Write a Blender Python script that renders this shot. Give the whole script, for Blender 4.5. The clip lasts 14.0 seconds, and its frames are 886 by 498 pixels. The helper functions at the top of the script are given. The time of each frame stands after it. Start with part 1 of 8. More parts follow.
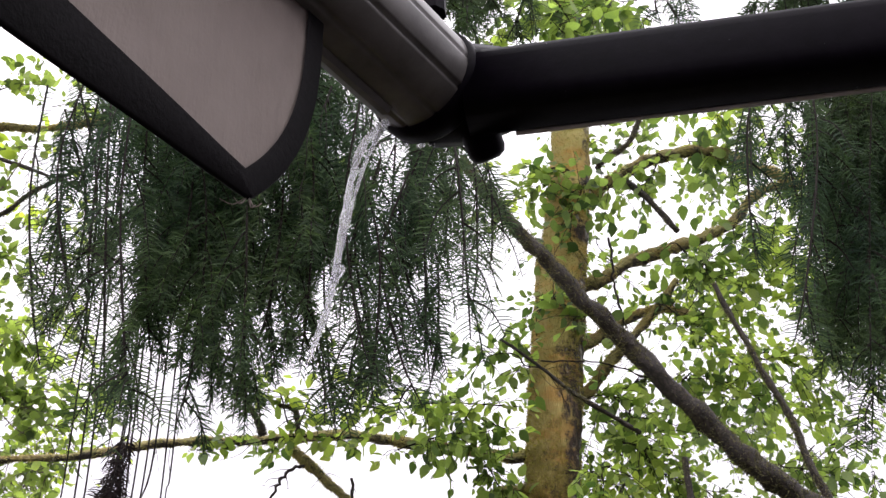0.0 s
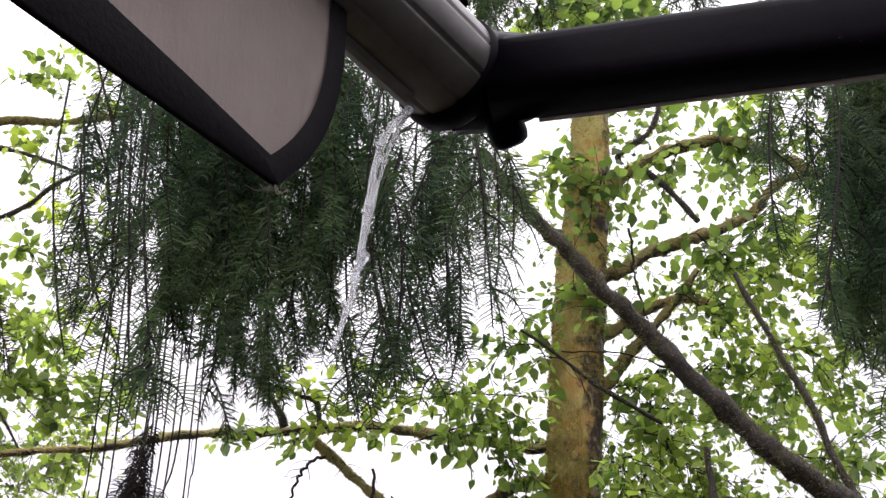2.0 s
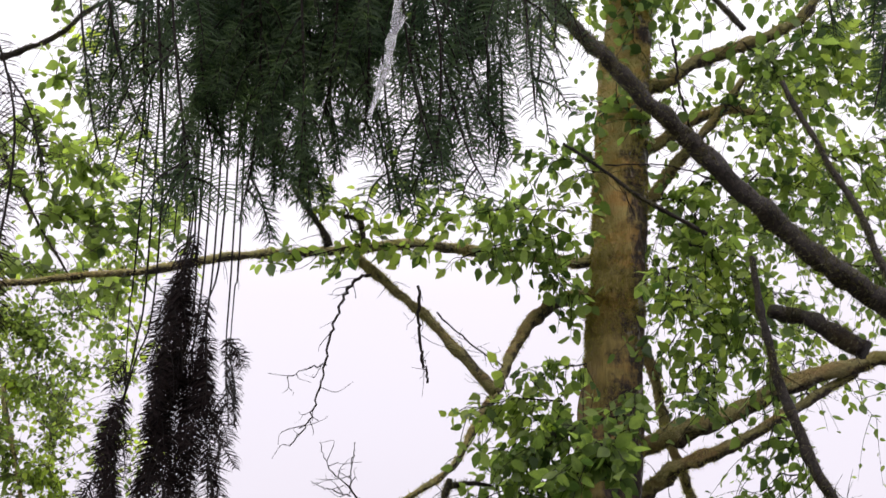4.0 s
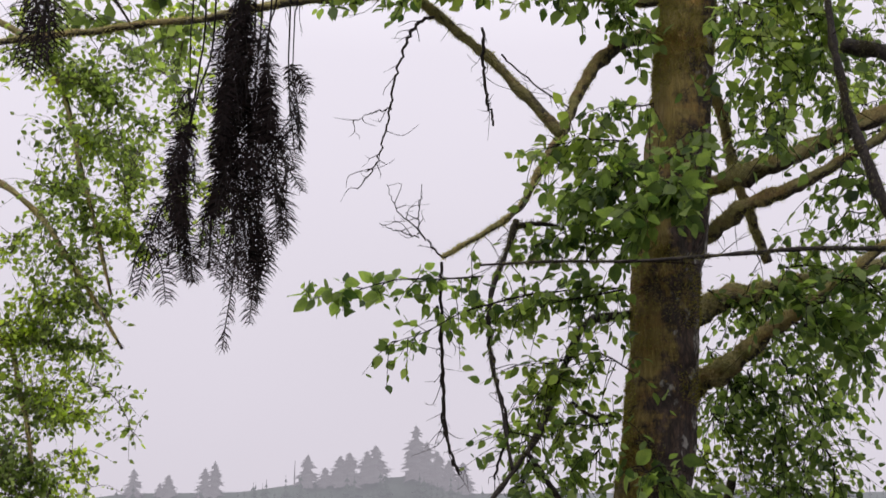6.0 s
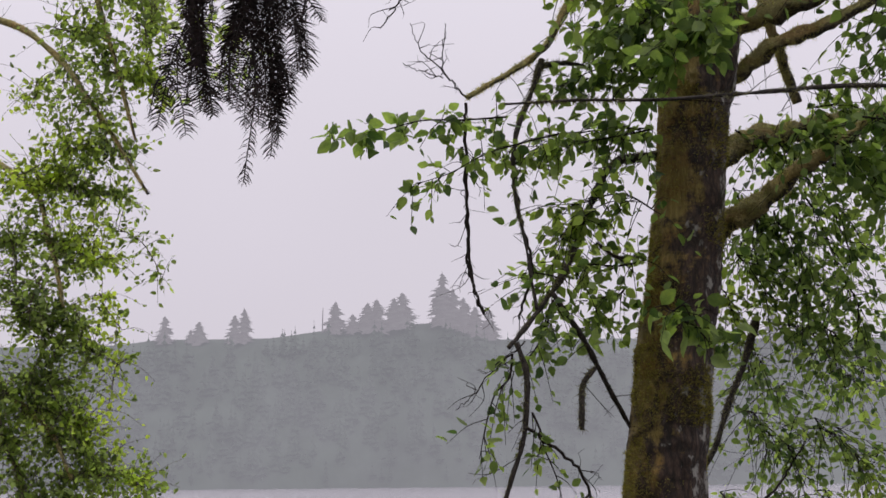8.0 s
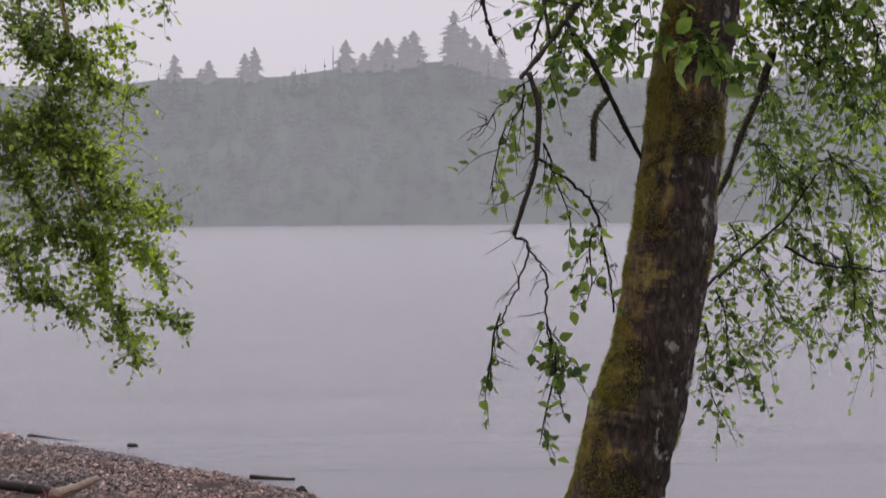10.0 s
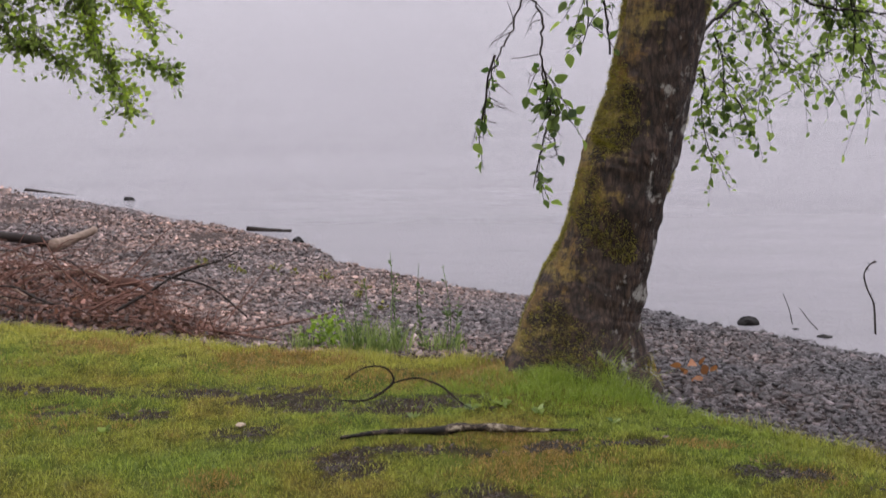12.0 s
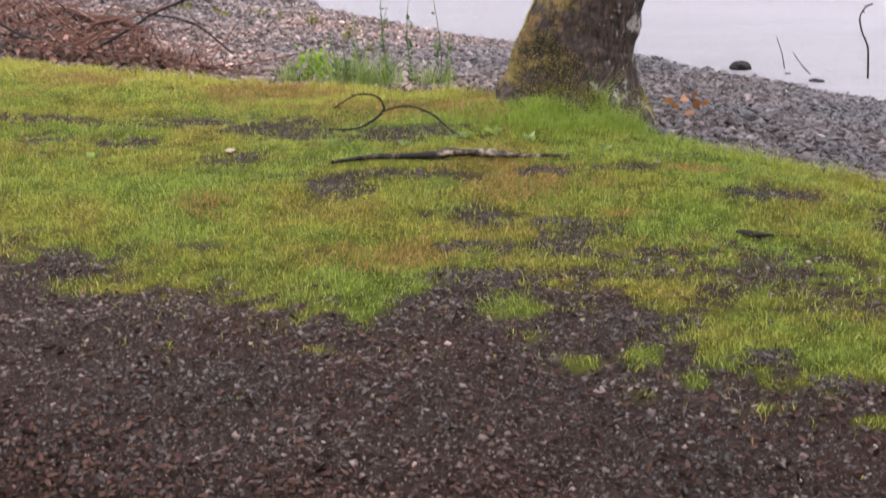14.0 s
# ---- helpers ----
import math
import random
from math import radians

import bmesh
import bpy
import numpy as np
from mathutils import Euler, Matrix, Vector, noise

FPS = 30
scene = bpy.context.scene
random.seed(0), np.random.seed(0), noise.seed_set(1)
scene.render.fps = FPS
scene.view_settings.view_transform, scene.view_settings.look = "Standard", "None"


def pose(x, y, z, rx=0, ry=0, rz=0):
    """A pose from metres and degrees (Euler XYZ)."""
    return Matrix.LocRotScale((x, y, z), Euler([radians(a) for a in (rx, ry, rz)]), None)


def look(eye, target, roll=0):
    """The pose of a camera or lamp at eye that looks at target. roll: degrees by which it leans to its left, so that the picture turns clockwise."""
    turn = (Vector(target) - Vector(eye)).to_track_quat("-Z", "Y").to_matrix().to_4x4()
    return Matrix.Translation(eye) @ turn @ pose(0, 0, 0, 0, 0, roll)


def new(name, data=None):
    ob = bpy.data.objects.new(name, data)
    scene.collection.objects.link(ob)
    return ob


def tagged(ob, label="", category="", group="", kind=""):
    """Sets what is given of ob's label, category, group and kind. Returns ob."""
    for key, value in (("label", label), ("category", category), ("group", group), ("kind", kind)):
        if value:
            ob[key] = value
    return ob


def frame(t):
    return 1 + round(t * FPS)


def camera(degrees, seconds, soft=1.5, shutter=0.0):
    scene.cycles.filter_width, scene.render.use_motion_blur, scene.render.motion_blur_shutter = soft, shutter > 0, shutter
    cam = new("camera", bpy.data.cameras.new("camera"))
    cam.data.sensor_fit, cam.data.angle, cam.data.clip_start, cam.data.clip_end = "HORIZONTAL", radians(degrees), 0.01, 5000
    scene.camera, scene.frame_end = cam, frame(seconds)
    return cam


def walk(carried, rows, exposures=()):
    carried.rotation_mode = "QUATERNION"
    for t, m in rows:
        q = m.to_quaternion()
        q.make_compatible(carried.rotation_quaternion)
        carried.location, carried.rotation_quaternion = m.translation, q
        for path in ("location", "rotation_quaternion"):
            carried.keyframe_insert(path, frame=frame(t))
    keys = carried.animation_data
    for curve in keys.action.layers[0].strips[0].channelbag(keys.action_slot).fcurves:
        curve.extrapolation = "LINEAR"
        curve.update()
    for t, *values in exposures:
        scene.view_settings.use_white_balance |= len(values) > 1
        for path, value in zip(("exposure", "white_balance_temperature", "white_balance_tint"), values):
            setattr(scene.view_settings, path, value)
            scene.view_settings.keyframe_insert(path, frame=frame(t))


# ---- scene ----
cam = camera(36.9, 14.0, soft=1.5, shutter=0.3)

def aim(x, y, z, pitch, yaw, roll):
    """Where the camera stands and how it is tilted, turned and leaned, in degrees."""
    return pose(x, y, z, 90 + pitch, 0, yaw) @ pose(0, 0, 0, 0, 0, roll)


PATH = [
    (0, aim(-0.011, -0.151, 1.774, 34.61, -8.17, -0.81)),
    (0.5, aim(-0.009, -0.146, 1.777, 34.59, -8.08, -0.86)),
    (1, aim(-0.009, -0.146, 1.775, 34.60, -7.54, -0.65)),
    (1.5, aim(-0.016, -0.151, 1.773, 34.51, -7.30, -0.54)),
    (2, aim(-0.015, -0.151, 1.768, 34.28, -7.16, -0.50)),
    (2.5, aim(-0.009, -0.138, 1.771, 33.13, -6.84, -0.49)),
    (2.7, aim(-0.009, -0.138, 1.771, 32.11, -6.53, -0.49)),
    (4.8, aim(-0.008, -0.060, 1.743, 23.18, -3.72, -0.93)),
    (5, aim(-0.008, -0.060, 1.743, 21.96, -3.28, -0.93)),
    (5.5, aim(0.004, -0.063, 1.738, 18.85, -2.20, -0.89)),
    (6, aim(-0.001, -0.054, 1.695, 16.50, -1.74, -0.61)),
    (6.5, aim(0.006, -0.044, 1.688, 14.40, -1.32, -0.47)),
    (7, aim(0.005, -0.033, 1.685, 12.81, -1.15, -0.64)),
    (7.2, aim(0.005, -0.033, 1.685, 12.20, -1.07, -0.64)),
    (9.3, aim(-0.000, -0.000, 1.650, 4.21, 0.10, -0.55)),
    (9.5, aim(-0.000, -0.000, 1.650, 2.75, 0.00, -0.55)),
    (10, aim(0.004, 0.013, 1.645, -1.25, 0.05, -0.49)),
    (10.5, aim(0.003, 0.018, 1.644, -4.26, 0.07, -0.50)),
    (11, aim(0.009, 0.034, 1.618, -5.90, 0.10, -0.62)),
    (11.5, aim(0.018, 0.041, 1.611, -8.66, 0.03, -0.72)),
    (12, aim(0.007, 0.036, 1.581, -11.60, -0.07, -0.64)),
    (12.5, aim(-0.004, 0.024, 1.550, -14.18, -0.33, -0.35)),
    (12.9, aim(-0.001, 0.035, 1.517, -16.29, -0.20, -0.37)),
    (13, aim(0.000, 0.038, 1.509, -16.90, -0.17, -0.37)),
    (13.1, aim(-0.001, 0.036, 1.503, -17.30, -0.21, -0.36)),
    (13.5, aim(-0.005, 0.027, 1.477, -18.31, -0.37, -0.33)),
    (13.8, aim(-0.010, 0.028, 1.440, -19.76, -0.52, -0.34)),
    (13.9, aim(-0.012, 0.028, 1.427, -20.63, -0.57, -0.35)),
    (14, aim(-0.014, 0.029, 1.413, -21.43, -0.62, -0.35)),
]
EXPOSURES = [(0.0, 0.92), (2.7, 0.87), (5.0, 0.12), (6.0, 0.16), (7.0, 0.12), (9.5, 0.07), (11.0, 0.42), (11.5, 0.56), (12.5, 0.68), (13.0, 0.88), (13.5, 1.18), (14.0, 1.3)]
walk(cam, PATH, EXPOSURES)

# ---- world and light: a rainy, overcast afternoon ----
world = bpy.data.worlds.new("overcast_sky")
scene.world = world
world.use_nodes = True
wn, wl = world.node_tree.nodes, world.node_tree.links
wn.clear()
sky = wn.new("ShaderNodeTexSky")
sky.sky_type, sky.sun_disc = "NISHITA", False
sky.sun_elevation, sky.sun_rotation = radians(55), radians(200)
sky.air_density, sky.dust_density = 1.0, 4.0
sky_dim = wn.new("ShaderNodeMix")
sky_dim.data_type, sky_dim.blend_type = "RGBA", "MULTIPLY"
sky_dim.inputs["Factor"].default_value = 1.0
sky_dim.inputs["B"].default_value = (0.08, 0.08, 0.08, 1)
wl.new(sky.outputs[0], sky_dim.inputs["A"])
coord = wn.new("ShaderNodeTexCoord")
split = wn.new("ShaderNodeSeparateXYZ")
wl.new(coord.outputs["Generated"], split.inputs[0])
ramp = wn.new("ShaderNodeValToRGB")
ramp.color_ramp.elements[0].position, ramp.color_ramp.elements[0].color = 0.0, (0.635, 0.585, 0.66, 1)
ramp.color_ramp.elements[1].position, ramp.color_ramp.elements[1].color = 0.9, (1.9, 1.82, 1.95, 1)
for at, shade in ((0.25, (0.715, 0.665, 0.74, 1)), (0.42, (0.80, 0.75, 0.835, 1)), (0.6, (1.15, 1.10, 1.18, 1))):
    ramp.color_ramp.elements.new(at).color = shade
wl.new(split.outputs["Z"], ramp.inputs[0])
cloud = wn.new("ShaderNodeTexNoise")
cloud.inputs["Scale"].default_value, cloud.inputs["Detail"].default_value = 2.2, 3.0
wl.new(coord.outputs["Generated"], cloud.inputs["Vector"])
cloud_range = wn.new("ShaderNodeMapRange")
cloud_range.inputs["To Min"].default_value, cloud_range.inputs["To Max"].default_value = 0.93, 1.07
wl.new(cloud.outputs[0], cloud_range.inputs[0])
cloudy = wn.new("ShaderNodeMix")
cloudy.data_type, cloudy.blend_type = "RGBA", "MULTIPLY"
cloudy.inputs["Factor"].default_value = 1.0
wl.new(ramp.outputs[0], cloudy.inputs["A"])
wl.new(cloud_range.outputs[0], cloudy.inputs["B"])
veil = wn.new("ShaderNodeMix")
veil.data_type = "RGBA"
veil.inputs["Factor"].default_value = 0.93
wl.new(sky_dim.outputs["Result"], veil.inputs["A"])
wl.new(cloudy.outputs["Result"], veil.inputs["B"])
back = wn.new("ShaderNodeBackground")
wl.new(veil.outputs["Result"], back.inputs[0])
wl.new(back.outputs[0], wn.new("ShaderNodeOutputWorld").inputs[0])

sun = new("sun", bpy.data.lights.new("sun", "SUN"))
sun.data.energy, sun.data.angle, sun.data.color = 0.6, radians(40), (1.0, 0.97, 0.93)
sun.matrix_world = look((2, -4, 12), (0, 5, 0))


# ---- materials ----
def mat(name, rough=0.6, spec=0.4):
    m = bpy.data.materials.new(name)
    m.use_nodes = True
    b = m.node_tree.nodes["Principled BSDF"]
    b.inputs["Roughness"].default_value = rough
    b.inputs["Specular IOR Level"].default_value = spec
    return m, m.node_tree.nodes, m.node_tree.links, b


def noise_node(n, l, scale, detail=4.0, rough=0.6, vec=None):
    t = n.new("ShaderNodeTexNoise")
    t.inputs["Scale"].default_value, t.inputs["Detail"].default_value, t.inputs["Roughness"].default_value = scale, detail, rough
    if vec is not None:
        l.new(vec, t.inputs["Vector"])
    return t.outputs["Fac"]


def place(n, scale=(1, 1, 1)):
    c = n.new("ShaderNodeTexCoord")
    m = n.new("ShaderNodeMapping")
    m.inputs["Scale"].default_value = scale
    m.id_data.links.new(c.outputs["Object"], m.inputs["Vector"])
    return m.outputs[0]


def ramped(n, l, value, *stops):
    r = n.new("ShaderNodeValToRGB")
    e = r.color_ramp.elements
    while len(e) < len(stops):
        e.new(0.5)
    for k, (p, c) in zip(e, stops):
        k.position, k.color = p, (*c, 1) if len(c) == 3 else c
    l.new(value, r.inputs[0])
    return r.outputs[0]


def mixed(n, l, fac, a, b, blend="MIX"):
    m = n.new("ShaderNodeMix")
    m.data_type, m.blend_type = "RGBA", blend
    for value, slot in ((fac, "Factor"), (a, "A"), (b, "B")):
        if isinstance(value, (int, float)):
            m.inputs[slot].default_value = value
        elif isinstance(value, tuple):
            m.inputs[slot].default_value = (*value, 1)
        else:
            l.new(value, m.inputs[slot])
    return m.outputs["Result"]


def bumped(n, l, b, height, strength=0.5, distance=0.01):
    k = n.new("ShaderNodeBump")
    k.inputs["Strength"].default_value, k.inputs["Distance"].default_value = strength, distance
    l.new(height, k.inputs["Height"])
    l.new(k.outputs[0], b.inputs["Normal"])


def bark_material(name, dark, light, moss, moss_amount, lichen=0.0, grain=(1, 1, 0.35)):
    m, n, l, b = mat(name, 0.75, 0.35)
    v = place(n, grain)
    fine = noise_node(n, l, 45, 6, 0.7, v)
    broad = noise_node(n, l, 5, 4, 0.6, v)
    crack = n.new("ShaderNodeTexVoronoi")
    crack.feature = "DISTANCE_TO_EDGE"
    crack.inputs["Scale"].default_value = 34
    l.new(place(n, grain), crack.inputs["Vector"])
    col = ramped(n, l, fine, (0.36, dark), (0.66, light))
    col = mixed(n, l, ramped(n, l, crack.outputs["Distance"], (0.0, (0.25, 0.25, 0.25)), (0.22, (1, 1, 1))), tuple(0.6 * c for c in dark), col)
    patch = mixed(n, l, 0.38, noise_node(n, l, 8.0, 9, 0.82, place(n, (1, 1, 0.6))), noise_node(n, l, 5.0, 6, 0.72, place(n, (0.55, 0.55, 2.4))))
    geo = n.new("ShaderNodeNewGeometry")
    up = n.new("ShaderNodeSeparateXYZ")
    l.new(geo.outputs["Normal"], up.inputs[0])
    side = n.new("ShaderNodeMath")
    side.operation = "MULTIPLY_ADD"
    side.inputs[1].default_value = -0.11
    l.new(up.outputs["X"], side.inputs[0])
    l.new(patch, side.inputs[2])
    high = n.new("ShaderNodeMath")
    high.operation = "MULTIPLY_ADD"
    high.inputs[1].default_value = 0.06
    l.new(up.outputs["Z"], high.inputs[0])
    l.new(side.outputs[0], high.inputs[2])
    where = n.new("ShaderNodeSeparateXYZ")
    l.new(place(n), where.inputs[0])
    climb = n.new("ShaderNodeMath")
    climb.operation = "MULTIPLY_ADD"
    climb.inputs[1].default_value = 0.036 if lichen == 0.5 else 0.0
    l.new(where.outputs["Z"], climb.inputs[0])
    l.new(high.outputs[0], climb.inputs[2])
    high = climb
    cut = 0.64 - 0.3 * moss_amount
    mask = ramped(n, l, high.outputs[0], (cut - 0.02, (0, 0, 0)), (cut + 0.06, (1, 1, 1)))
    moss_col = ramped(n, l, noise_node(n, l, 60, 4, 0.7), (0.3, tuple(0.45 * c for c in moss)), (0.7, moss))
    rust = ramped(n, l, noise_node(n, l, 4.0, 5, 0.7, place(n, (0.7, 0.7, 1.8))), (0.45, (0, 0, 0)), (0.62, (1, 1, 1)))
    moss_col = mixed(n, l, rust, moss_col, mixed(n, l, 1.0, moss_col, (0.95, 0.72, 0.68), "MULTIPLY"))
    # Higher moss is yellower, and paler by sky glare put into its colour.
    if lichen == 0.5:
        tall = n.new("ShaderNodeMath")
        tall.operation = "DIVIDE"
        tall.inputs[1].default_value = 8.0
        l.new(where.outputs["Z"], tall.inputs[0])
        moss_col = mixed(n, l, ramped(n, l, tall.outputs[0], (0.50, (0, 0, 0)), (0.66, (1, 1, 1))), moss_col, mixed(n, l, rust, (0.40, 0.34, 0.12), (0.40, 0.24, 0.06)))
    col = mixed(n, l, ramped(n, l, broad, (0.35, (0.25, 0.25, 0.25)), (0.7, (0.9, 0.9, 0.9))), mixed(n, l, 1.0, col, (0.55, 0.5, 0.5), "MULTIPLY"), col)
    if lichen:
        spots = noise_node(n, l, 15, 6, 0.68, place(n, (1, 1, 0.8)))
        s2 = n.new("ShaderNodeMath")
        s2.operation = "MULTIPLY_ADD"
        s2.inputs[1].default_value = 0.11
        l.new(up.outputs["X"], s2.inputs[0])
        l.new(spots, s2.inputs[2])
        col = mixed(n, l, ramped(n, l, s2.outputs[0], (0.655 - 0.06 * lichen, (0, 0, 0)), (0.69, (0.85, 0.85, 0.85))), col, (0.27, 0.26, 0.24))
    col = mixed(n, l, mask, col, moss_col)
    l.new(col, b.inputs["Base Color"])
    h = mixed(n, l, mask, mixed(n, l, 0.5, fine, noise_node(n, l, 16, 5, 0.7, v)), noise_node(n, l, 90, 3, 0.8))
    bumped(n, l, b, h, 1.0, 0.02)
    return m


def leaf_material(name, dark, light, translucent=0.45, rough=0.42, spec=0.4):
    m, n, l, b = mat(name, rough, spec)
    geo = n.new("ShaderNodeNewGeometry")
    info = n.new("ShaderNodeObjectInfo")
    both = n.new("ShaderNodeMath")
    both.operation = "ADD"
    l.new(geo.outputs["Random Per Island"], both.inputs[0])
    l.new(info.outputs["Random"], both.inputs[1])
    part = n.new("ShaderNodeMath")
    part.operation = "FRACT"
    l.new(both.outputs[0], part.inputs[0])
    col = ramped(n, l, part.outputs[0], (0.0, dark), (0.75, light), (1.0, tuple(min(1, 1.25 * c) for c in light)))
    veins = noise_node(n, l, 90, 2, 0.5)
    col = mixed(n, l, 0.35, col, ramped(n, l, veins, (0.3, (0.5, 0.5, 0.5)), (0.7, (1, 1, 1))), "MULTIPLY")
    l.new(col, b.inputs["Base Color"])
    t = n.new("ShaderNodeBsdfTranslucent")
    l.new(mixed(n, l, 1.0, col, (1.4, 1.5, 0.88), "MULTIPLY"), t.inputs["Color"])
    x = n.new("ShaderNodeMixShader")
    x.inputs[0].default_value = translucent
    l.new(b.outputs[0], x.inputs[1])
    l.new(t.outputs[0], x.inputs[2])
    l.new(x.outputs[0], n["Material Output"].inputs["Surface"])
    return m


def plain(name, color, rough=0.5, metal=0.0, vary=0.25, scale=30, bump=0.15, spec=0.4):
    m, n, l, b = mat(name, rough, spec)
    f = noise_node(n, l, scale, 5, 0.65, place(n))
    big = noise_node(n, l, scale / 9, 3, 0.6, place(n))
    c = ramped(n, l, f, (0.25, tuple(c * (1 - vary) for c in color)), (0.75, tuple(c * (1 + vary) for c in color)))
    c = mixed(n, l, 0.6, c, ramped(n, l, big, (0.3, (0.7, 0.7, 0.7)), (0.7, (1, 1, 1))), "MULTIPLY")
    l.new(c, b.inputs["Base Color"])
    b.inputs["Metallic"].default_value = metal
    if bump:
        bumped(n, l, b, f, bump, 0.003)
    return m


MOSS = leaf_material("moss_tuft", (0.085, 0.075, 0.016), (0.29, 0.25, 0.052), 0.4)
LIMB_MOSS = leaf_material("pale_moss_tuft", (0.15, 0.13, 0.045), (0.50, 0.44, 0.17), 0.55)
DARK_MOSS = leaf_material("dark_moss_tuft", (0.03, 0.028, 0.013), (0.16, 0.145, 0.058), 0.3)
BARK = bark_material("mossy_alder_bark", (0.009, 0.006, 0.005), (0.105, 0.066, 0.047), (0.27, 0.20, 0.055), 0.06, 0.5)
LIMB = bark_material("mossy_limb_bark", (0.02, 0.015, 0.012), (0.14, 0.115, 0.085), (0.48, 0.43, 0.18), 0.66, 0.3, (1, 1, 1))
DARK_LIMB = bark_material("wet_dark_bark", (0.018, 0.014, 0.012), (0.07, 0.055, 0.045), (0.08, 0.07, 0.025), 0.2, 0.0, (1, 1, 1))
TWIG = plain("wet_twig_bark", (0.020, 0.015, 0.013), 0.6, 0, 0.4, 120, 0.2, 0.1)
GREY_TWIG = plain("grey_twig_bark", (0.11, 0.088, 0.07), 0.7, 0, 0.4, 120, 0.2, 0.1)
ALDER_LEAF = leaf_material("alder_leaf", (0.056, 0.098, 0.034), (0.262, 0.338, 0.10), 0.67)
WILLOW_LEAF = leaf_material("pale_leaf", (0.07, 0.10, 0.042), (0.33, 0.405, 0.12), 0.66)


def clumped(m, scale, *stops):
    """Tints a leaf material in clumps, as young and old shoots differ."""
    n, l = m.node_tree.nodes, m.node_tree.links
    tint = ramped(n, l, noise_node(n, l, scale, 4, 0.6, place(n)), *stops)
    for node, slot in ((n["Principled BSDF"], "Base Color"), (n["Translucent BSDF"], "Color")):
        old = node.inputs[slot].links[0].from_socket
        l.new(mixed(n, l, 1.0, old, tint, "MULTIPLY"), node.inputs[slot])


clumped(WILLOW_LEAF, 1.5, (0.36, (0.68, 0.74, 0.74)), (0.5, (1.08, 1.12, 1.0)), (0.62, (1.75, 1.7, 0.85)))
clumped(ALDER_LEAF, 1.3, (0.35, (0.62, 0.66, 0.72)), (0.5, (0.95, 0.98, 1.0)), (0.65, (1.3, 1.22, 0.9)))
NEEDLE = leaf_material("spruce_needle", (0.023, 0.042, 0.025), (0.064, 0.104, 0.052), 0.38, 0.6, 0.10)
clumped(NEEDLE, 3.0, (0.36, (0.75, 0.8, 0.95)), (0.5, (1, 1, 1)), (0.62, (1.35, 1.2, 1.2)))
DEAD_NEEDLE = leaf_material("dead_spruce_needle", (0.012, 0.009, 0.010), (0.035, 0.025, 0.025), 0.1, 0.7, 0.05)


def lawn_material():
    m = leaf_material("lawn_blade", (0.125, 0.145, 0.026), (0.345, 0.355, 0.072), 0.35)
    n, l = m.node_tree.nodes, m.node_tree.links
    b = n["Principled BSDF"]
    old = b.inputs["Base Color"].links[0].from_socket
    patch = noise_node(n, l, 1.7, 5, 0.65, place(n))
    small = noise_node(n, l, 9, 4, 0.6, place(n))
    tint = ramped(n, l, patch, (0.34, (0.72, 0.98, 0.85)), (0.45, (0.88, 1.04, 1.0)), (0.53, (1.04, 1.0, 1.0)), (0.61, (1.16, 0.95, 1.1)), (0.70, (1.22, 0.84, 1.3)))
    shade = ramped(n, l, small, (0.3, (0.62, 0.62, 0.62)), (0.62, (1.12, 1.12, 1.12)))
    col = mixed(n, l, 1.0, mixed(n, l, 1.0, old, tint, "MULTIPLY"), shade, "MULTIPLY")
    l.new(col, b.inputs["Base Color"])
    return m


GRASS = lawn_material()
STRAW = leaf_material("dry_blade", (0.17, 0.105, 0.034), (0.38, 0.245, 0.085), 0.3)


def stone_material(name, a, b_, c, x_graded=False):
    m, n, l, b = mat(name, 0.42, 0.4)
    geo = n.new("ShaderNodeNewGeometry")
    info = n.new("ShaderNodeObjectInfo")
    add = n.new("ShaderNodeMath")
    add.operation = "ADD"
    l.new(geo.outputs["Random Per Island"], add.inputs[0])
    l.new(info.outputs["Random"], add.inputs[1])
    wrap = n.new("ShaderNodeMath")
    wrap.operation = "FRACT"
    l.new(add.outputs[0], wrap.inputs[0])
    col = ramped(n, l, wrap.outputs[0], (0.0, a), (0.68, b_), (0.97, c), (1.0, tuple(min(1, 1.8 * v) for v in c)))
    f = noise_node(n, l, 140, 5, 0.7)
    spread = n.new("ShaderNodeTexCoord")
    zone = noise_node(n, l, 0.8, 3, 0.6, spread.outputs["Object"])
    col = mixed(n, l, 1.0, col, ramped(n, l, zone, (0.4, (0.78, 0.82, 0.88)), (0.6, (1.3, 1.15, 1.06))), "MULTIPLY")
    # Brighter and warmer towards low x, darker and cooler towards high x.
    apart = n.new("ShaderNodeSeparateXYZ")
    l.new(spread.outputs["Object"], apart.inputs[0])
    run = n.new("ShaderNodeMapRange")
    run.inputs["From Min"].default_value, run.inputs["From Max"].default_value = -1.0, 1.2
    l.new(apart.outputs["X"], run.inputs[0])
    if x_graded:
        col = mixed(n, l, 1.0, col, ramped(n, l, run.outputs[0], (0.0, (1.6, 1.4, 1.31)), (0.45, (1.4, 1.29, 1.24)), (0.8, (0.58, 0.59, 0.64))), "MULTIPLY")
    col = mixed(n, l, 0.7, col, ramped(n, l, f, (0.3, (0.45, 0.45, 0.45)), (0.7, (1, 1, 1))), "MULTIPLY")
    l.new(col, b.inputs["Base Color"])
    bumped(n, l, b, f, 0.5, 0.004)
    return m


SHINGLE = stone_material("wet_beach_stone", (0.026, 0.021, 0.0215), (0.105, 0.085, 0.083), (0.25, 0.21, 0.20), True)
GRAVEL = stone_material("wet_drive_gravel", (0.016, 0.0108, 0.0090), (0.068, 0.047, 0.040), (0.175, 0.135, 0.120))


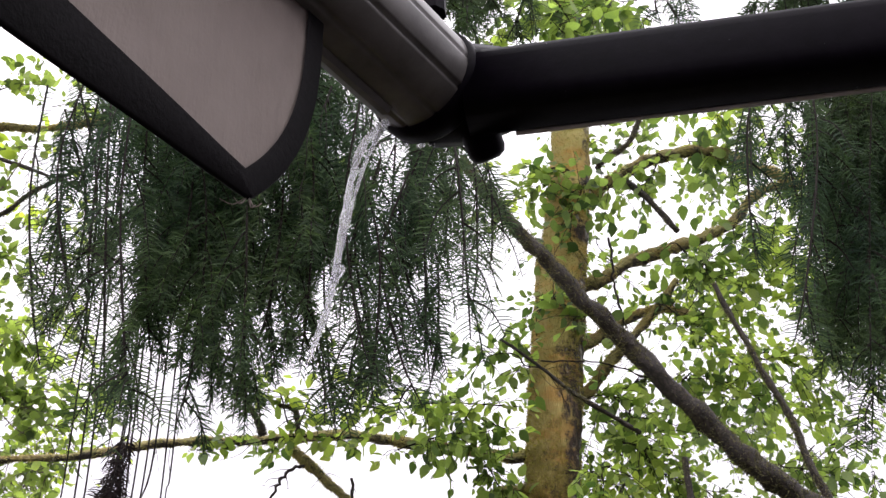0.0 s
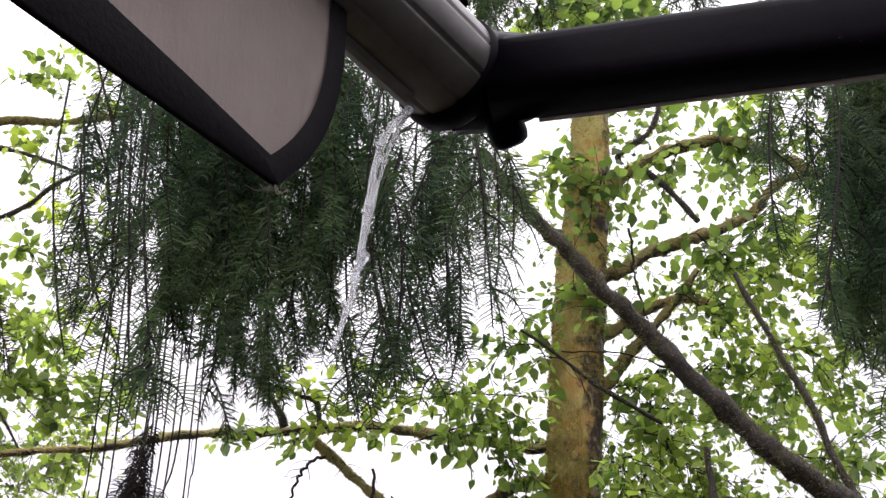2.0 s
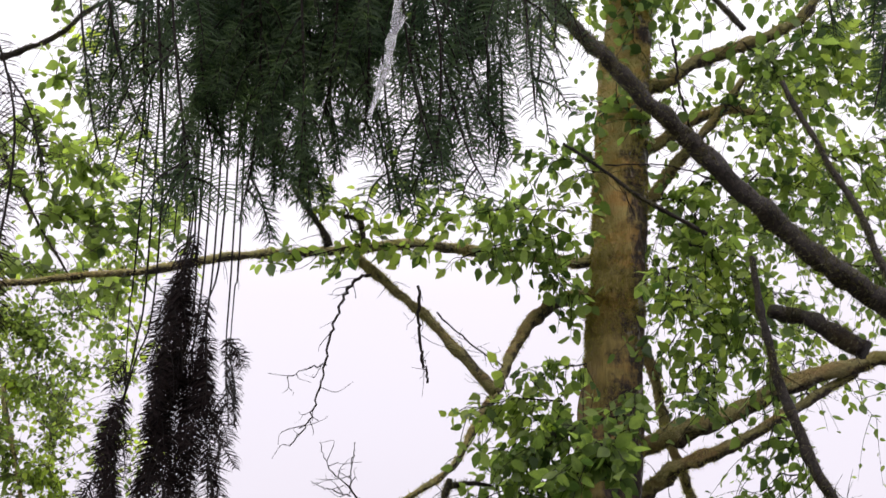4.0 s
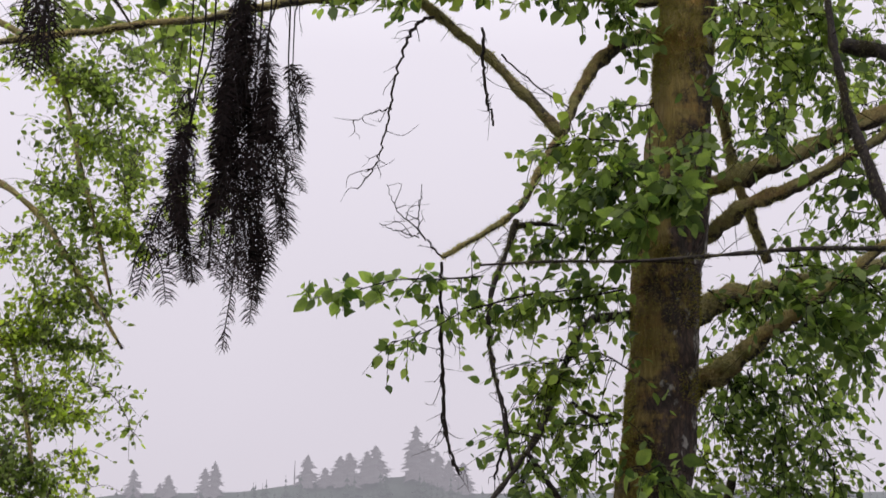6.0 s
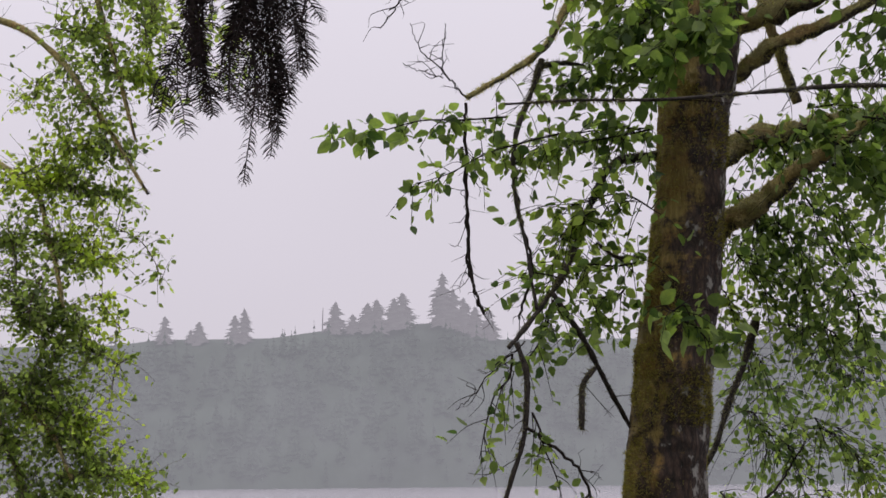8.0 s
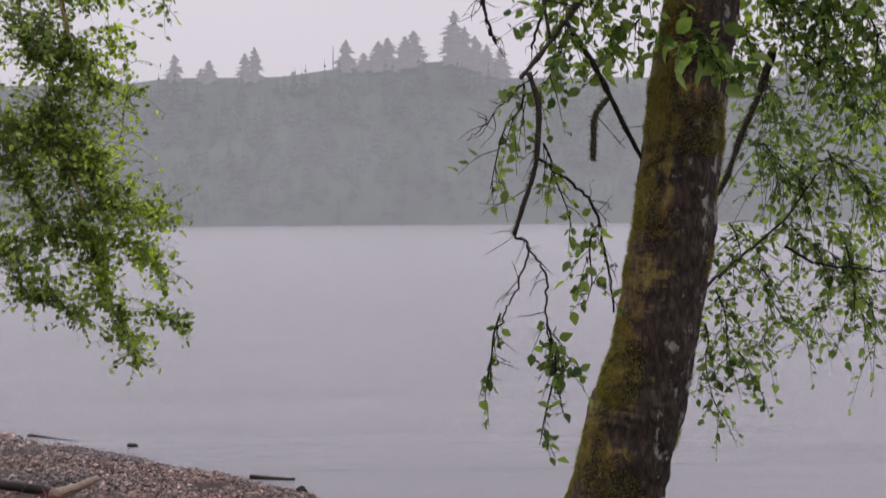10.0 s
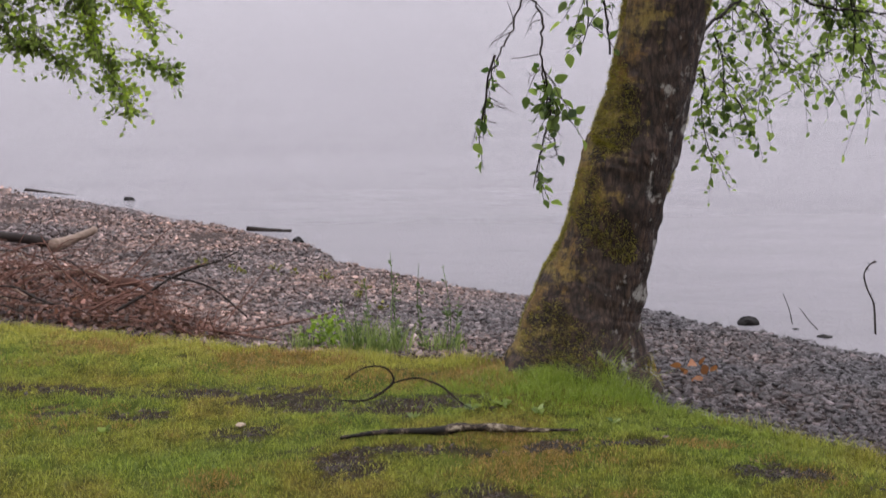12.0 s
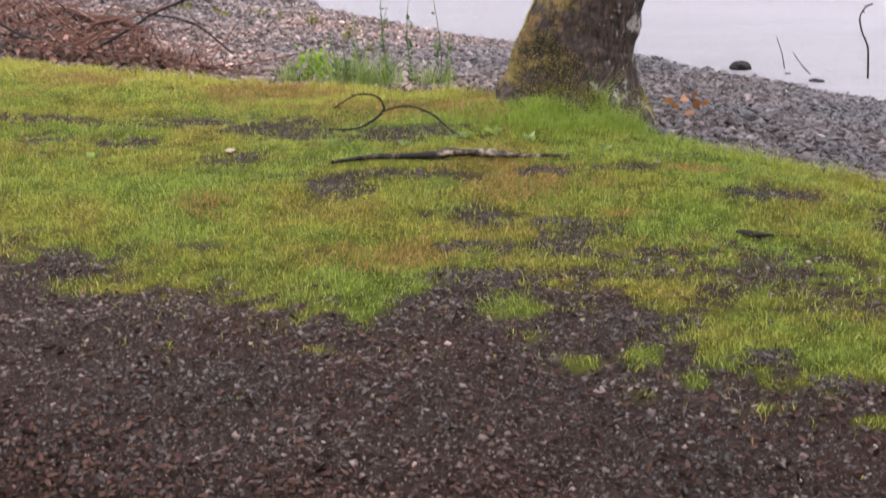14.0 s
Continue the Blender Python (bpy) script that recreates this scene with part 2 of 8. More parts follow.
# ---- mesh helpers ----
def mesh(name, verts, faces, material, smooth=False):
    me = bpy.data.meshes.new(name)
    if isinstance(faces, np.ndarray):
        v, f = np.ascontiguousarray(verts, dtype=np.float32), np.ascontiguousarray(faces, dtype=np.int32)
        me.vertices.add(len(v))
        me.vertices.foreach_set("co", v.ravel())
        me.loops.add(f.size)
        me.loops.foreach_set("vertex_index", f.ravel())
        me.polygons.add(len(f))
        me.polygons.foreach_set("loop_start", np.arange(0, f.size, f.shape[1], dtype=np.int32))
        me.update(calc_edges=True)
    else:
        me.from_pydata([tuple(map(float, v)) for v in verts], [], [tuple(map(int, f)) for f in faces])
    if smooth:
        me.polygons.foreach_set("use_smooth", np.ones(len(me.polygons), bool))
    me.materials.append(material)
    me.update()
    return me


def part_of(name, me, parent, label=""):
    ob = new(name, me)
    ob.parent = parent
    return tagged(ob, label)


def thing(name, label, category, at=(0, 0, 0), group="", kind=""):
    ob = new(name)
    ob.location = at
    ob.empty_display_size = 0.1
    return tagged(ob, label, category, group, kind)


def child(name, verts, faces, material, parent, label="", smooth=False):
    """One mesh under a thing or part, given in world metres."""
    root, base = parent, Vector((0, 0, 0))
    while root is not None:
        base = base + root.location
        root = root.parent
    v = np.asarray(verts, float) - np.array(base)
    return part_of(name, mesh(name, v, faces, material, smooth), parent, label)


def smooth_line(pts, steps=5):
    """Catmull-Rom through rows of numbers."""
    p = np.asarray(pts, float)
    if len(p) < 3:
        k = np.linspace(0, 1, steps * (len(p) - 1) + 1)[:, None]
        return p[0] * (1 - k) + p[-1] * k
    q = np.vstack([2 * p[0] - p[1], p, 2 * p[-1] - p[-2]])
    rows = []
    for i in range(1, len(q) - 2):
        for s in np.linspace(0, 1, steps, endpoint=False):
            a, b, c, d = q[i - 1], q[i], q[i + 1], q[i + 2]
            rows.append(0.5 * (2 * b + (c - a) * s + (2 * a - 5 * b + 4 * c - d) * s * s + (3 * b - a - 3 * c + d) * s ** 3))
    rows.append(p[-1])
    return np.array(rows)


def tube(line, sides=8, rough=0.0, scale=9.0, seed=0.0):
    """Vertices and faces of a closed tube along rows of x, y, z, radius; rough: uneven radius as a share of it."""
    line = np.asarray(line, float)
    c, r = line[:, :3], line[:, 3]
    d = np.gradient(c, axis=0)
    d /= np.linalg.norm(d, axis=1)[:, None] + 1e-9
    ref = np.array([0.31, 0.2, 0.93]) if abs(d[:, 2]).mean() < 0.8 else np.array([1.0, 0.1, 0.0])
    u = np.cross(d, ref)
    u /= np.linalg.norm(u, axis=1)[:, None] + 1e-9
    w = np.cross(d, u)
    a = np.arange(sides) * 2 * math.pi / sides
    ring = u[:, None] * np.cos(a)[None, :, None] + w[:, None] * np.sin(a)[None, :, None]
    rad = np.repeat(r[:, None], sides, 1)
    if rough:
        for i in range(len(c)):
            for j in range(sides):
                q = (c[i] + ring[i, j] * r[i]) * scale
                rad[i, j] *= 1 + rough * (noise.noise(Vector(q) + Vector((seed, 0, 0))) + 0.6 * noise.noise(Vector(q) * 2.7))
    v = (c[:, None] + ring * rad[..., None]).reshape(-1, 3)
    f = []
    for i in range(len(c) - 1):
        for j in range(sides):
            k = (j + 1) % sides
            f.append((i * sides + j, i * sides + k, (i + 1) * sides + k, (i + 1) * sides + j))
    f.append(tuple(range(sides))[::-1])
    f.append(tuple((len(c) - 1) * sides + j for j in range(sides)))
    return v, f


def joined(pieces):
    vs, fs, base = [], [], 0
    if all(isinstance(f, np.ndarray) for _, f in pieces):
        for v, f in pieces:
            vs.append(v)
            fs.append(f + base)
            base += len(v)
        return np.vstack(vs), np.vstack(fs)
    for v, f in pieces:
        vs.append(np.asarray(v))
        fs.extend(tuple(i + base for i in q) for q in f)
        base += len(v)
    return np.vstack(vs), fs


rng = np.random.default_rng(7)


def unit(v):
    return v / (np.linalg.norm(v, axis=-1, keepdims=True) + 1e-9)


LEAF_V = np.array([(0, 0, 0), (0, 0.33, -0.02), (0, 0.68, -0.03), (0, 1.0, -0.10),
                   (-0.24, 0.14, 0.05), (-0.34, 0.40, 0.09), (-0.19, 0.76, 0.03),
                   (0.24, 0.18, 0.05), (0.33, 0.46, 0.09), (0.17, 0.78, 0.03)])
LEAF_F = np.array([(0, 1, 4), (1, 5, 4), (1, 2, 5), (2, 6, 5), (2, 3, 6), (0, 7, 1), (1, 7, 8), (1, 8, 2), (8, 9, 2), (2, 9, 3)])
SLIM_V = LEAF_V * np.array([0.62, 1, 1])


def leaves_mesh(points, ways, sizes, template=LEAF_V):
    """Leaves at the points, each hanging along its way and turned at random about it."""
    points, ways = np.asarray(points), unit(np.asarray(ways))
    n = len(points)
    side = unit(np.cross(ways, unit(rng.normal(size=(n, 3)) * (1, 1, 0.5) + (0, 0, 0.9))))
    face = np.cross(side, ways)
    t = template[None] * np.asarray(sizes)[:, None, None]
    curl = rng.uniform(-0.5, 1.6, n)[:, None]
    v = points[:, None] + side[:, None] * t[..., 0:1] + ways[:, None] * t[..., 1:2] + face[:, None] * (t[..., 2] * curl)[..., None]
    k = len(template)
    return v.reshape(-1, 3), (LEAF_F[None] + (np.arange(n) * k)[:, None, None]).reshape(-1, 3)


# ---- the ground ----
def line_at(x, pts):
    return np.interp(x, [p[0] for p in pts], [p[1] for p in pts])


LAWN_EDGE = [(-40, 14), (-6, 7.6), (-2.1, 6.24), (-0.95, 5.83), (0.0, 5.58), (0.45, 5.48), (0.84, 4.9), (1.19, 4.62), (1.54, 4.33), (6, 1.5), (40, -16), (3000, -16)]
SHORE = [(-60, 45), (-4.42, 13.48), (-3.59, 12.74), (-2.78, 12.05), (-2.23, 11.55), (-1.65, 11.0), (-1.12, 10.4), (-0.76, 9.8), (-0.32, 9.25), (0.27, 8.78), (0.52, 8.62), (1.31, 8.14), (1.6, 7.82), (2.03, 7.5), (2.43, 7.14), (8, 3.5), (40, -13), (3000, -13)]
DRIVE_EDGE = [(-40, 9), (-1.28, 3.68), (-1.13, 3.62), (-0.98, 3.55), (-0.7, 3.36), (-0.45, 3.2), (-0.16, 3.11), (-0.08, 3.27), (0.03, 3.4), (0.35, 3.34), (0.43, 3.24), (0.6, 2.98), (0.7, 2.82), (0.81, 2.73), (1.02, 2.7), (5, 1.4), (40, -8)]
LAKE = -0.5


def wobble(x, y, s, k=0.0):
    return noise.noise(Vector((x * s, y * s, k)))


def ground_z(x, y):
    e, s = line_at(x, LAWN_EDGE), line_at(x, SHORE)
    if y < e:
        return 0.025 * wobble(x, y, 0.9) + 0.014 * wobble(x, y, 4.0) + 0.006 * wobble(x, y, 11.0) - 0.05 * max(0.0, 1 - (e - y) / 0.5) ** 2
    f = (y - e) / (s - e)
    z = -0.05 - 0.45 * f if f < 1 else LAKE - 0.14 * (y - s)
    near = max(0.0, min(1.0, (30 - abs(y)) / 20))
    return max(-3.5, z) + 0.03 * near * wobble(x, y, 1.1, 3) + 0.01 * near * wobble(x, y, 5.0, 2)


# worn, muddy places in the turf: x, y, half width, half depth
MUD = [(-1.6, 5.05, 0.45, 0.06), (-0.9, 5.02, 0.25, 0.08), (-0.6, 4.95, 0.2, 0.12), (-0.3, 4.86, 0.32, 0.11), (-0.02, 4.88, 0.22, 0.09), (-0.69, 4.5, 0.1, 0.08),
       (-0.33, 4.2, 0.09, 0.1), (-0.1, 4.32, 0.28, 0.04), (0.14, 3.9, 0.14, 0.07), (0.35, 3.84, 0.16, 0.04), (0.41, 3.68, 0.11, 0.17), (0.65, 3.51, 0.13, 0.08), (0.97, 3.38, 0.23, 0.20), (0.55, 3.12, 0.12, 0.06), (0.78, 2.88, 0.05, 0.06), (0.9, 2.72, 0.07, 0.04),
       (0.13, 3.65, 0.1, 0.05), (1.02, 4.1, 0.08, 0.05), (1.14, 4.05, 0.1, 0.04), (0.4, 4.33, 0.15, 0.06), (0.2, 3.42, 0.24, 0.06), (1.42, 3.8, 0.1, 0.12), (-1.25, 4.75, 0.25, 0.04), (0.65, 4.35, 0.12, 0.03)]
# tufts that have crept out into the gravel, and scorched places in the lawn
TUFTS = [(0.2, 3.2, 0.11, 0.09), (0.33, 2.86, 0.08, 0.05), (0.49, 2.89, 0.06, 0.07), (0.69, 2.9, 0.08, 0.1), (0.46, 2.7, 0.03, 0.03), (-0.91, 3.38, 0.17, 0.07), (0.6, 2.78, 0.05, 0.05), (0.74, 2.62, 0.04, 0.03), (0.24, 3.02, 0.05, 0.03), (-0.3, 2.95, 0.03, 0.02), (0.95, 2.55, 0.06, 0.03), (-0.66, 2.98, 0.03, 0.02)]
DRY = [(-0.19, 3.58, 0.32, 0.2), (-0.73, 4.03, 0.12, 0.08), (0.61, 3.9, 0.14, 0.06), (-1.41, 5.7, 0.5, 0.25), (-0.69, 5.55, 0.4, 0.22), (0.3, 4.11, 0.15, 0.08), (-0.1, 5.25, 0.25, 0.12), (0.9, 4.35, 0.15, 0.08)]


def turf(x, y):
    """How much grass grows there, 0 to 1."""
    a = (line_at(x, LAWN_EDGE) - y) / 0.05 + 1.2 * wobble(x, y, 5, 1)
    d = (y - line_at(x, DRIVE_EDGE)) / 0.15 + 0.9 * wobble(x, y, 4.5, 4) + 1.5 * wobble(x, y, 13, 4) + 0.8 * wobble(x, y, 31, 4)
    for mx, my, w, h in TUFTS:
        q = ((x - mx) / w) ** 2 + ((y - my) / h) ** 2
        if q < 4:
            d = max(d, 0.9 * (1.1 - q + 0.9 * wobble(x, y, 19, 4)))
    g = min(1.0, max(0.0, a), max(0.0, d))
    for mx, my, w, h in MUD:
        q = ((x - mx) / w) ** 2 + ((y - my) / h) ** 2
        if q > 6:
            continue
        q += 1.9 * wobble(x, 2.2 * y, 5, 6) + 2.1 * wobble(x, 1.8 * y, 17, 6) + 1.9 * wobble(x, 1.4 * y, 43, 6)
        g = min(g, max(0.08, (q - 0.45) / 1.3))
    thin = wobble(x, 1.8 * y, 3.1, 8) + 0.6 * wobble(x, 1.5 * y, 11, 8) + 0.4 * wobble(x, y, 37, 8)
    g = min(g, max(0.12, (0.78 - thin) / 0.25))
    return max(0.0, min(1.0, g))


def spaced(lo, hi, fine, far, growth=1.35):
    c = list(np.arange(lo, hi + fine / 2, fine))
    step = fine
    while c[-1] < far:
        step *= growth
        c.append(c[-1] + step)
    step = fine
    while c[0] > -far:
        step *= growth
        c.insert(0, c[0] - step)
    return np.array(c)


def build_ground():
    xs, ys = spaced(-2.6, 2.6, 0.04, 1600), spaced(1.6, 6.8, 0.04, 1600)
    v = [(x, y, ground_z(x, y)) for y in ys for x in xs]
    w = len(xs)
    f = [(j * w + i, j * w + i + 1, (j + 1) * w + i + 1, (j + 1) * w + i) for j in range(len(ys) - 1) for i in range(w - 1)]
    m, n, l, b = mat("wet_ground", 0.7, 0.08)
    v3 = place(n)
    soil = ramped(n, l, noise_node(n, l, 75, 7, 0.8, v3), (0.36, (0.011, 0.0072, 0.006)), (0.5, (0.042, 0.028, 0.023)), (0.66, (0.10, 0.072, 0.061)))
    soil = mixed(n, l, ramped(n, l, noise_node(n, l, 1.3, 5, 0.7, v3), (0.5, (0, 0, 0)), (0.68, (0.75, 0.75, 0.75))), soil, ramped(n, l, noise_node(n, l, 80, 4, 0.7, v3), (0.3, (0.02, 0.009, 0.006)), (0.7, (0.10, 0.045, 0.03))))
    shingle = ramped(n, l, noise_node(n, l, 35, 6, 0.75, v3), (0.3, (0.025, 0.018, 0.016)), (0.7, (0.12, 0.088, 0.078)))
    sod = ramped(n, l, noise_node(n, l, 25, 6, 0.7, v3), (0.3, (0.085, 0.095, 0.015)), (0.7, (0.20, 0.21, 0.03)))
    turf_tint = ramped(n, l, noise_node(n, l, 1.7, 5, 0.65, v3), (0.34, (0.72, 0.98, 0.85)), (0.45, (0.88, 1.04, 1.0)), (0.53, (1.04, 1.0, 1.0)), (0.61, (1.16, 0.95, 1.1)), (0.70, (1.2, 0.84, 1.2)))
    sod = mixed(n, l, 1.0, mixed(n, l, 1.0, sod, turf_tint, "MULTIPLY"), ramped(n, l, noise_node(n, l, 9, 4, 0.6, v3), (0.3, (0.4, 0.4, 0.4)), (0.6, (1.1, 1.1, 1.1))), "MULTIPLY")
    a1 = n.new("ShaderNodeAttribute")
    a1.attribute_name = "turf"
    a2 = n.new("ShaderNodeAttribute")
    a2.attribute_name = "beach"
    col = mixed(n, l, a1.outputs["Fac"], mixed(n, l, a2.outputs["Fac"], soil, shingle), sod)
    l.new(col, b.inputs["Base Color"])
    bumped(n, l, b, noise_node(n, l, 70, 7, 0.8, v3), 1.0, 0.03)
    ob = new("ground", mesh("ground", v, f, m, True))
    t = ob.data.attributes.new("turf", "FLOAT", "POINT")
    t.data.foreach_set("value", [turf(p[0], p[1]) if abs(p[0]) < 12 and -12 < p[1] < 20 else float(p[1] < line_at(p[0], LAWN_EDGE)) for p in v])
    k = ob.data.attributes.new("beach", "FLOAT", "POINT")
    k.data.foreach_set("value", [max(0.0, min(1.0, (p[1] - line_at(p[0], LAWN_EDGE)) / 0.15)) for p in v])
    return tagged(ob, "wet lawn, gravel drive and stony beach in one", "ground", "", "structure")


ground = build_ground()


def build_water():
    m, n, l, b = mat("lake_water", 0.19, 0.5)
    b.inputs["Base Color"].default_value = (0.20, 0.19, 0.21, 1)
    b.inputs["IOR"].default_value = 1.33
    fine = noise_node(n, l, 6.0, 6, 0.75, place(n, (0.6, 1.5, 1)))
    rings = noise_node(n, l, 26, 3, 0.6, place(n, (1, 1.3, 1)))
    swell = noise_node(n, l, 2.6, 4, 0.65, place(n, (0.6, 1.5, 1)))
    bumped(n, l, b, mixed(n, l, 0.35, mixed(n, l, 0.3, fine, swell), rings), 1.0, 0.085)
    col = ramped(n, l, noise_node(n, l, 0.9, 4, 0.6, place(n, (0.25, 1.6, 1))), (0.35, (0.258, 0.249, 0.274)), (0.65, (0.288, 0.277, 0.304)))
    l.new(col, b.inputs["Base Color"])
    xs, ys = np.linspace(-1500, 1500, 25), np.linspace(-60, 1500, 25)
    v = [(x, y, LAKE) for y in ys for x in xs]
    f = [(j * 25 + i, j * 25 + i + 1, (j + 1) * 25 + i + 1, (j + 1) * 25 + i) for j in range(24) for i in range(24)]
    return tagged(new("lake_water", mesh("lake_water", v, f, m)), "grey rain-rippled lake below a stony beach", "lake", "", "structure")


lake = build_water()


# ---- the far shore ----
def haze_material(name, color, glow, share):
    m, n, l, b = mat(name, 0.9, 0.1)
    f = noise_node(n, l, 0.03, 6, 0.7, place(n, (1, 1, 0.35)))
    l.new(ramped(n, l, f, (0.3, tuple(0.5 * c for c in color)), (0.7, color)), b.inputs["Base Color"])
    # Rain haze is put in as this glow, mixed over the forest colour.
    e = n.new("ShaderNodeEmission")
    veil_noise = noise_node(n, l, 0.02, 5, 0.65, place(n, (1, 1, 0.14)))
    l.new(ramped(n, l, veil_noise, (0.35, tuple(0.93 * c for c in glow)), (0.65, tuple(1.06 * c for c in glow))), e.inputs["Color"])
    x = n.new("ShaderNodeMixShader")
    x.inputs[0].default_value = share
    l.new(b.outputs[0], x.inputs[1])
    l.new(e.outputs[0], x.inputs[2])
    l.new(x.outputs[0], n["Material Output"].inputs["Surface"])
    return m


FAR_WOOD = haze_material("haze_glow_forest", (0.13, 0.17, 0.13), (0.262, 0.258, 0.29), 0.74)
FAR_TREE = haze_material("haze_glow_conifer", (0.09, 0.11, 0.09), (0.33, 0.31, 0.35), 0.8)
RIDGE = [(-70, 3.0), (-40, 4.6), (-20, 5.6), (-13.3, 5.85), (-11.6, 6.1), (-8.8, 6.15), (-6.9, 6.2), (-4.5, 6.55), (-2.0, 6.75), (0.4, 6.85), (1.6, 6.6), (2.9, 6.1), (8, 6.05), (13, 5.9), (20, 5.7), (45, 4.2), (75, 2.5)]
SHORE_R, RIDGE_R = 640.0, 760.0


def hill_point(az, s):
    """A point of the far hillside: s runs from the water (0) over the ridge (1) and down behind it."""
    top = RIDGE_R * math.tan(radians(line_at(az, RIDGE))) + 2
    r = SHORE_R + (RIDGE_R - SHORE_R) * s
    z = LAKE - 1 + (top - LAKE) * (min(s, 1) ** 0.8 if s <= 1 else 1 - 0.5 * (s - 1))
    return r * math.sin(radians(az)), r * math.cos(radians(az)), z


def conifer(h, w, tiers, seed):
    """A ragged far conifer, its foot at the origin."""
    r = np.random.default_rng(seed)
    out = [tube([(0, 0, -2, 0.03 * h), (0, 0, h, 0.004 * h)], 5)]
    for i in range(tiers):
        k = i / tiers
        z, rad = h * (0.14 + 0.82 * k), w * (1 - k) ** 0.75 * min(1.0, 0.55 + 2.0 * k) * r.uniform(0.5, 1.35) + 0.012 * h
        n = 9
        a = np.arange(n) * 2 * math.pi / n + r.uniform(0, 1)
        rr = rad * r.uniform(0.3, 1.25, n)
        rim = np.stack([rr * np.cos(a), rr * np.sin(a), z - rr * r.uniform(0.25, 0.6, n)], 1)
        v = np.vstack([[(0, 0, z + 0.09 * h)], rim, [(0, 0, z - 0.02 * h)]])
        out.append((v, [(0, 1 + j, 1 + (j + 1) % n) for j in range(n)] + [(n + 1, 1 + (j + 1) % n, 1 + j) for j in range(n)]))
    return joined(out)


def ridge_conifer(h, w, seed):
    """A lone conifer on the ridge: ragged drooping boughs round a straight trunk, its foot at the origin."""
    r = np.random.default_rng(seed)
    out = [tube([(0, 0, -2, 0.025 * h), (0, 0, h, 0.003 * h)], 5)]
    tiers = 24
    gap = r.uniform(0.2, 0.8)
    for i in range(tiers):
        k = i / tiers
        z, full = h * (0.10 + 0.87 * k), w * (1 - k) ** 0.62 * min(1.0, 0.7 + 1.2 * k) + 0.012 * h
        for a in r.uniform(0, 2 * math.pi, 9):
            rr = full * r.uniform(0.35, 1.15) * (0.55 if abs(k - gap) < 0.04 else 1)
            d, q = np.array((math.cos(a), math.sin(a), 0)), np.array((-math.sin(a), math.cos(a), 0))
            fall = rr * r.uniform(0.05, 0.5)
            v = np.array([(0, 0, z + 0.035 * h), d * rr + (0, 0, z - fall), d * 0.6 * rr + q * 0.3 * rr + (0, 0, z - 0.7 * fall), d * 0.6 * rr - q * 0.3 * rr + (0, 0, z - 0.7 * fall), (0, 0, z - 0.03 * h)])
            out.append((v, [(0, 2, 1), (0, 1, 3), (4, 1, 2), (4, 3, 1), (0, 3, 4), (0, 4, 2)]))
    return joined(out)


def build_far_shore():
    az, ss = np.linspace(-75, 75, 301), [0, 0.04, 0.15, 0.3, 0.45, 0.6, 0.75, 0.88, 1.0, 1.3, 2.0]
    v = []
    for s in ss:
        for a in az:
            x, y, z = hill_point(a, s)
            v.append((x, y, z + (5 * wobble(a, s * 3, 1.3) + 3 * wobble(a, s * 9, 5)) * (0.15 < s < 1)))
    w = len(az)
    f = [(j * w + i, j * w + i + 1, (j + 1) * w + i + 1, (j + 1) * w + i) for j in range(len(ss) - 1) for i in range(w - 1)]
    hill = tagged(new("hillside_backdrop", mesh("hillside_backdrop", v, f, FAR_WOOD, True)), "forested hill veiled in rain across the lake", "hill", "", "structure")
    r = np.random.default_rng(3)
    kinds = [conifer(1, 0.2, 5, k) for k in range(5)]
    pieces = []
    for i in range(1500):
        a, s = r.uniform(-26, 26), r.uniform(0.02, 0.84)
        x, y, z = hill_point(a, s)
        h = r.uniform(10, 20)
        kv, kf = kinds[i % 5]
        pieces.append((kv * (h * r.uniform(0.8, 1.5), h, h) + (x, y, z - 3), kf))
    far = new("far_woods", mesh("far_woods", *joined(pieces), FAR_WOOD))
    tagged(far, "dense conifer forest on the far hillside in rain", "forest", "", "stuff")
    for i, (a, el, wide) in enumerate([(-11.38, 7.07, 0.26), (-10.3, 6.5, 0.3), (-9.95, 6.85, 0.36), (-8.45, 7.15, 0.26), (-8.05, 7.45, 0.2), (-4.14, 7.76, 0.26), (-3.4, 7.2, 0.4), (-2.75, 7.7, 0.3), (-2.35, 7.85, 0.32), (-1.6, 7.9, 0.34), (-1.25, 8.14, 0.3), (0.5, 9.0, 0.2), (0.95, 8.3, 0.24), (1.4, 7.9, 0.26), (1.9, 7.5, 0.3), (2.5, 7.4, 0.28), (5.0, 7.2, 0.28), (9.5, 7.3, 0.26), (14.5, 7.0, 0.26)]):
        x, y, z = hill_point(a, 0.97)
        h = RIDGE_R * 0.997 * math.tan(radians(el)) + 1.65 - z + 2
        tv, tf = ridge_conifer(h, 1.9 * wide * h, 40 + i)
        t = thing("conifer_tree", "tall grey conifer on the ridge, veiled in rain", "tree", (x, y, z - 2), "ridge conifers")
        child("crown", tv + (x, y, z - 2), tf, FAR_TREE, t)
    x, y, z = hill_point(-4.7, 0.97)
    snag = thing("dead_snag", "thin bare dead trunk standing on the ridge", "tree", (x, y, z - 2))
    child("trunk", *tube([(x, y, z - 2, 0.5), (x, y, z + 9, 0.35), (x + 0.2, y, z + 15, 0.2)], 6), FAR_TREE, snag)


build_far_shore()

# ---- the mossy alder on the bank ----
alder = thing("alder_tree", "leaning mossy alder tree rooted at the lawn's edge", "tree", (0.6, 5.4, 0.0))
neighbour = thing("mossy_tree", "tree whose dark mossy limb leans across the alder", "tree", (2.9, 4.5, 0.0))
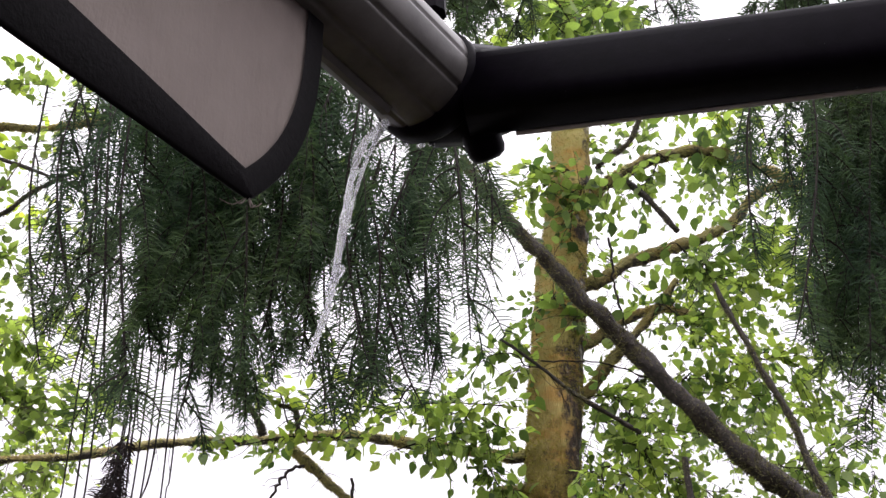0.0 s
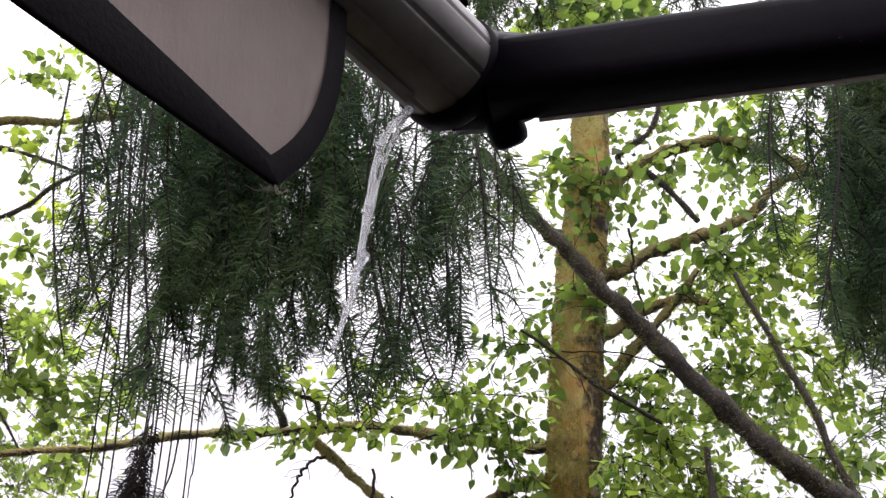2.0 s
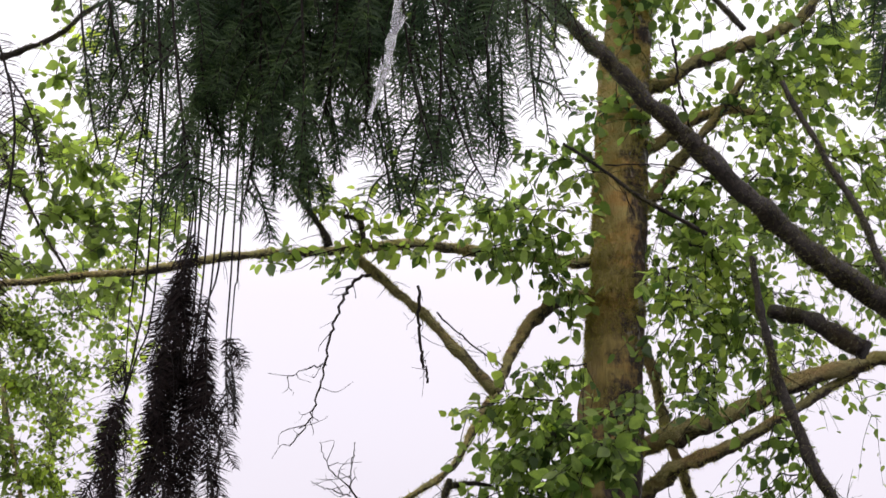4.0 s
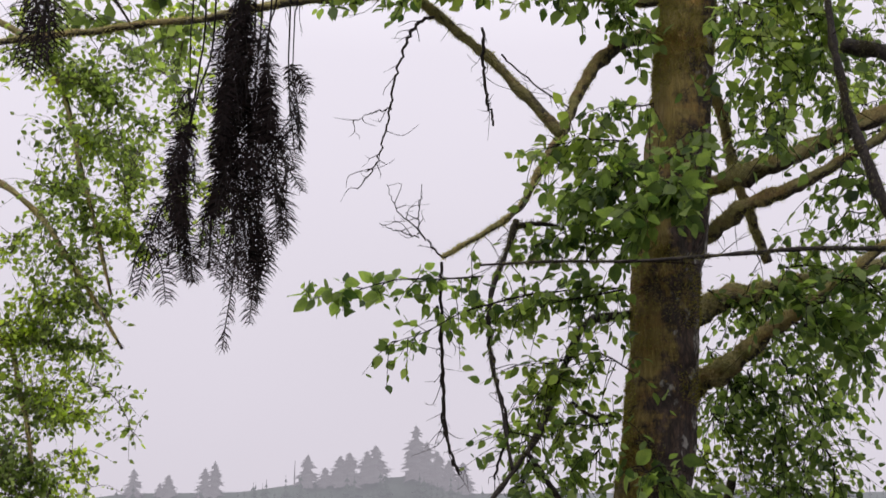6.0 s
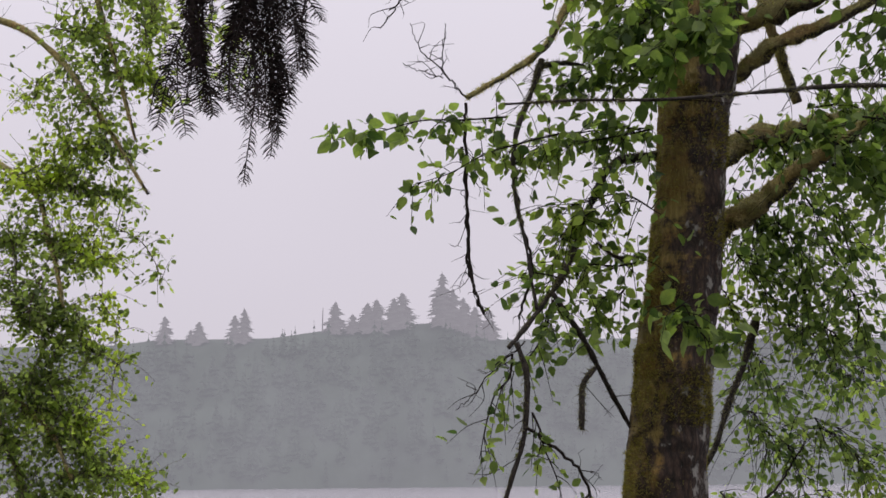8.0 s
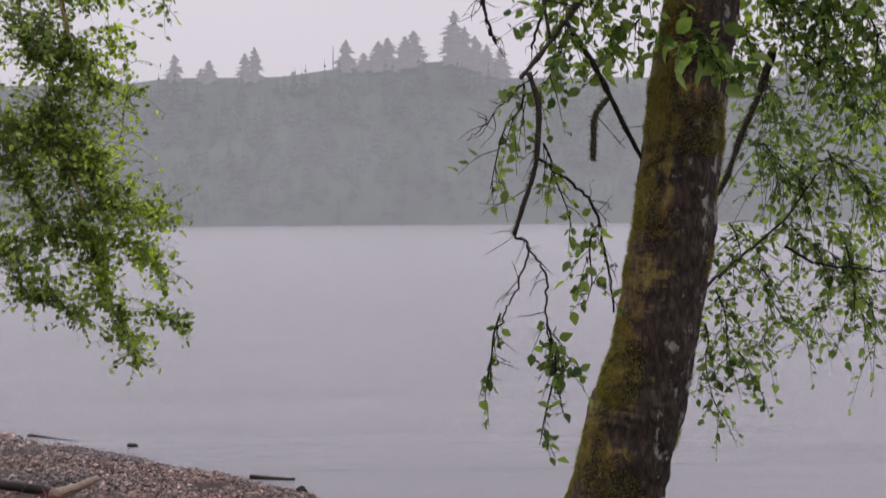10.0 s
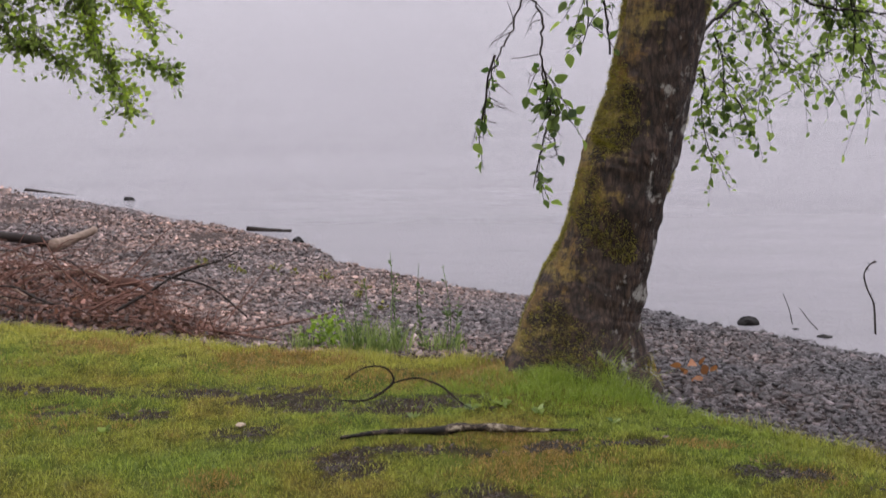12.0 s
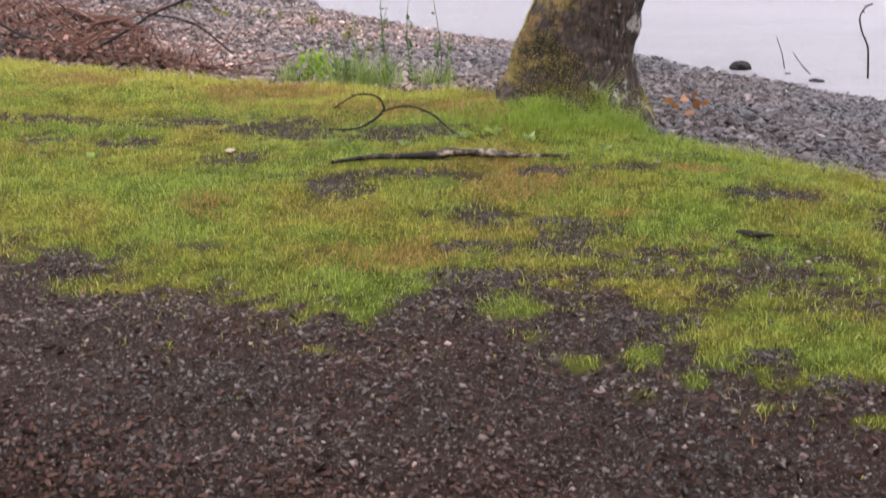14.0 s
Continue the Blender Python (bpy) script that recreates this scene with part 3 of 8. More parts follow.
willow = thing("shore_tree", "leafy shore tree with drooping pale green branches", "tree", (-4.3, 7.6, -0.2))

# the trunk's line in its leaning plane: x, z, radius
TRUNK = [(0.560, -0.170, 0.320), (0.575, 0.000, 0.272), (0.602, 0.200, 0.228), (0.647, 0.320, 0.208), (0.687, 0.440, 0.194), (0.719, 0.560, 0.188), (0.770, 0.800, 0.190), (0.803, 0.890, 0.184),
         (0.845, 1.050, 0.170), (0.890, 1.280, 0.166), (0.933, 1.534, 0.167), (0.962, 1.766, 0.163), (0.987, 2.000, 0.155), (1.018, 2.230, 0.154), (1.054, 2.465, 0.149), (1.090, 2.750, 0.142),
         (1.135, 3.220, 0.148), (1.184, 3.494, 0.144), (1.253, 4.087, 0.134), (1.293, 4.377, 0.128), (1.337, 4.856, 0.129), (1.405, 5.520, 0.126), (1.505, 6.270, 0.106), (1.580, 7.400, 0.080), (1.600, 8.800, 0.030)]


def build_trunk():
    line = smooth_line([(x, 5.45 - 0.4 * max(0.0, 0.06 - z) + 0.03 * max(0.0, z - 6.3), z, r) for x, z, r in TRUNK], 20)
    sides = 72
    v, f = tube(line, sides, 0.06, 6.0)
    v = v.reshape(len(line), sides, 3)
    for i, row in enumerate(line):
        flare = max(0.0, 1 - (row[2] + 0.15) / 0.65) ** 1.6
        for j in range(sides):
            d = v[i, j] - row[:3]
            a = math.atan2(d[1], d[0])
            lobe = 0.5 + 0.5 * math.cos(5 * a + 0.8)
            v[i, j] += d * (flare * (0.34 * lobe - 0.10) + 0.05 * flare * wobble(a * 3, row[2] * 9, 1))
            q = Vector(v[i, j])
            v[i, j] += unit(d) * (0.010 * noise.noise(Vector((q.x * 22, q.y * 22, q.z * 9))) + 0.006 * noise.noise(q * 45) + 0.012 * max(0.0, noise.noise(q * 7)))
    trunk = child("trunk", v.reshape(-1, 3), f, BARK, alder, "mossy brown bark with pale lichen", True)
    tagged(child("moss", *moss(line, v.reshape(-1, 3), 230, 0.013, 0.10), MOSS, trunk), kind="stuff")


def moss(line, v, density, length, keep=None):
    """Short tufts standing out of the skin of a tube; density: tufts a centimetre."""
    sides = len(v) // len(line)
    n = int(density * 100 * np.linalg.norm(np.diff(line[:, :3], axis=0), axis=1).sum() * (0.3 + 18 * line[:, 3].mean()) / 3)
    i, j = rng.integers(0, len(line) - 1, n), rng.integers(0, sides, n)
    v3 = np.asarray(v).reshape(len(line), sides, 3)
    a, b = rng.uniform(0, 1, (n, 1)), rng.uniform(0, 1, (n, 1))
    p = (v3[i, j] * (1 - a) + v3[i + 1, j] * a) * (1 - b) + (v3[i, (j + 1) % sides] * (1 - a) + v3[i + 1, (j + 1) % sides] * a) * b
    out = unit(p - line[i, :3])
    patch = np.array([wobble(q[0] * 5, q[2] * 5, 1, q[1] * 5) for q in p]) + 0.22 * out[:, 2] - 0.2 * out[:, 0] + rng.normal(size=n) * 0.06 + 0.05 * p[:, 2] - 0.06
    sel = patch > (-0.05 if keep is None else keep)
    p, out = p[sel], out[sel]
    n = len(p)
    way = unit(out + rng.normal(size=(n, 3)) * 0.5 + (0, 0, -0.2)) * length * rng.uniform(0.5, 1.5, (n, 1))
    side = unit(np.cross(way, rng.normal(size=(n, 3)))) * 0.0017
    w = np.stack([p - side - out * 0.002, p + side - out * 0.002, p + way], 1)
    return w.reshape(-1, 3), np.arange(3 * n).reshape(n, 3)


def limb(tree, pts):
    line = smooth_line(pts, 9)
    line[:, 3] *= 0.85 if max(p[3] for p in pts) > 0.011 else 1
    r = line[:, 3].copy()
    k = np.array([[wobble(p[0] * 3, p[2] * 3, 1, s) for s in (1, 2, 3)] for p in line])
    line[:, :3] += k * (0.7 * r + 0.006)[:, None]
    thick = r.max() > 0.011
    if not thick:
        line[:, 3] *= 0.75
        line[:, :3] += rng.normal(size=(len(line), 3)) * 0.004
    v, f = tube(line, 12 if thick else 5, 0.5 if thick else 0.15, 16.0, len(pts))
    pale = tree is not neighbour and r.max() > 0.0235
    material = (LIMB if pale else DARK_LIMB) if thick else TWIG
    ob = child("limb" if thick else "twig", v, f, material, tree, "", True)
    fine = []
    reach = 0.22 if thick else 0.13
    for i in range(int(np.linalg.norm(np.diff(line[:, :3], axis=0), axis=1).sum() * (9 if thick else 16))):
        k = int(rng.integers(2, len(line)))
        p, d = line[k, :3], unit(line[min(k + 1, len(line) - 1), :3] - line[k - 2, :3])
        w = unit(0.5 * d + rng.normal(size=3) * (0.8, 0.8, 0.6) + (0, 0, -0.25)) * reach * rng.uniform(0.3, 1.2)
        m, e = p + 0.5 * w + rng.normal(size=3) * 0.018, p + w + rng.normal(size=3) * 0.02
        fine.append(tube(smooth_line([(*p, 0.0022), (*m, 0.0016), (*e, 0.0008)], 3), 3))
        if rng.uniform() < 0.6:
            e2 = m + unit(w + rng.normal(size=3) * 0.08) * reach * 0.35
            fine.append(tube([(*m, 0.0013), (*((m + e2) / 2 + rng.normal(size=3) * 0.006), 0.001), (*e2, 0.0007)], 3))
    if fine:
        tagged(child("twiglet", *joined(fine), TWIG, ob), kind="stuff")
    if thick:
        tagged(child("moss", *moss(line, v, 80, 0.015 if pale else 0.019), LIMB_MOSS if pale else DARK_MOSS, ob), kind="stuff")


def spray(tree, start, end, spread, twigs, leaves, size, single=False):
    """A leafy branch: a thin stem with side twigs and leaves along them."""
    a, b = np.array(start), np.array(end)
    mid = (a + b) / 2 + (0, 0, 0.25 * spread)
    mid = mid + rng.normal(size=3) * 0.12 * spread
    stem = smooth_line([(*a, 0.0045), (*((a + mid) / 2 + rng.normal(size=3) * 0.08 * spread), 0.004), (*mid, 0.0034), (*((b + mid) / 2 + rng.normal(size=3) * 0.08 * spread), 0.0026), (*b, 0.0015)], 4)
    pieces = [tube(stem, 4)]
    points, ways, sizes = [], [], []
    along = unit(b - a)
    if tree is willow:
        size, twigs = (1.06 * size, twigs) if a[1] > 8 else (0.86 * size, 0.8 * twigs)
    if tree is alder and a[1] > 5.55:
        size, twigs = 0.84 * size, 1.05 * twigs
    twigs, leaves, spread = int(twigs * 1.45), max(4, int(leaves * 0.75)), spread * 1.2
    for i in range(twigs):
        u = (i + rng.uniform(0, 1)) / twigs
        p = stem[min(len(stem) - 1, int(u * len(stem)))][:3]
        bushy = tree is willow
        way = unit(rng.normal(size=3) * (1, 0.9, 0.8) + (0.25 if bushy else 0.7) * along + (0, 0, 0.1 if bushy else -0.25))
        length = spread * (rng.uniform(0.2, 1.0) if bushy else rng.uniform(0.45, 1.35))
        tip = p + way * length + (0, 0, (0.05 if bushy else -0.25) * length)
        m = (p + tip) / 2 + (0, 0, 0.12 * length)
        t = smooth_line([(*p, 0.0024), (*m, 0.0018), (*tip, 0.001)], 3)
        pieces.append(tube(t, 3))
        for j in range(leaves):
            s = (j + 0.8) / leaves
            q = t[min(len(t) - 1, int(s * (len(t) - 1) + 0.5))][:3]
            q = p + (tip - p) * s + (0, 0, 0.3 * length * s * (1 - s))
            out = unit(rng.normal(size=3)) * 0.9 + way * 0.45 + np.array((0, 0, -0.15 if bushy else -0.28))
            points.append(q + unit(out) * 0.008)
            ways.append(out)
            sizes.append(size * rng.uniform(0.36, 0.92))
    branch = child("leafy_branch", *joined(pieces), GREY_TWIG if tree is willow else TWIG, tree)
    if single:
        for p, w, k in zip(points, ways, sizes):
            w = Vector(w).normalized()
            side = w.cross(Vector(rng.normal(size=3) * (1, 1, 0.5)) + Vector((0, 0, 0.9))).normalized()
            m = Matrix((side, w, side.cross(w))).transposed().to_4x4()
            m.translation = Vector(p) - Vector(tree.location)
            ob = new("leaf", LEAF_MESHES[int(rng.integers(len(LEAF_MESHES)))])
            ob.parent = branch
            ob.matrix_basis = m @ Matrix.Diagonal((k, k, k, 1))
        return
    v, f = leaves_mesh(points, ways, sizes)
    child("leaves", v, f, WILLOW_LEAF if tree is willow else ALDER_LEAF, branch, "", False)


build_trunk()
LEAF_MESHES = [mesh("leaf", LEAF_V * (1, 1, c), LEAF_F, ALDER_LEAF) for c in (-0.4, 0.2, 0.8, 1.3, 1.8)]

limb(alder, [(1.27, 5.50, 4.54, 0.035), (0.99, 5.44, 4.52, 0.032), (0.61, 5.38, 4.51, 0.029), (0.30, 5.31, 4.52, 0.027), (-0.06, 5.25, 4.45, 0.024), (-0.40, 5.19, 4.38, 0.022), (-0.88, 5.12, 4.26, 0.019), (-1.29, 5.06, 4.16, 0.017), (-1.68, 5.00, 4.08, 0.015)])
limb(alder, [(0.07, 5.10, 4.33, 0.022), (0.19, 5.12, 4.23, 0.024), (0.36, 5.15, 4.09, 0.026), (0.50, 5.17, 3.94, 0.027), (0.66, 5.20, 3.76, 0.029)])
limb(alder, [(1.18, 5.50, 4.39, 0.040), (0.98, 5.45, 4.30, 0.036), (0.85, 5.40, 4.16, 0.032), (0.73, 5.35, 3.93, 0.028), (0.66, 5.30, 3.78, 0.025), (0.58, 5.25, 3.61, 0.021), (0.49, 5.20, 3.44, 0.018), (0.32, 5.15, 3.30, 0.014), (0.16, 5.10, 3.19, 0.011)])
limb(alder, [(-0.06, 5.10, 4.39, 0.022), (-0.09, 5.07, 4.45, 0.018), (-0.16, 5.03, 4.54, 0.014), (-0.23, 5.00, 4.63, 0.010)])
limb(alder, [(0.09, 5.10, 4.41, 0.017), (0.07, 5.08, 4.51, 0.014), (-0.01, 5.05, 4.52, 0.010)])
limb(alder, [(0.16, 5.10, 3.17, 0.010), (0.15, 5.10, 2.99, 0.009), (0.15, 5.10, 2.64, 0.008), (0.16, 5.10, 2.44, 0.007), (0.20, 5.10, 2.31, 0.006)])
limb(alder, [(0.46, 5.10, 3.35, 0.014), (0.42, 5.08, 3.22, 0.012), (0.34, 5.06, 3.00, 0.011), (0.34, 5.04, 2.77, 0.009), (0.38, 5.02, 2.52, 0.008), (0.41, 5.00, 2.32, 0.007)])
limb(alder, [(0.45, 5.10, 3.32, 0.014), (0.54, 5.15, 3.35, 0.012), (0.64, 5.20, 3.35, 0.009)])
limb(alder, [(0.11, 5.00, 4.21, 0.010), (0.02, 4.98, 4.12, 0.009), (-0.02, 4.97, 3.98, 0.007), (-0.06, 4.95, 3.77, 0.006), (-0.09, 4.93, 3.61, 0.005), (-0.13, 4.92, 3.49, 0.004), (-0.19, 4.90, 3.41, 0.003)])
limb(alder, [(-0.06, 5.00, 3.80, 0.005), (-0.14, 4.95, 3.75, 0.003), (-0.21, 4.90, 3.69, 0.002)])
limb(alder, [(0.34, 5.10, 4.20, 0.010), (0.33, 5.10, 4.04, 0.009), (0.35, 5.10, 3.88, 0.008), (0.37, 5.10, 3.77, 0.007)])
limb(alder, [(0.41, 5.15, 4.11, 0.006), (0.55, 5.17, 3.98, 0.005), (0.70, 5.20, 3.88, 0.004)])
limb(alder, [(0.16, 5.10, 3.19, 0.006), (0.07, 5.07, 3.28, 0.005), (-0.03, 5.03, 3.36, 0.003), (-0.07, 5.00, 3.46, 0.002)])
limb(alder, [(0.06, 5.05, 3.27, 0.004), (0.06, 5.03, 3.36, 0.003), (0.07, 5.00, 3.46, 0.002)])
limb(alder, [(0.06, 5.05, 3.26, 0.004), (-0.03, 5.03, 3.28, 0.003), (-0.10, 5.00, 3.30, 0.002)])
limb(alder, [(0.98, 5.50, 3.04, 0.025), (0.79, 5.42, 2.99, 0.022), (0.71, 5.33, 2.90, 0.020), (0.62, 5.25, 2.69, 0.017), (0.53, 5.17, 2.47, 0.015), (0.41, 5.08, 2.31, 0.013), (0.29, 5.00, 2.17, 0.011)])
limb(alder, [(0.32, 5.00, 2.19, 0.014), (0.36, 5.00, 2.06, 0.013), (0.35, 5.00, 1.87, 0.011), (0.31, 5.00, 1.72, 0.010), (0.27, 5.00, 1.58, 0.009)])
limb(alder, [(0.27, 5.00, 1.58, 0.006), (0.32, 4.98, 1.54, 0.006), (0.28, 4.96, 1.40, 0.005), (0.22, 4.94, 1.28, 0.004), (0.18, 4.92, 1.16, 0.004), (0.17, 4.90, 1.04, 0.003)])
limb(alder, [(0.32, 5.00, 1.54, 0.006), (0.38, 4.97, 1.42, 0.006), (0.38, 4.95, 1.26, 0.005), (0.41, 4.92, 1.07, 0.004), (0.44, 4.90, 0.93, 0.003)])
limb(alder, [(0.35, 5.00, 1.88, 0.010), (0.46, 5.05, 1.80, 0.009), (0.57, 5.10, 1.70, 0.008), (0.62, 5.15, 1.54, 0.007), (0.67, 5.20, 1.28, 0.006)])
limb(alder, [(0.14, 5.10, 2.99, 0.009), (0.15, 5.10, 2.73, 0.008), (0.15, 5.10, 2.51, 0.007), (0.20, 5.10, 2.31, 0.007)])
limb(alder, [(0.33, 5.10, 2.95, 0.011), (0.36, 5.10, 2.68, 0.010), (0.40, 5.10, 2.48, 0.008), (0.34, 5.10, 2.29, 0.007)])
limb(alder, [(0.89, 5.50, 2.62, 0.017), (0.78, 5.40, 2.59, 0.012), (0.68, 5.30, 2.63, 0.007)])
limb(alder, [(0.48, 5.10, 2.40, 0.011), (0.62, 5.23, 2.21, 0.011), (0.75, 5.37, 1.99, 0.010), (0.86, 5.50, 1.84, 0.009)])
limb(alder, [(0.65, 5.20, 2.11, 0.011), (0.59, 5.15, 2.03, 0.011), (0.57, 5.10, 1.87, 0.011)])
limb(alder, [(0.36, 5.00, 2.19, 0.004), (0.26, 4.97, 2.12, 0.004), (0.18, 4.93, 2.01, 0.003), (0.10, 4.90, 1.94, 0.002)])
limb(alder, [(1.30, 5.60, 3.62, 0.062), (1.47, 5.53, 3.65, 0.058), (1.58, 5.47, 3.69, 0.053), (1.81, 5.40, 3.79, 0.049), (2.02, 5.33, 3.88, 0.045), (2.29, 5.27, 3.94, 0.041), (2.58, 5.20, 4.02, 0.037)])
limb(alder, [(1.28, 5.60, 3.40, 0.051), (1.39, 5.54, 3.43, 0.046), (1.49, 5.48, 3.50, 0.040), (1.71, 5.42, 3.59, 0.034), (1.96, 5.36, 3.73, 0.029), (2.30, 5.30, 3.92, 0.024)])
limb(alder, [(1.12, 5.60, 2.63, 0.074), (1.24, 5.52, 2.74, 0.065), (1.34, 5.43, 2.79, 0.056), (1.44, 5.35, 2.86, 0.047), (1.57, 5.27, 2.95, 0.039), (1.72, 5.18, 3.05, 0.030), (2.01, 5.10, 3.27, 0.022)])
limb(alder, [(1.19, 5.60, 3.04, 0.066), (1.39, 5.66, 3.14, 0.060), (1.56, 5.72, 3.19, 0.053), (1.81, 5.78, 3.26, 0.047), (2.07, 5.84, 3.32, 0.041), (2.37, 5.90, 3.43, 0.034)])
limb(alder, [(1.38, 5.80, 4.45, 0.039), (1.52, 5.88, 4.18, 0.036), (1.59, 5.95, 3.88, 0.032), (1.69, 6.03, 3.62, 0.029), (1.77, 6.10, 3.44, 0.025)])
limb(alder, [(1.50, 6.00, 2.39, 0.021), (1.39, 5.95, 2.15, 0.018), (1.32, 5.90, 2.00, 0.015), (1.25, 5.85, 1.82, 0.013), (1.15, 5.80, 1.67, 0.010)])
limb(alder, [(1.10, 5.60, 1.35, 0.012), (1.23, 5.75, 1.43, 0.011), (1.42, 5.90, 1.55, 0.010), (1.58, 6.05, 1.67, 0.009), (1.73, 6.20, 1.83, 0.008)])
limb(alder, [(1.54, 6.00, 1.52, 0.011), (1.69, 6.00, 1.44, 0.009), (1.87, 6.00, 1.41, 0.007), (2.07, 6.00, 1.39, 0.005)])
limb(alder, [(1.49, 5.60, 6.10, 0.047), (1.67, 5.53, 6.20, 0.044), (1.82, 5.47, 6.26, 0.041), (2.04, 5.40, 6.38, 0.038), (2.28, 5.33, 6.38, 0.035), (2.50, 5.27, 6.25, 0.032), (2.70, 5.20, 6.06, 0.028)])
limb(alder, [(1.77, 5.40, 6.20, 0.022), (1.87, 5.35, 6.06, 0.020), (2.01, 5.30, 5.80, 0.018)])
limb(alder, [(1.45, 5.60, 5.54, 0.048), (1.66, 5.55, 5.63, 0.044), (1.84, 5.50, 5.72, 0.040), (2.06, 5.45, 5.82, 0.037), (2.33, 5.40, 5.91, 0.033), (2.50, 5.35, 6.10, 0.030), (2.69, 5.30, 6.16, 0.025)])
limb(alder, [(1.40, 5.60, 4.79, 0.040), (1.54, 5.53, 4.94, 0.035), (1.68, 5.45, 5.13, 0.032), (1.82, 5.38, 5.29, 0.027), (1.97, 5.30, 5.48, 0.023)])
limb(alder, [(1.46, 5.60, 5.17, 0.041), (1.60, 5.55, 5.25, 0.037), (1.78, 5.50, 5.38, 0.034), (1.95, 5.45, 5.40, 0.030), (2.12, 5.40, 5.28, 0.026)])
limb(alder, [(0.97, 4.90, 4.82, 0.008), (1.15, 4.93, 4.71, 0.009), (1.33, 4.97, 4.59, 0.011), (1.61, 5.00, 4.44, 0.013)])
limb(alder, [(1.17, 5.00, 4.78, 0.005), (1.45, 5.05, 4.82, 0.005), (1.67, 5.10, 4.79, 0.005)])
limb(alder, [(1.70, 5.60, 6.40, 0.019), (1.92, 5.57, 6.64, 0.018), (1.98, 5.53, 7.00, 0.016), (1.90, 5.50, 7.37, 0.014)])
limb(alder, [(1.64, 5.30, 5.71, 0.012), (1.65, 5.30, 5.37, 0.010), (1.68, 5.30, 5.17, 0.008)])
limb(neighbour, [(2.29, 4.40, 3.60, 0.058), (2.00, 4.43, 3.93, 0.054), (1.81, 4.46, 4.12, 0.050), (1.57, 4.49, 4.43, 0.046), (1.32, 4.51, 4.73, 0.042), (1.09, 4.54, 5.05, 0.039), (0.91, 4.57, 5.33, 0.035), (0.77, 4.60, 5.60, 0.031)])
limb(neighbour, [(1.65, 4.60, 4.14, 0.016), (1.66, 4.58, 3.77, 0.020), (1.71, 4.55, 3.45, 0.023), (1.81, 4.53, 3.09, 0.027), (1.90, 4.50, 2.90, 0.030)])
limb(neighbour, [(0.26, 4.30, 2.93, 0.005), (0.56, 4.33, 2.95, 0.006), (0.86, 4.37, 2.96, 0.007), (1.17, 4.40, 3.00, 0.009), (1.48, 4.43, 3.02, 0.010), (1.78, 4.47, 3.03, 0.012), (2.00, 4.50, 3.02, 0.013)])
limb(neighbour, [(2.02, 4.90, 5.20, 0.014), (2.10, 4.83, 4.79, 0.016), (2.20, 4.75, 4.45, 0.018), (2.26, 4.67, 4.07, 0.020), (2.27, 4.60, 3.79, 0.022)])
limb(neighbour, [(1.73, 4.70, 3.94, 0.033), (1.85, 4.60, 3.86, 0.039), (2.01, 4.50, 3.69, 0.046)])
limb(willow, [(-2.44, 6.00, 6.59, 0.035), (-1.67, 5.93, 6.65, 0.029), (-1.35, 5.87, 6.63, 0.024), (-1.03, 5.80, 6.64, 0.020)])
limb(willow, [(-1.85, 6.00, 5.92, 0.023), (-1.57, 5.93, 6.04, 0.018), (-1.40, 5.87, 6.17, 0.014), (-1.12, 5.80, 6.33, 0.010)])
limb(willow, [(-1.84, 6.00, 6.51, 0.017), (-1.63, 5.93, 6.42, 0.014), (-1.36, 5.87, 6.29, 0.012), (-1.13, 5.80, 6.18, 0.010)])
limb(willow, [(-4.55, 9.00, 2.55, 0.043), (-3.55, 8.92, 2.40, 0.036), (-2.95, 8.84, 2.35, 0.030), (-2.70, 8.76, 2.21, 0.025), (-2.49, 8.68, 2.06, 0.020), (-2.29, 8.60, 1.72, 0.015)])
limb(willow, [(-4.16, 9.00, 2.36, 0.042), (-3.30, 8.95, 2.31, 0.036), (-2.97, 8.90, 2.22, 0.030), (-2.81, 8.85, 1.96, 0.025), (-2.64, 8.80, 1.58, 0.020)])
limb(willow, [(-4.18, 9.00, 4.22, 0.039), (-3.29, 8.90, 4.03, 0.032), (-2.72, 8.80, 3.69, 0.026), (-2.54, 8.70, 3.29, 0.021), (-2.40, 8.60, 2.83, 0.015)])
limb(willow, [(-3.65, 9.00, 6.48, 0.037), (-2.62, 8.83, 5.81, 0.027), (-2.20, 8.67, 4.75, 0.019), (-1.94, 8.50, 3.92, 0.012)])
limb(willow, [(-3.86, 9.00, 5.12, 0.035), (-2.83, 8.83, 4.81, 0.026), (-2.26, 8.67, 4.20, 0.019), (-1.84, 8.50, 3.55, 0.011)])
limb(willow, [(-2.78, 6.00, 6.28, 0.024), (-1.96, 5.93, 5.71, 0.017), (-1.65, 5.87, 5.11, 0.011), (-1.28, 5.80, 4.51, 0.006)])

# trunks that carry the limbs leaning in from both sides
child("trunk", *tube(smooth_line([(2.95, 4.45, -0.3, 0.2), (2.9, 4.5, 0.0, 0.16), (2.75, 4.5, 1.5, 0.13), (2.5, 4.5, 2.6, 0.11), (2.1, 4.45, 3.4, 0.06)], 6), 14, 0.12), DARK_LIMB, neighbour, "", True)
child("trunk", *tube(smooth_line([(-4.3, 7.6, -0.6, 0.26), (-4.3, 7.6, 0.0, 0.22), (-4.2, 7.6, 2.0, 0.18), (-4.0, 7.4, 4.5, 0.13), (-3.4, 6.6, 6.2, 0.06)], 6), 14, 0.12), LIMB, willow, "", True)

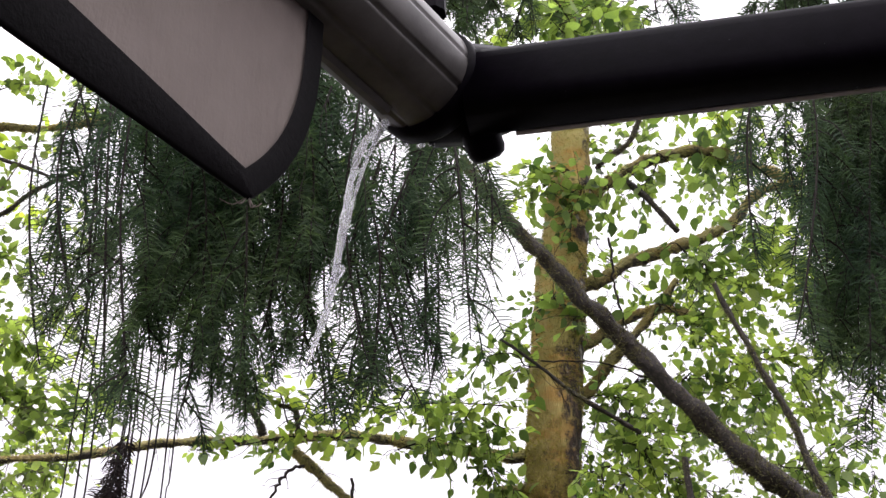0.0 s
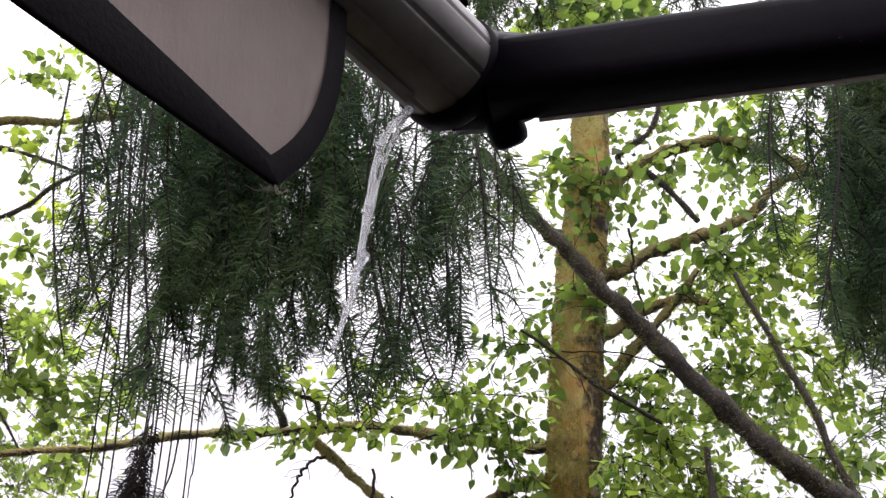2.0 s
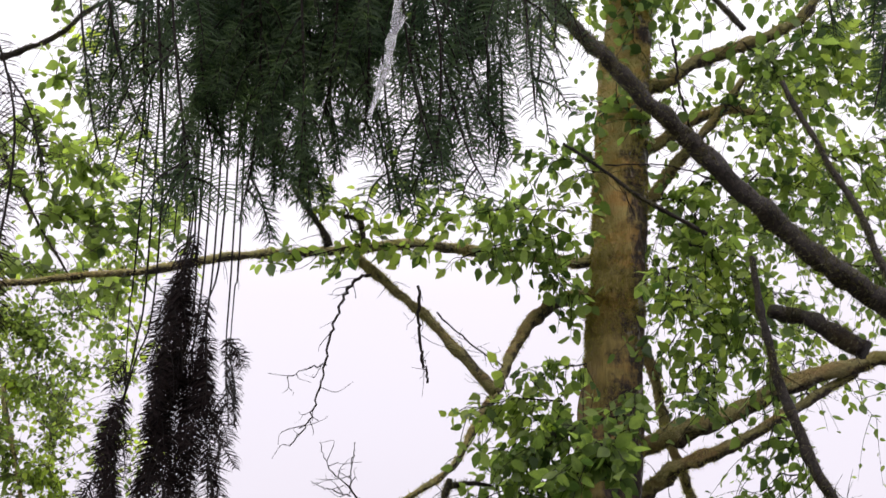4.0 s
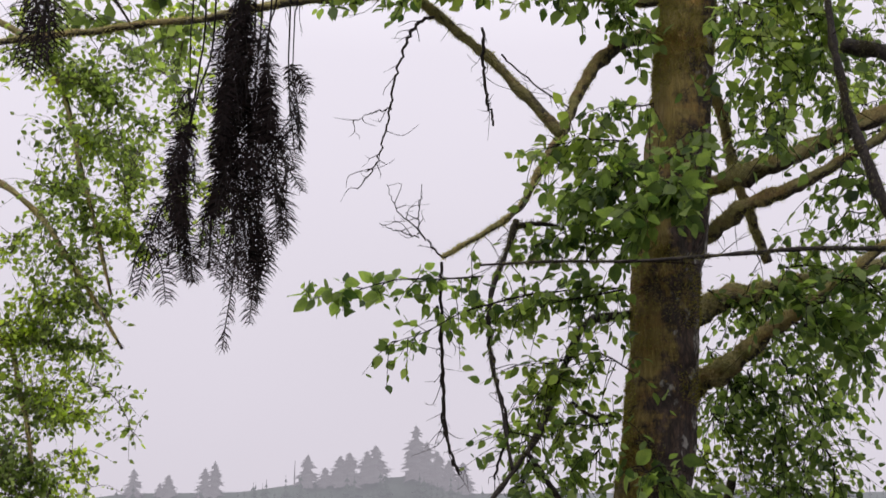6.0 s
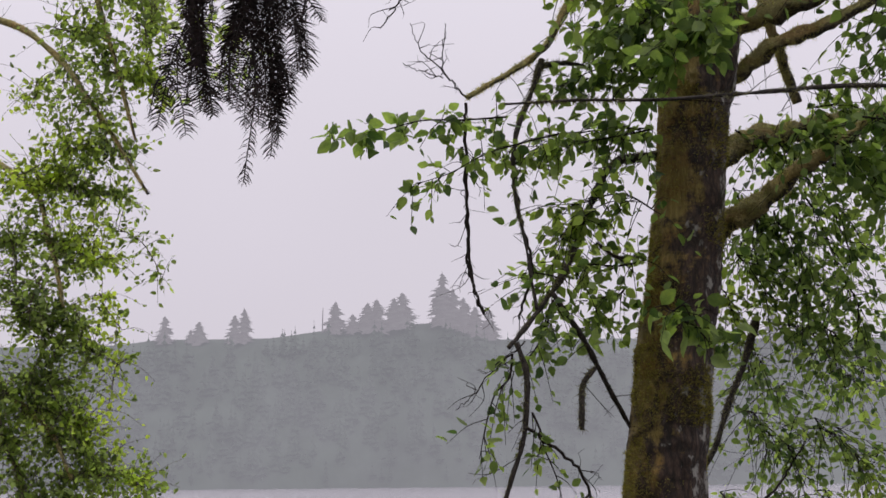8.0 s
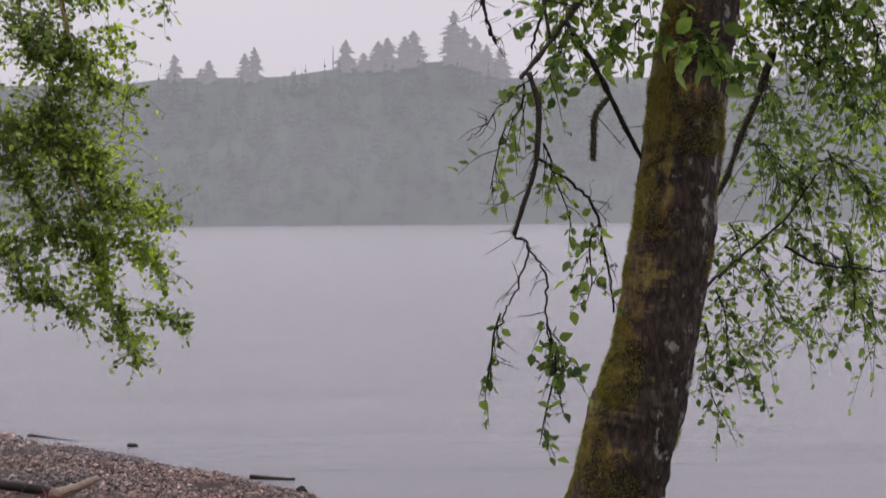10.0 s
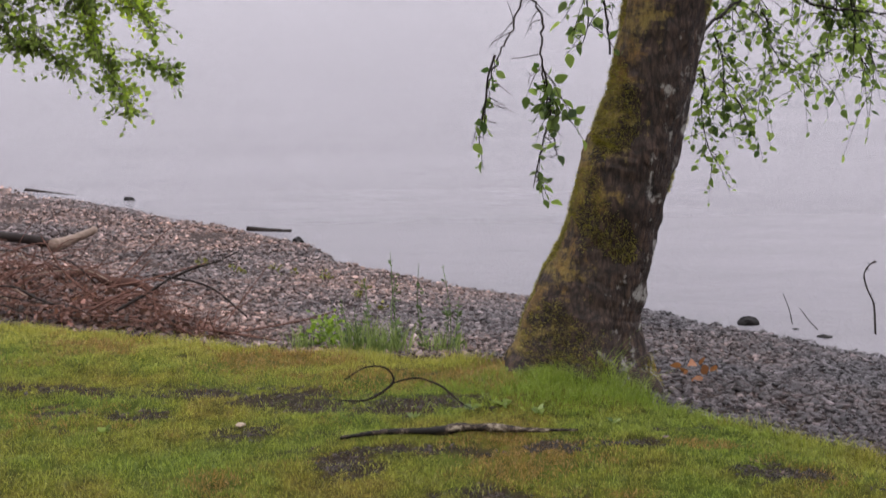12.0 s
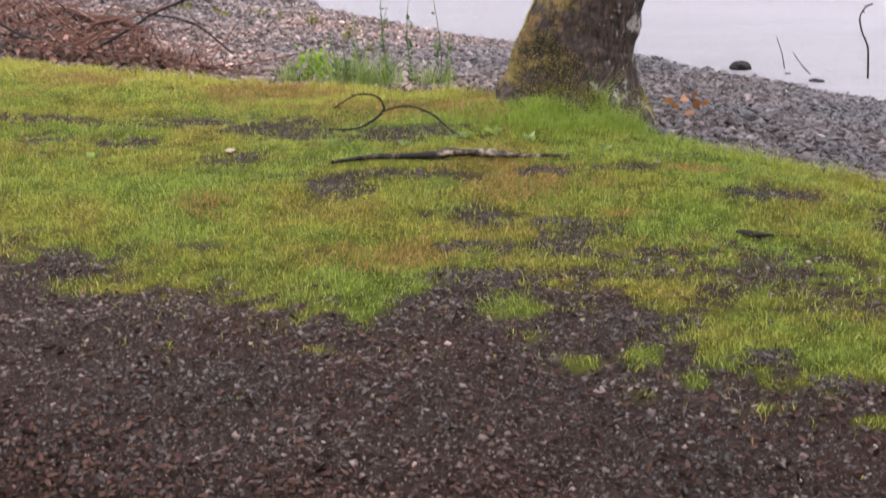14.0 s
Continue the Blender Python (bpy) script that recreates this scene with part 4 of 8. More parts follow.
spray(alder, (0.31, 5.00, 3.08), (-0.37, 5.00, 2.99), 0.10, 16, 9, 0.085, True)
spray(alder, (0.51, 5.00, 3.01), (-0.06, 5.00, 2.81), 0.13, 16, 8, 0.067)
spray(alder, (0.91, 5.20, 3.08), (0.35, 5.20, 2.96), 0.19, 26, 9, 0.070)
spray(alder, (0.92, 5.00, 3.65), (0.53, 5.00, 3.60), 0.14, 18, 9, 0.079)
spray(alder, (1.15, 4.90, 3.56), (0.74, 4.90, 3.37), 0.18, 30, 10, 0.083)
spray(alder, (1.07, 4.70, 3.37), (0.90, 4.70, 3.24), 0.13, 24, 9, 0.101, True)
spray(alder, (0.94, 5.20, 3.30), (0.54, 5.20, 3.25), 0.14, 14, 8, 0.076)
spray(alder, (0.91, 5.30, 2.77), (0.54, 5.30, 2.77), 0.21, 22, 8, 0.071)
spray(alder, (0.86, 5.20, 2.54), (0.43, 5.20, 2.43), 0.18, 20, 8, 0.069)
spray(alder, (1.02, 5.00, 4.54), (0.33, 5.00, 4.50), 0.15, 22, 9, 0.080)
spray(alder, (0.38, 5.00, 4.35), (-0.29, 5.00, 4.25), 0.10, 14, 7, 0.083)
spray(alder, (0.74, 5.10, 4.62), (0.24, 5.10, 4.69), 0.18, 12, 7, 0.076)
spray(alder, (0.09, 5.00, 4.31), (-0.06, 5.00, 4.61), 0.12, 8, 8, 0.097)
spray(alder, (0.54, 5.20, 4.40), (1.00, 5.20, 4.53), 0.15, 14, 8, 0.081)
spray(alder, (0.31, 5.00, 2.15), (0.18, 5.00, 1.76), 0.13, 9, 6, 0.064)
spray(alder, (0.48, 5.10, 2.37), (0.32, 5.10, 2.09), 0.13, 16, 8, 0.062)
spray(alder, (0.67, 5.20, 2.75), (0.49, 5.20, 2.52), 0.16, 18, 8, 0.073)
spray(alder, (0.81, 5.40, 2.46), (0.64, 5.40, 2.27), 0.14, 16, 8, 0.075)
spray(alder, (0.38, 5.00, 1.93), (0.48, 5.00, 1.63), 0.11, 8, 6, 0.060)
spray(alder, (0.60, 5.10, 1.63), (0.55, 5.10, 1.33), 0.10, 9, 7, 0.066)
spray(alder, (0.21, 4.90, 1.30), (0.15, 4.90, 0.99), 0.07, 6, 6, 0.059)
spray(alder, (0.38, 4.90, 1.26), (0.46, 4.90, 1.07), 0.09, 9, 7, 0.063)
spray(alder, (0.41, 4.90, 1.14), (0.35, 4.90, 0.81), 0.08, 8, 6, 0.055)
spray(alder, (0.88, 4.90, 2.32), (1.00, 4.90, 2.25), 0.13, 8, 6, 0.098, True)
spray(alder, (0.92, 4.90, 2.28), (1.04, 4.90, 2.15), 0.11, 8, 6, 0.098, True)
spray(alder, (1.44, 6.10, 2.93), (1.66, 6.10, 2.45), 0.24, 32, 8, 0.065)
spray(alder, (1.76, 6.10, 3.00), (1.95, 6.10, 2.55), 0.25, 32, 8, 0.066)
spray(alder, (1.35, 6.10, 2.56), (1.50, 6.10, 2.22), 0.19, 22, 8, 0.064)
spray(alder, (1.66, 6.10, 2.40), (1.94, 6.10, 2.13), 0.24, 32, 8, 0.065)
spray(alder, (1.42, 6.10, 1.98), (1.65, 6.10, 1.77), 0.21, 27, 8, 0.064)
spray(alder, (1.76, 6.10, 1.95), (1.96, 6.10, 1.67), 0.24, 32, 8, 0.065)
spray(alder, (1.31, 6.10, 1.62), (1.33, 6.10, 1.41), 0.16, 15, 8, 0.064)
spray(alder, (1.59, 6.10, 1.62), (1.79, 6.10, 1.36), 0.21, 25, 8, 0.064)
spray(alder, (1.85, 6.10, 1.51), (1.95, 6.10, 1.15), 0.16, 20, 8, 0.065)
spray(alder, (1.25, 6.10, 1.31), (1.30, 6.10, 1.00), 0.13, 17, 8, 0.064)
spray(alder, (1.20, 6.10, 1.16), (1.26, 6.10, 0.75), 0.12, 15, 8, 0.064)
spray(alder, (1.46, 6.10, 1.41), (1.58, 6.10, 1.15), 0.13, 12, 8, 0.064)
spray(alder, (1.35, 6.10, 1.03), (1.45, 6.10, 0.85), 0.07, 6, 8, 0.064)
spray(alder, (1.46, 5.30, 6.14), (1.20, 5.30, 5.93), 0.21, 14, 8, 0.103)
spray(alder, (1.67, 5.30, 6.05), (1.43, 5.30, 5.70), 0.24, 16, 8, 0.103)
spray(alder, (2.00, 5.30, 6.27), (1.82, 5.30, 6.06), 0.28, 9, 8, 0.106)
spray(alder, (2.47, 5.30, 6.23), (2.33, 5.30, 6.38), 0.29, 14, 8, 0.108)
spray(alder, (2.00, 5.30, 5.71), (2.15, 5.30, 5.47), 0.30, 24, 8, 0.101)
spray(alder, (2.32, 5.30, 5.84), (2.53, 5.30, 5.61), 0.31, 24, 8, 0.104)
spray(alder, (1.90, 5.30, 5.32), (2.10, 5.30, 5.10), 0.29, 20, 8, 0.098)
spray(alder, (1.48, 5.30, 5.22), (1.23, 5.30, 5.21), 0.23, 16, 8, 0.096)
spray(alder, (1.24, 5.30, 4.92), (0.94, 5.30, 4.93), 0.19, 14, 8, 0.093)
spray(alder, (1.48, 5.30, 4.78), (1.74, 5.30, 4.68), 0.24, 18, 8, 0.093)
spray(alder, (1.91, 5.30, 4.93), (2.23, 5.30, 4.83), 0.28, 18, 8, 0.095)
spray(alder, (2.30, 5.30, 5.08), (2.61, 5.30, 4.85), 0.29, 18, 8, 0.098)
spray(alder, (2.71, 5.30, 5.58), (2.91, 5.30, 5.32), 0.31, 16, 8, 0.104)
spray(alder, (1.59, 5.30, 4.55), (1.84, 5.30, 4.36), 0.27, 20, 8, 0.091)
spray(alder, (2.35, 5.30, 4.47), (2.67, 5.30, 4.40), 0.28, 18, 8, 0.094)
spray(alder, (1.06, 5.30, 4.58), (0.74, 5.30, 4.62), 0.16, 16, 8, 0.090)
spray(alder, (0.69, 5.30, 4.50), (0.95, 5.30, 4.46), 0.10, 10, 8, 0.089)
spray(alder, (0.95, 5.30, 4.40), (1.04, 5.30, 4.24), 0.13, 10, 8, 0.089)
spray(alder, (1.43, 5.30, 7.13), (1.50, 5.30, 7.32), 0.23, 16, 8, 0.112)
spray(alder, (1.71, 5.30, 7.34), (1.39, 5.30, 7.58), 0.27, 16, 8, 0.115)
spray(alder, (1.06, 5.30, 7.00), (1.16, 5.30, 7.10), 0.16, 8, 8, 0.110)
spray(alder, (2.55, 5.30, 6.77), (2.26, 5.30, 6.53), 0.23, 10, 8, 0.113)
spray(alder, (1.56, 5.60, 4.81), (1.82, 5.60, 4.63), 0.25, 22, 8, 0.090)
spray(alder, (1.71, 5.60, 4.33), (2.04, 5.60, 4.16), 0.25, 24, 8, 0.088)
spray(alder, (1.53, 5.60, 4.45), (1.76, 5.60, 4.33), 0.22, 20, 8, 0.088)
spray(alder, (1.62, 5.60, 4.94), (2.00, 5.60, 5.00), 0.26, 16, 8, 0.091)
spray(alder, (2.31, 5.60, 5.20), (2.44, 5.60, 4.88), 0.24, 14, 8, 0.096)
spray(alder, (2.20, 5.60, 3.93), (1.89, 5.60, 3.60), 0.25, 12, 8, 0.088)
spray(alder, (2.10, 5.60, 3.54), (1.87, 5.60, 3.38), 0.19, 8, 8, 0.086)
spray(alder, (1.68, 5.60, 3.28), (2.05, 5.60, 3.18), 0.21, 24, 8, 0.083)
spray(alder, (1.34, 5.60, 3.18), (1.63, 5.60, 3.03), 0.20, 22, 8, 0.082)
spray(alder, (1.95, 5.60, 3.18), (2.17, 5.60, 2.92), 0.21, 20, 8, 0.084)
spray(alder, (1.65, 5.60, 4.01), (1.93, 5.60, 4.36), 0.22, 16, 8, 0.086)
spray(alder, (1.42, 5.00, 3.02), (1.64, 5.00, 2.91), 0.16, 20, 8, 0.083)
spray(alder, (1.70, 5.00, 3.07), (1.98, 5.00, 2.93), 0.19, 22, 8, 0.084)
spray(alder, (1.52, 5.00, 2.89), (1.80, 5.00, 2.78), 0.16, 18, 8, 0.083)
spray(alder, (0.98, 5.10, 3.63), (0.69, 5.10, 3.43), 0.17, 18, 8, 0.076)
spray(alder, (0.92, 5.10, 3.33), (0.54, 5.10, 3.24), 0.14, 18, 8, 0.075)
spray(alder, (0.88, 5.10, 3.05), (0.42, 5.10, 2.96), 0.14, 18, 8, 0.073)
spray(alder, (1.05, 5.10, 3.86), (0.82, 5.10, 3.75), 0.14, 12, 8, 0.077)
spray(willow, (-2.91, 8.70, 2.24), (-2.50, 8.70, 2.35), 0.34, 92, 9, 0.059)
spray(willow, (-2.68, 8.70, 2.13), (-2.28, 8.70, 2.05), 0.34, 101, 9, 0.058)
spray(willow, (-2.98, 8.70, 2.13), (-2.61, 8.70, 1.57), 0.39, 114, 9, 0.059)
spray(willow, (-2.50, 8.70, 1.99), (-2.16, 8.70, 1.80), 0.34, 101, 9, 0.058)
spray(willow, (-2.39, 8.70, 1.73), (-1.83, 8.70, 1.65), 0.25, 92, 9, 0.058)
spray(willow, (-2.64, 8.70, 1.57), (-2.24, 8.70, 1.35), 0.34, 101, 9, 0.058)
spray(willow, (-2.31, 8.70, 1.57), (-1.83, 8.70, 1.28), 0.25, 78, 9, 0.057)
spray(willow, (-3.05, 8.70, 1.51), (-2.68, 8.70, 1.14), 0.35, 92, 9, 0.059)
spray(willow, (-2.24, 8.70, 1.28), (-2.02, 8.70, 0.73), 0.19, 78, 9, 0.057)
spray(willow, (-2.68, 8.70, 1.14), (-2.35, 8.70, 0.99), 0.26, 55, 9, 0.058)
spray(willow, (-1.94, 8.70, 1.09), (-1.68, 8.70, 0.93), 0.10, 23, 9, 0.057)
spray(willow, (-2.69, 8.70, 3.67), (-2.35, 8.70, 3.52), 0.39, 101, 9, 0.060)
spray(willow, (-2.54, 8.70, 3.29), (-2.13, 8.70, 3.14), 0.30, 92, 9, 0.059)
spray(willow, (-2.91, 8.70, 3.29), (-2.69, 8.70, 2.84), 0.39, 101, 9, 0.059)
spray(willow, (-2.43, 8.70, 2.84), (-2.17, 8.70, 2.50), 0.26, 78, 9, 0.058)
spray(willow, (-2.39, 8.70, 3.63), (-1.98, 8.70, 3.55), 0.13, 27, 9, 0.059)
spray(willow, (-2.69, 8.70, 2.81), (-2.46, 8.70, 2.50), 0.34, 92, 9, 0.059)
spray(willow, (-2.58, 8.70, 5.75), (-2.07, 8.70, 5.36), 0.38, 64, 9, 0.068)
spray(willow, (-2.28, 8.70, 5.10), (-1.87, 8.70, 4.85), 0.37, 70, 9, 0.066)
spray(willow, (-2.56, 8.70, 4.77), (-2.18, 8.70, 4.44), 0.37, 64, 9, 0.065)
spray(willow, (-2.14, 8.70, 4.44), (-1.78, 8.70, 4.21), 0.24, 48, 9, 0.064)
spray(willow, (-2.47, 8.70, 3.97), (-2.01, 8.70, 3.82), 0.32, 57, 9, 0.064)
spray(willow, (-2.40, 8.70, 5.53), (-1.74, 8.70, 5.14), 0.25, 48, 9, 0.067)
spray(willow, (-1.88, 5.80, 5.32), (-1.48, 5.80, 5.26), 0.30, 8, 8, 0.127)
spray(willow, (-1.74, 5.80, 5.07), (-1.29, 5.80, 4.88), 0.27, 9, 8, 0.124)
spray(willow, (-1.56, 5.80, 4.88), (-1.10, 5.80, 4.64), 0.23, 9, 8, 0.122)
spray(willow, (-1.70, 5.80, 4.63), (-1.37, 5.80, 4.57), 0.23, 7, 8, 0.121)
spray(willow, (-1.43, 5.80, 5.26), (-1.13, 5.80, 5.04), 0.21, 7, 8, 0.125)
spray(willow, (-1.68, 5.80, 6.81), (-1.50, 5.80, 6.87), 0.20, 9, 8, 0.122)
spray(willow, (-1.56, 5.80, 6.10), (-1.43, 5.80, 6.42), 0.19, 8, 8, 0.115)
spray(willow, (-1.50, 5.80, 5.74), (-1.29, 5.80, 5.54), 0.22, 12, 8, 0.112)
spray(willow, (-1.54, 5.80, 5.32), (-1.22, 5.80, 5.08), 0.27, 20, 8, 0.109)
spray(willow, (-1.35, 5.80, 4.88), (-1.00, 5.80, 4.72), 0.23, 18, 8, 0.105)
spray(willow, (-1.19, 5.80, 4.89), (-0.75, 5.80, 4.82), 0.17, 14, 8, 0.104)
spray(willow, (-1.04, 5.80, 4.60), (-1.17, 5.80, 4.42), 0.23, 14, 8, 0.102)
spray(neighbour, (2.18, 7.63, 9.46), (2.23, 7.63, 8.92), 0.33, 10, 7, 0.114)
spray(neighbour, (2.02, 7.27, 7.97), (2.34, 7.27, 7.94), 0.29, 10, 7, 0.101)
spray(neighbour, (1.96, 7.98, 8.39), (1.53, 7.98, 7.84), 0.32, 10, 7, 0.109)
spray(neighbour, (2.00, 7.66, 7.32), (2.14, 7.66, 7.13), 0.29, 10, 7, 0.100)
spray(neighbour, (1.73, 7.85, 6.53), (2.05, 7.85, 6.06), 0.28, 10, 7, 0.097)
spray(neighbour, (1.75, 6.82, 5.48), (1.76, 6.82, 5.10), 0.24, 10, 7, 0.083)
spray(neighbour, (1.53, 6.95, 5.12), (1.50, 6.95, 4.80), 0.24, 10, 7, 0.082)
spray(neighbour, (2.12, 6.99, 8.96), (2.48, 6.99, 8.87), 0.31, 10, 7, 0.106)
spray(neighbour, (2.49, 7.91, 8.71), (2.72, 7.91, 8.63), 0.33, 10, 7, 0.112)
spray(neighbour, (2.52, 7.47, 7.87), (2.25, 7.47, 7.48), 0.30, 10, 7, 0.103)
spray(neighbour, (2.28, 7.74, 7.49), (2.46, 7.74, 7.11), 0.30, 10, 7, 0.102)
spray(neighbour, (1.96, 6.93, 6.05), (1.68, 6.93, 5.98), 0.25, 10, 7, 0.087)
spray(neighbour, (2.36, 7.53, 5.97), (2.41, 7.53, 5.68), 0.27, 10, 7, 0.093)
spray(neighbour, (1.88, 6.77, 5.00), (1.58, 6.77, 4.82), 0.23, 10, 7, 0.080)
spray(neighbour, (2.84, 7.49, 8.92), (2.86, 7.49, 8.40), 0.32, 10, 7, 0.111)
spray(neighbour, (2.99, 7.42, 8.24), (3.05, 7.42, 7.91), 0.31, 10, 7, 0.106)
spray(neighbour, (3.00, 7.55, 7.96), (3.10, 7.55, 7.70), 0.31, 10, 7, 0.105)
spray(neighbour, (2.90, 7.72, 7.15), (3.04, 7.72, 7.09), 0.30, 10, 7, 0.102)
spray(neighbour, (2.93, 7.35, 6.57), (3.04, 7.35, 6.16), 0.28, 10, 7, 0.096)
spray(neighbour, (2.34, 6.98, 5.59), (2.54, 6.98, 5.44), 0.25, 10, 7, 0.086)
spray(neighbour, (2.58, 6.98, 5.23), (2.26, 6.98, 5.10), 0.25, 10, 7, 0.085)
spray(neighbour, (3.61, 7.21, 9.01), (3.58, 7.21, 8.75), 0.33, 10, 7, 0.112)
spray(neighbour, (3.81, 7.99, 8.95), (3.80, 7.99, 8.46), 0.34, 10, 7, 0.117)
spray(neighbour, (3.83, 7.94, 8.23), (4.22, 7.94, 8.13), 0.33, 10, 7, 0.113)
spray(neighbour, (3.50, 7.77, 7.40), (3.73, 7.77, 7.06), 0.31, 10, 7, 0.105)
spray(neighbour, (3.30, 7.69, 6.68), (3.39, 7.69, 6.53), 0.29, 10, 7, 0.100)
spray(neighbour, (2.99, 7.32, 6.11), (2.77, 7.32, 5.72), 0.27, 10, 7, 0.093)
spray(neighbour, (2.77, 7.11, 5.45), (2.81, 7.11, 5.39), 0.26, 10, 7, 0.088)
spray(neighbour, (4.00, 7.28, 9.03), (3.65, 7.28, 8.71), 0.33, 10, 7, 0.114)
spray(neighbour, (4.26, 7.18, 8.44), (3.90, 7.18, 8.11), 0.32, 10, 7, 0.110)
spray(neighbour, (4.00, 7.23, 7.95), (3.86, 7.23, 7.54), 0.31, 10, 7, 0.106)
spray(neighbour, (4.04, 7.22, 7.15), (4.29, 7.22, 6.96), 0.30, 10, 7, 0.102)
spray(neighbour, (3.70, 7.07, 6.34), (3.92, 7.07, 5.93), 0.28, 10, 7, 0.095)
spray(neighbour, (3.79, 7.88, 6.18), (3.99, 7.88, 6.10), 0.30, 10, 7, 0.101)
spray(neighbour, (3.36, 7.03, 5.47), (3.14, 7.03, 5.11), 0.26, 10, 7, 0.089)
spray(neighbour, (4.62, 7.36, 9.24), (4.93, 7.36, 9.02), 0.34, 10, 7, 0.118)
spray(neighbour, (4.94, 7.97, 8.76), (5.19, 7.97, 8.43), 0.35, 10, 7, 0.120)
spray(neighbour, (4.55, 7.62, 8.10), (4.50, 7.62, 7.62), 0.33, 10, 7, 0.112)
spray(neighbour, (4.26, 7.29, 6.86), (4.53, 7.29, 6.44), 0.30, 10, 7, 0.102)
spray(neighbour, (4.70, 7.74, 6.98), (4.42, 7.74, 6.87), 0.31, 10, 7, 0.108)
spray(neighbour, (4.62, 7.70, 6.33), (4.75, 7.70, 6.18), 0.30, 10, 7, 0.104)
spray(neighbour, (3.98, 7.58, 5.57), (4.10, 7.58, 5.15), 0.28, 10, 7, 0.097)
spray(neighbour, (2.17, 6.80, 5.57), (1.94, 6.80, 5.23), 0.24, 6, 7, 0.083)
spray(neighbour, (2.34, 7.39, 5.42), (2.04, 7.39, 5.32), 0.26, 6, 7, 0.088)
spray(neighbour, (2.17, 7.64, 5.11), (2.02, 7.64, 4.76), 0.26, 6, 7, 0.089)
spray(neighbour, (2.80, 7.58, 6.03), (3.11, 7.58, 5.77), 0.27, 6, 7, 0.094)
spray(neighbour, (2.99, 7.79, 5.51), (3.05, 7.79, 5.29), 0.27, 6, 7, 0.094)
spray(neighbour, (2.66, 7.16, 4.75), (2.85, 7.16, 4.63), 0.25, 6, 7, 0.084)
spray(neighbour, (3.57, 7.91, 6.36), (3.88, 7.91, 6.31), 0.29, 6, 7, 0.101)
spray(neighbour, (3.03, 7.39, 5.13), (2.86, 7.39, 4.79), 0.26, 6, 7, 0.089)
spray(neighbour, (2.93, 7.09, 4.68), (3.18, 7.09, 4.33), 0.25, 6, 7, 0.085)
spray(neighbour, (1.74, 7.56, 3.09), (1.51, 7.56, 3.04), 0.23, 11, 7, 0.074)
spray(neighbour, (1.59, 7.00, 2.96), (1.67, 7.00, 2.90), 0.22, 11, 7, 0.068)
spray(neighbour, (1.70, 6.77, 2.29), (1.67, 6.77, 2.13), 0.21, 11, 7, 0.066)
spray(neighbour, (1.70, 7.07, 2.24), (1.72, 7.07, 2.18), 0.22, 11, 7, 0.068)
spray(neighbour, (1.75, 6.84, 1.86), (1.91, 6.84, 1.63), 0.21, 11, 7, 0.066)
spray(neighbour, (1.67, 7.09, 1.47), (1.66, 7.09, 1.38), 0.22, 11, 7, 0.068)
spray(neighbour, (1.81, 7.29, 1.11), (1.75, 7.29, 0.94), 0.22, 11, 7, 0.070)
spray(neighbour, (2.17, 7.49, 3.21), (2.40, 7.49, 3.17), 0.24, 11, 7, 0.074)
spray(neighbour, (1.98, 7.36, 3.00), (2.23, 7.36, 2.77), 0.23, 11, 7, 0.072)
spray(neighbour, (2.40, 7.98, 2.57), (2.63, 7.98, 2.23), 0.25, 11, 7, 0.078)
spray(neighbour, (2.00, 7.51, 2.21), (1.82, 7.51, 1.96), 0.23, 11, 7, 0.073)
spray(neighbour, (2.14, 7.68, 1.95), (2.15, 7.68, 1.88), 0.24, 11, 7, 0.075)
spray(neighbour, (2.09, 7.35, 1.61), (2.23, 7.35, 1.50), 0.23, 11, 7, 0.072)
spray(neighbour, (2.25, 7.66, 1.15), (2.07, 7.66, 0.94), 0.24, 11, 7, 0.075)
spray(neighbour, (2.42, 6.83, 3.19), (2.37, 6.83, 2.95), 0.22, 11, 7, 0.069)
spray(neighbour, (2.43, 7.77, 2.77), (2.34, 7.77, 2.46), 0.24, 11, 7, 0.077)
spray(neighbour, (2.40, 6.99, 2.30), (2.24, 6.99, 2.13), 0.22, 11, 7, 0.069)
spray(neighbour, (2.35, 7.39, 2.24), (2.26, 7.39, 2.15), 0.23, 11, 7, 0.073)
spray(neighbour, (2.69, 7.68, 1.81), (2.49, 7.68, 1.74), 0.24, 11, 7, 0.076)
spray(neighbour, (2.42, 7.47, 1.61), (2.60, 7.47, 1.28), 0.23, 11, 7, 0.074)
spray(neighbour, (2.11, 6.81, 1.25), (2.21, 6.81, 1.00), 0.21, 11, 7, 0.067)
spray(alder, (1.39, 5.90, 2.99), (1.52, 5.90, 2.73), 0.18, 18, 8, 0.079)
spray(alder, (1.57, 5.90, 2.88), (1.72, 5.90, 2.63), 0.21, 20, 8, 0.080)
spray(alder, (1.82, 5.90, 2.93), (1.92, 5.90, 2.68), 0.21, 20, 8, 0.081)
spray(alder, (1.39, 5.90, 2.68), (1.56, 5.90, 2.45), 0.18, 16, 8, 0.078)
spray(alder, (1.66, 5.90, 2.58), (1.81, 5.90, 2.32), 0.21, 20, 8, 0.079)
spray(alder, (1.86, 5.90, 2.52), (1.96, 5.90, 2.27), 0.19, 16, 8, 0.080)
spray(alder, (1.53, 5.90, 3.19), (1.77, 5.90, 2.98), 0.21, 18, 8, 0.080)
spray(willow, (-1.79, 7.11, 8.41), (-1.40, 7.11, 8.06), 0.30, 8, 7, 0.111)
spray(willow, (-1.86, 7.72, 7.93), (-2.12, 7.72, 7.76), 0.30, 8, 7, 0.112)
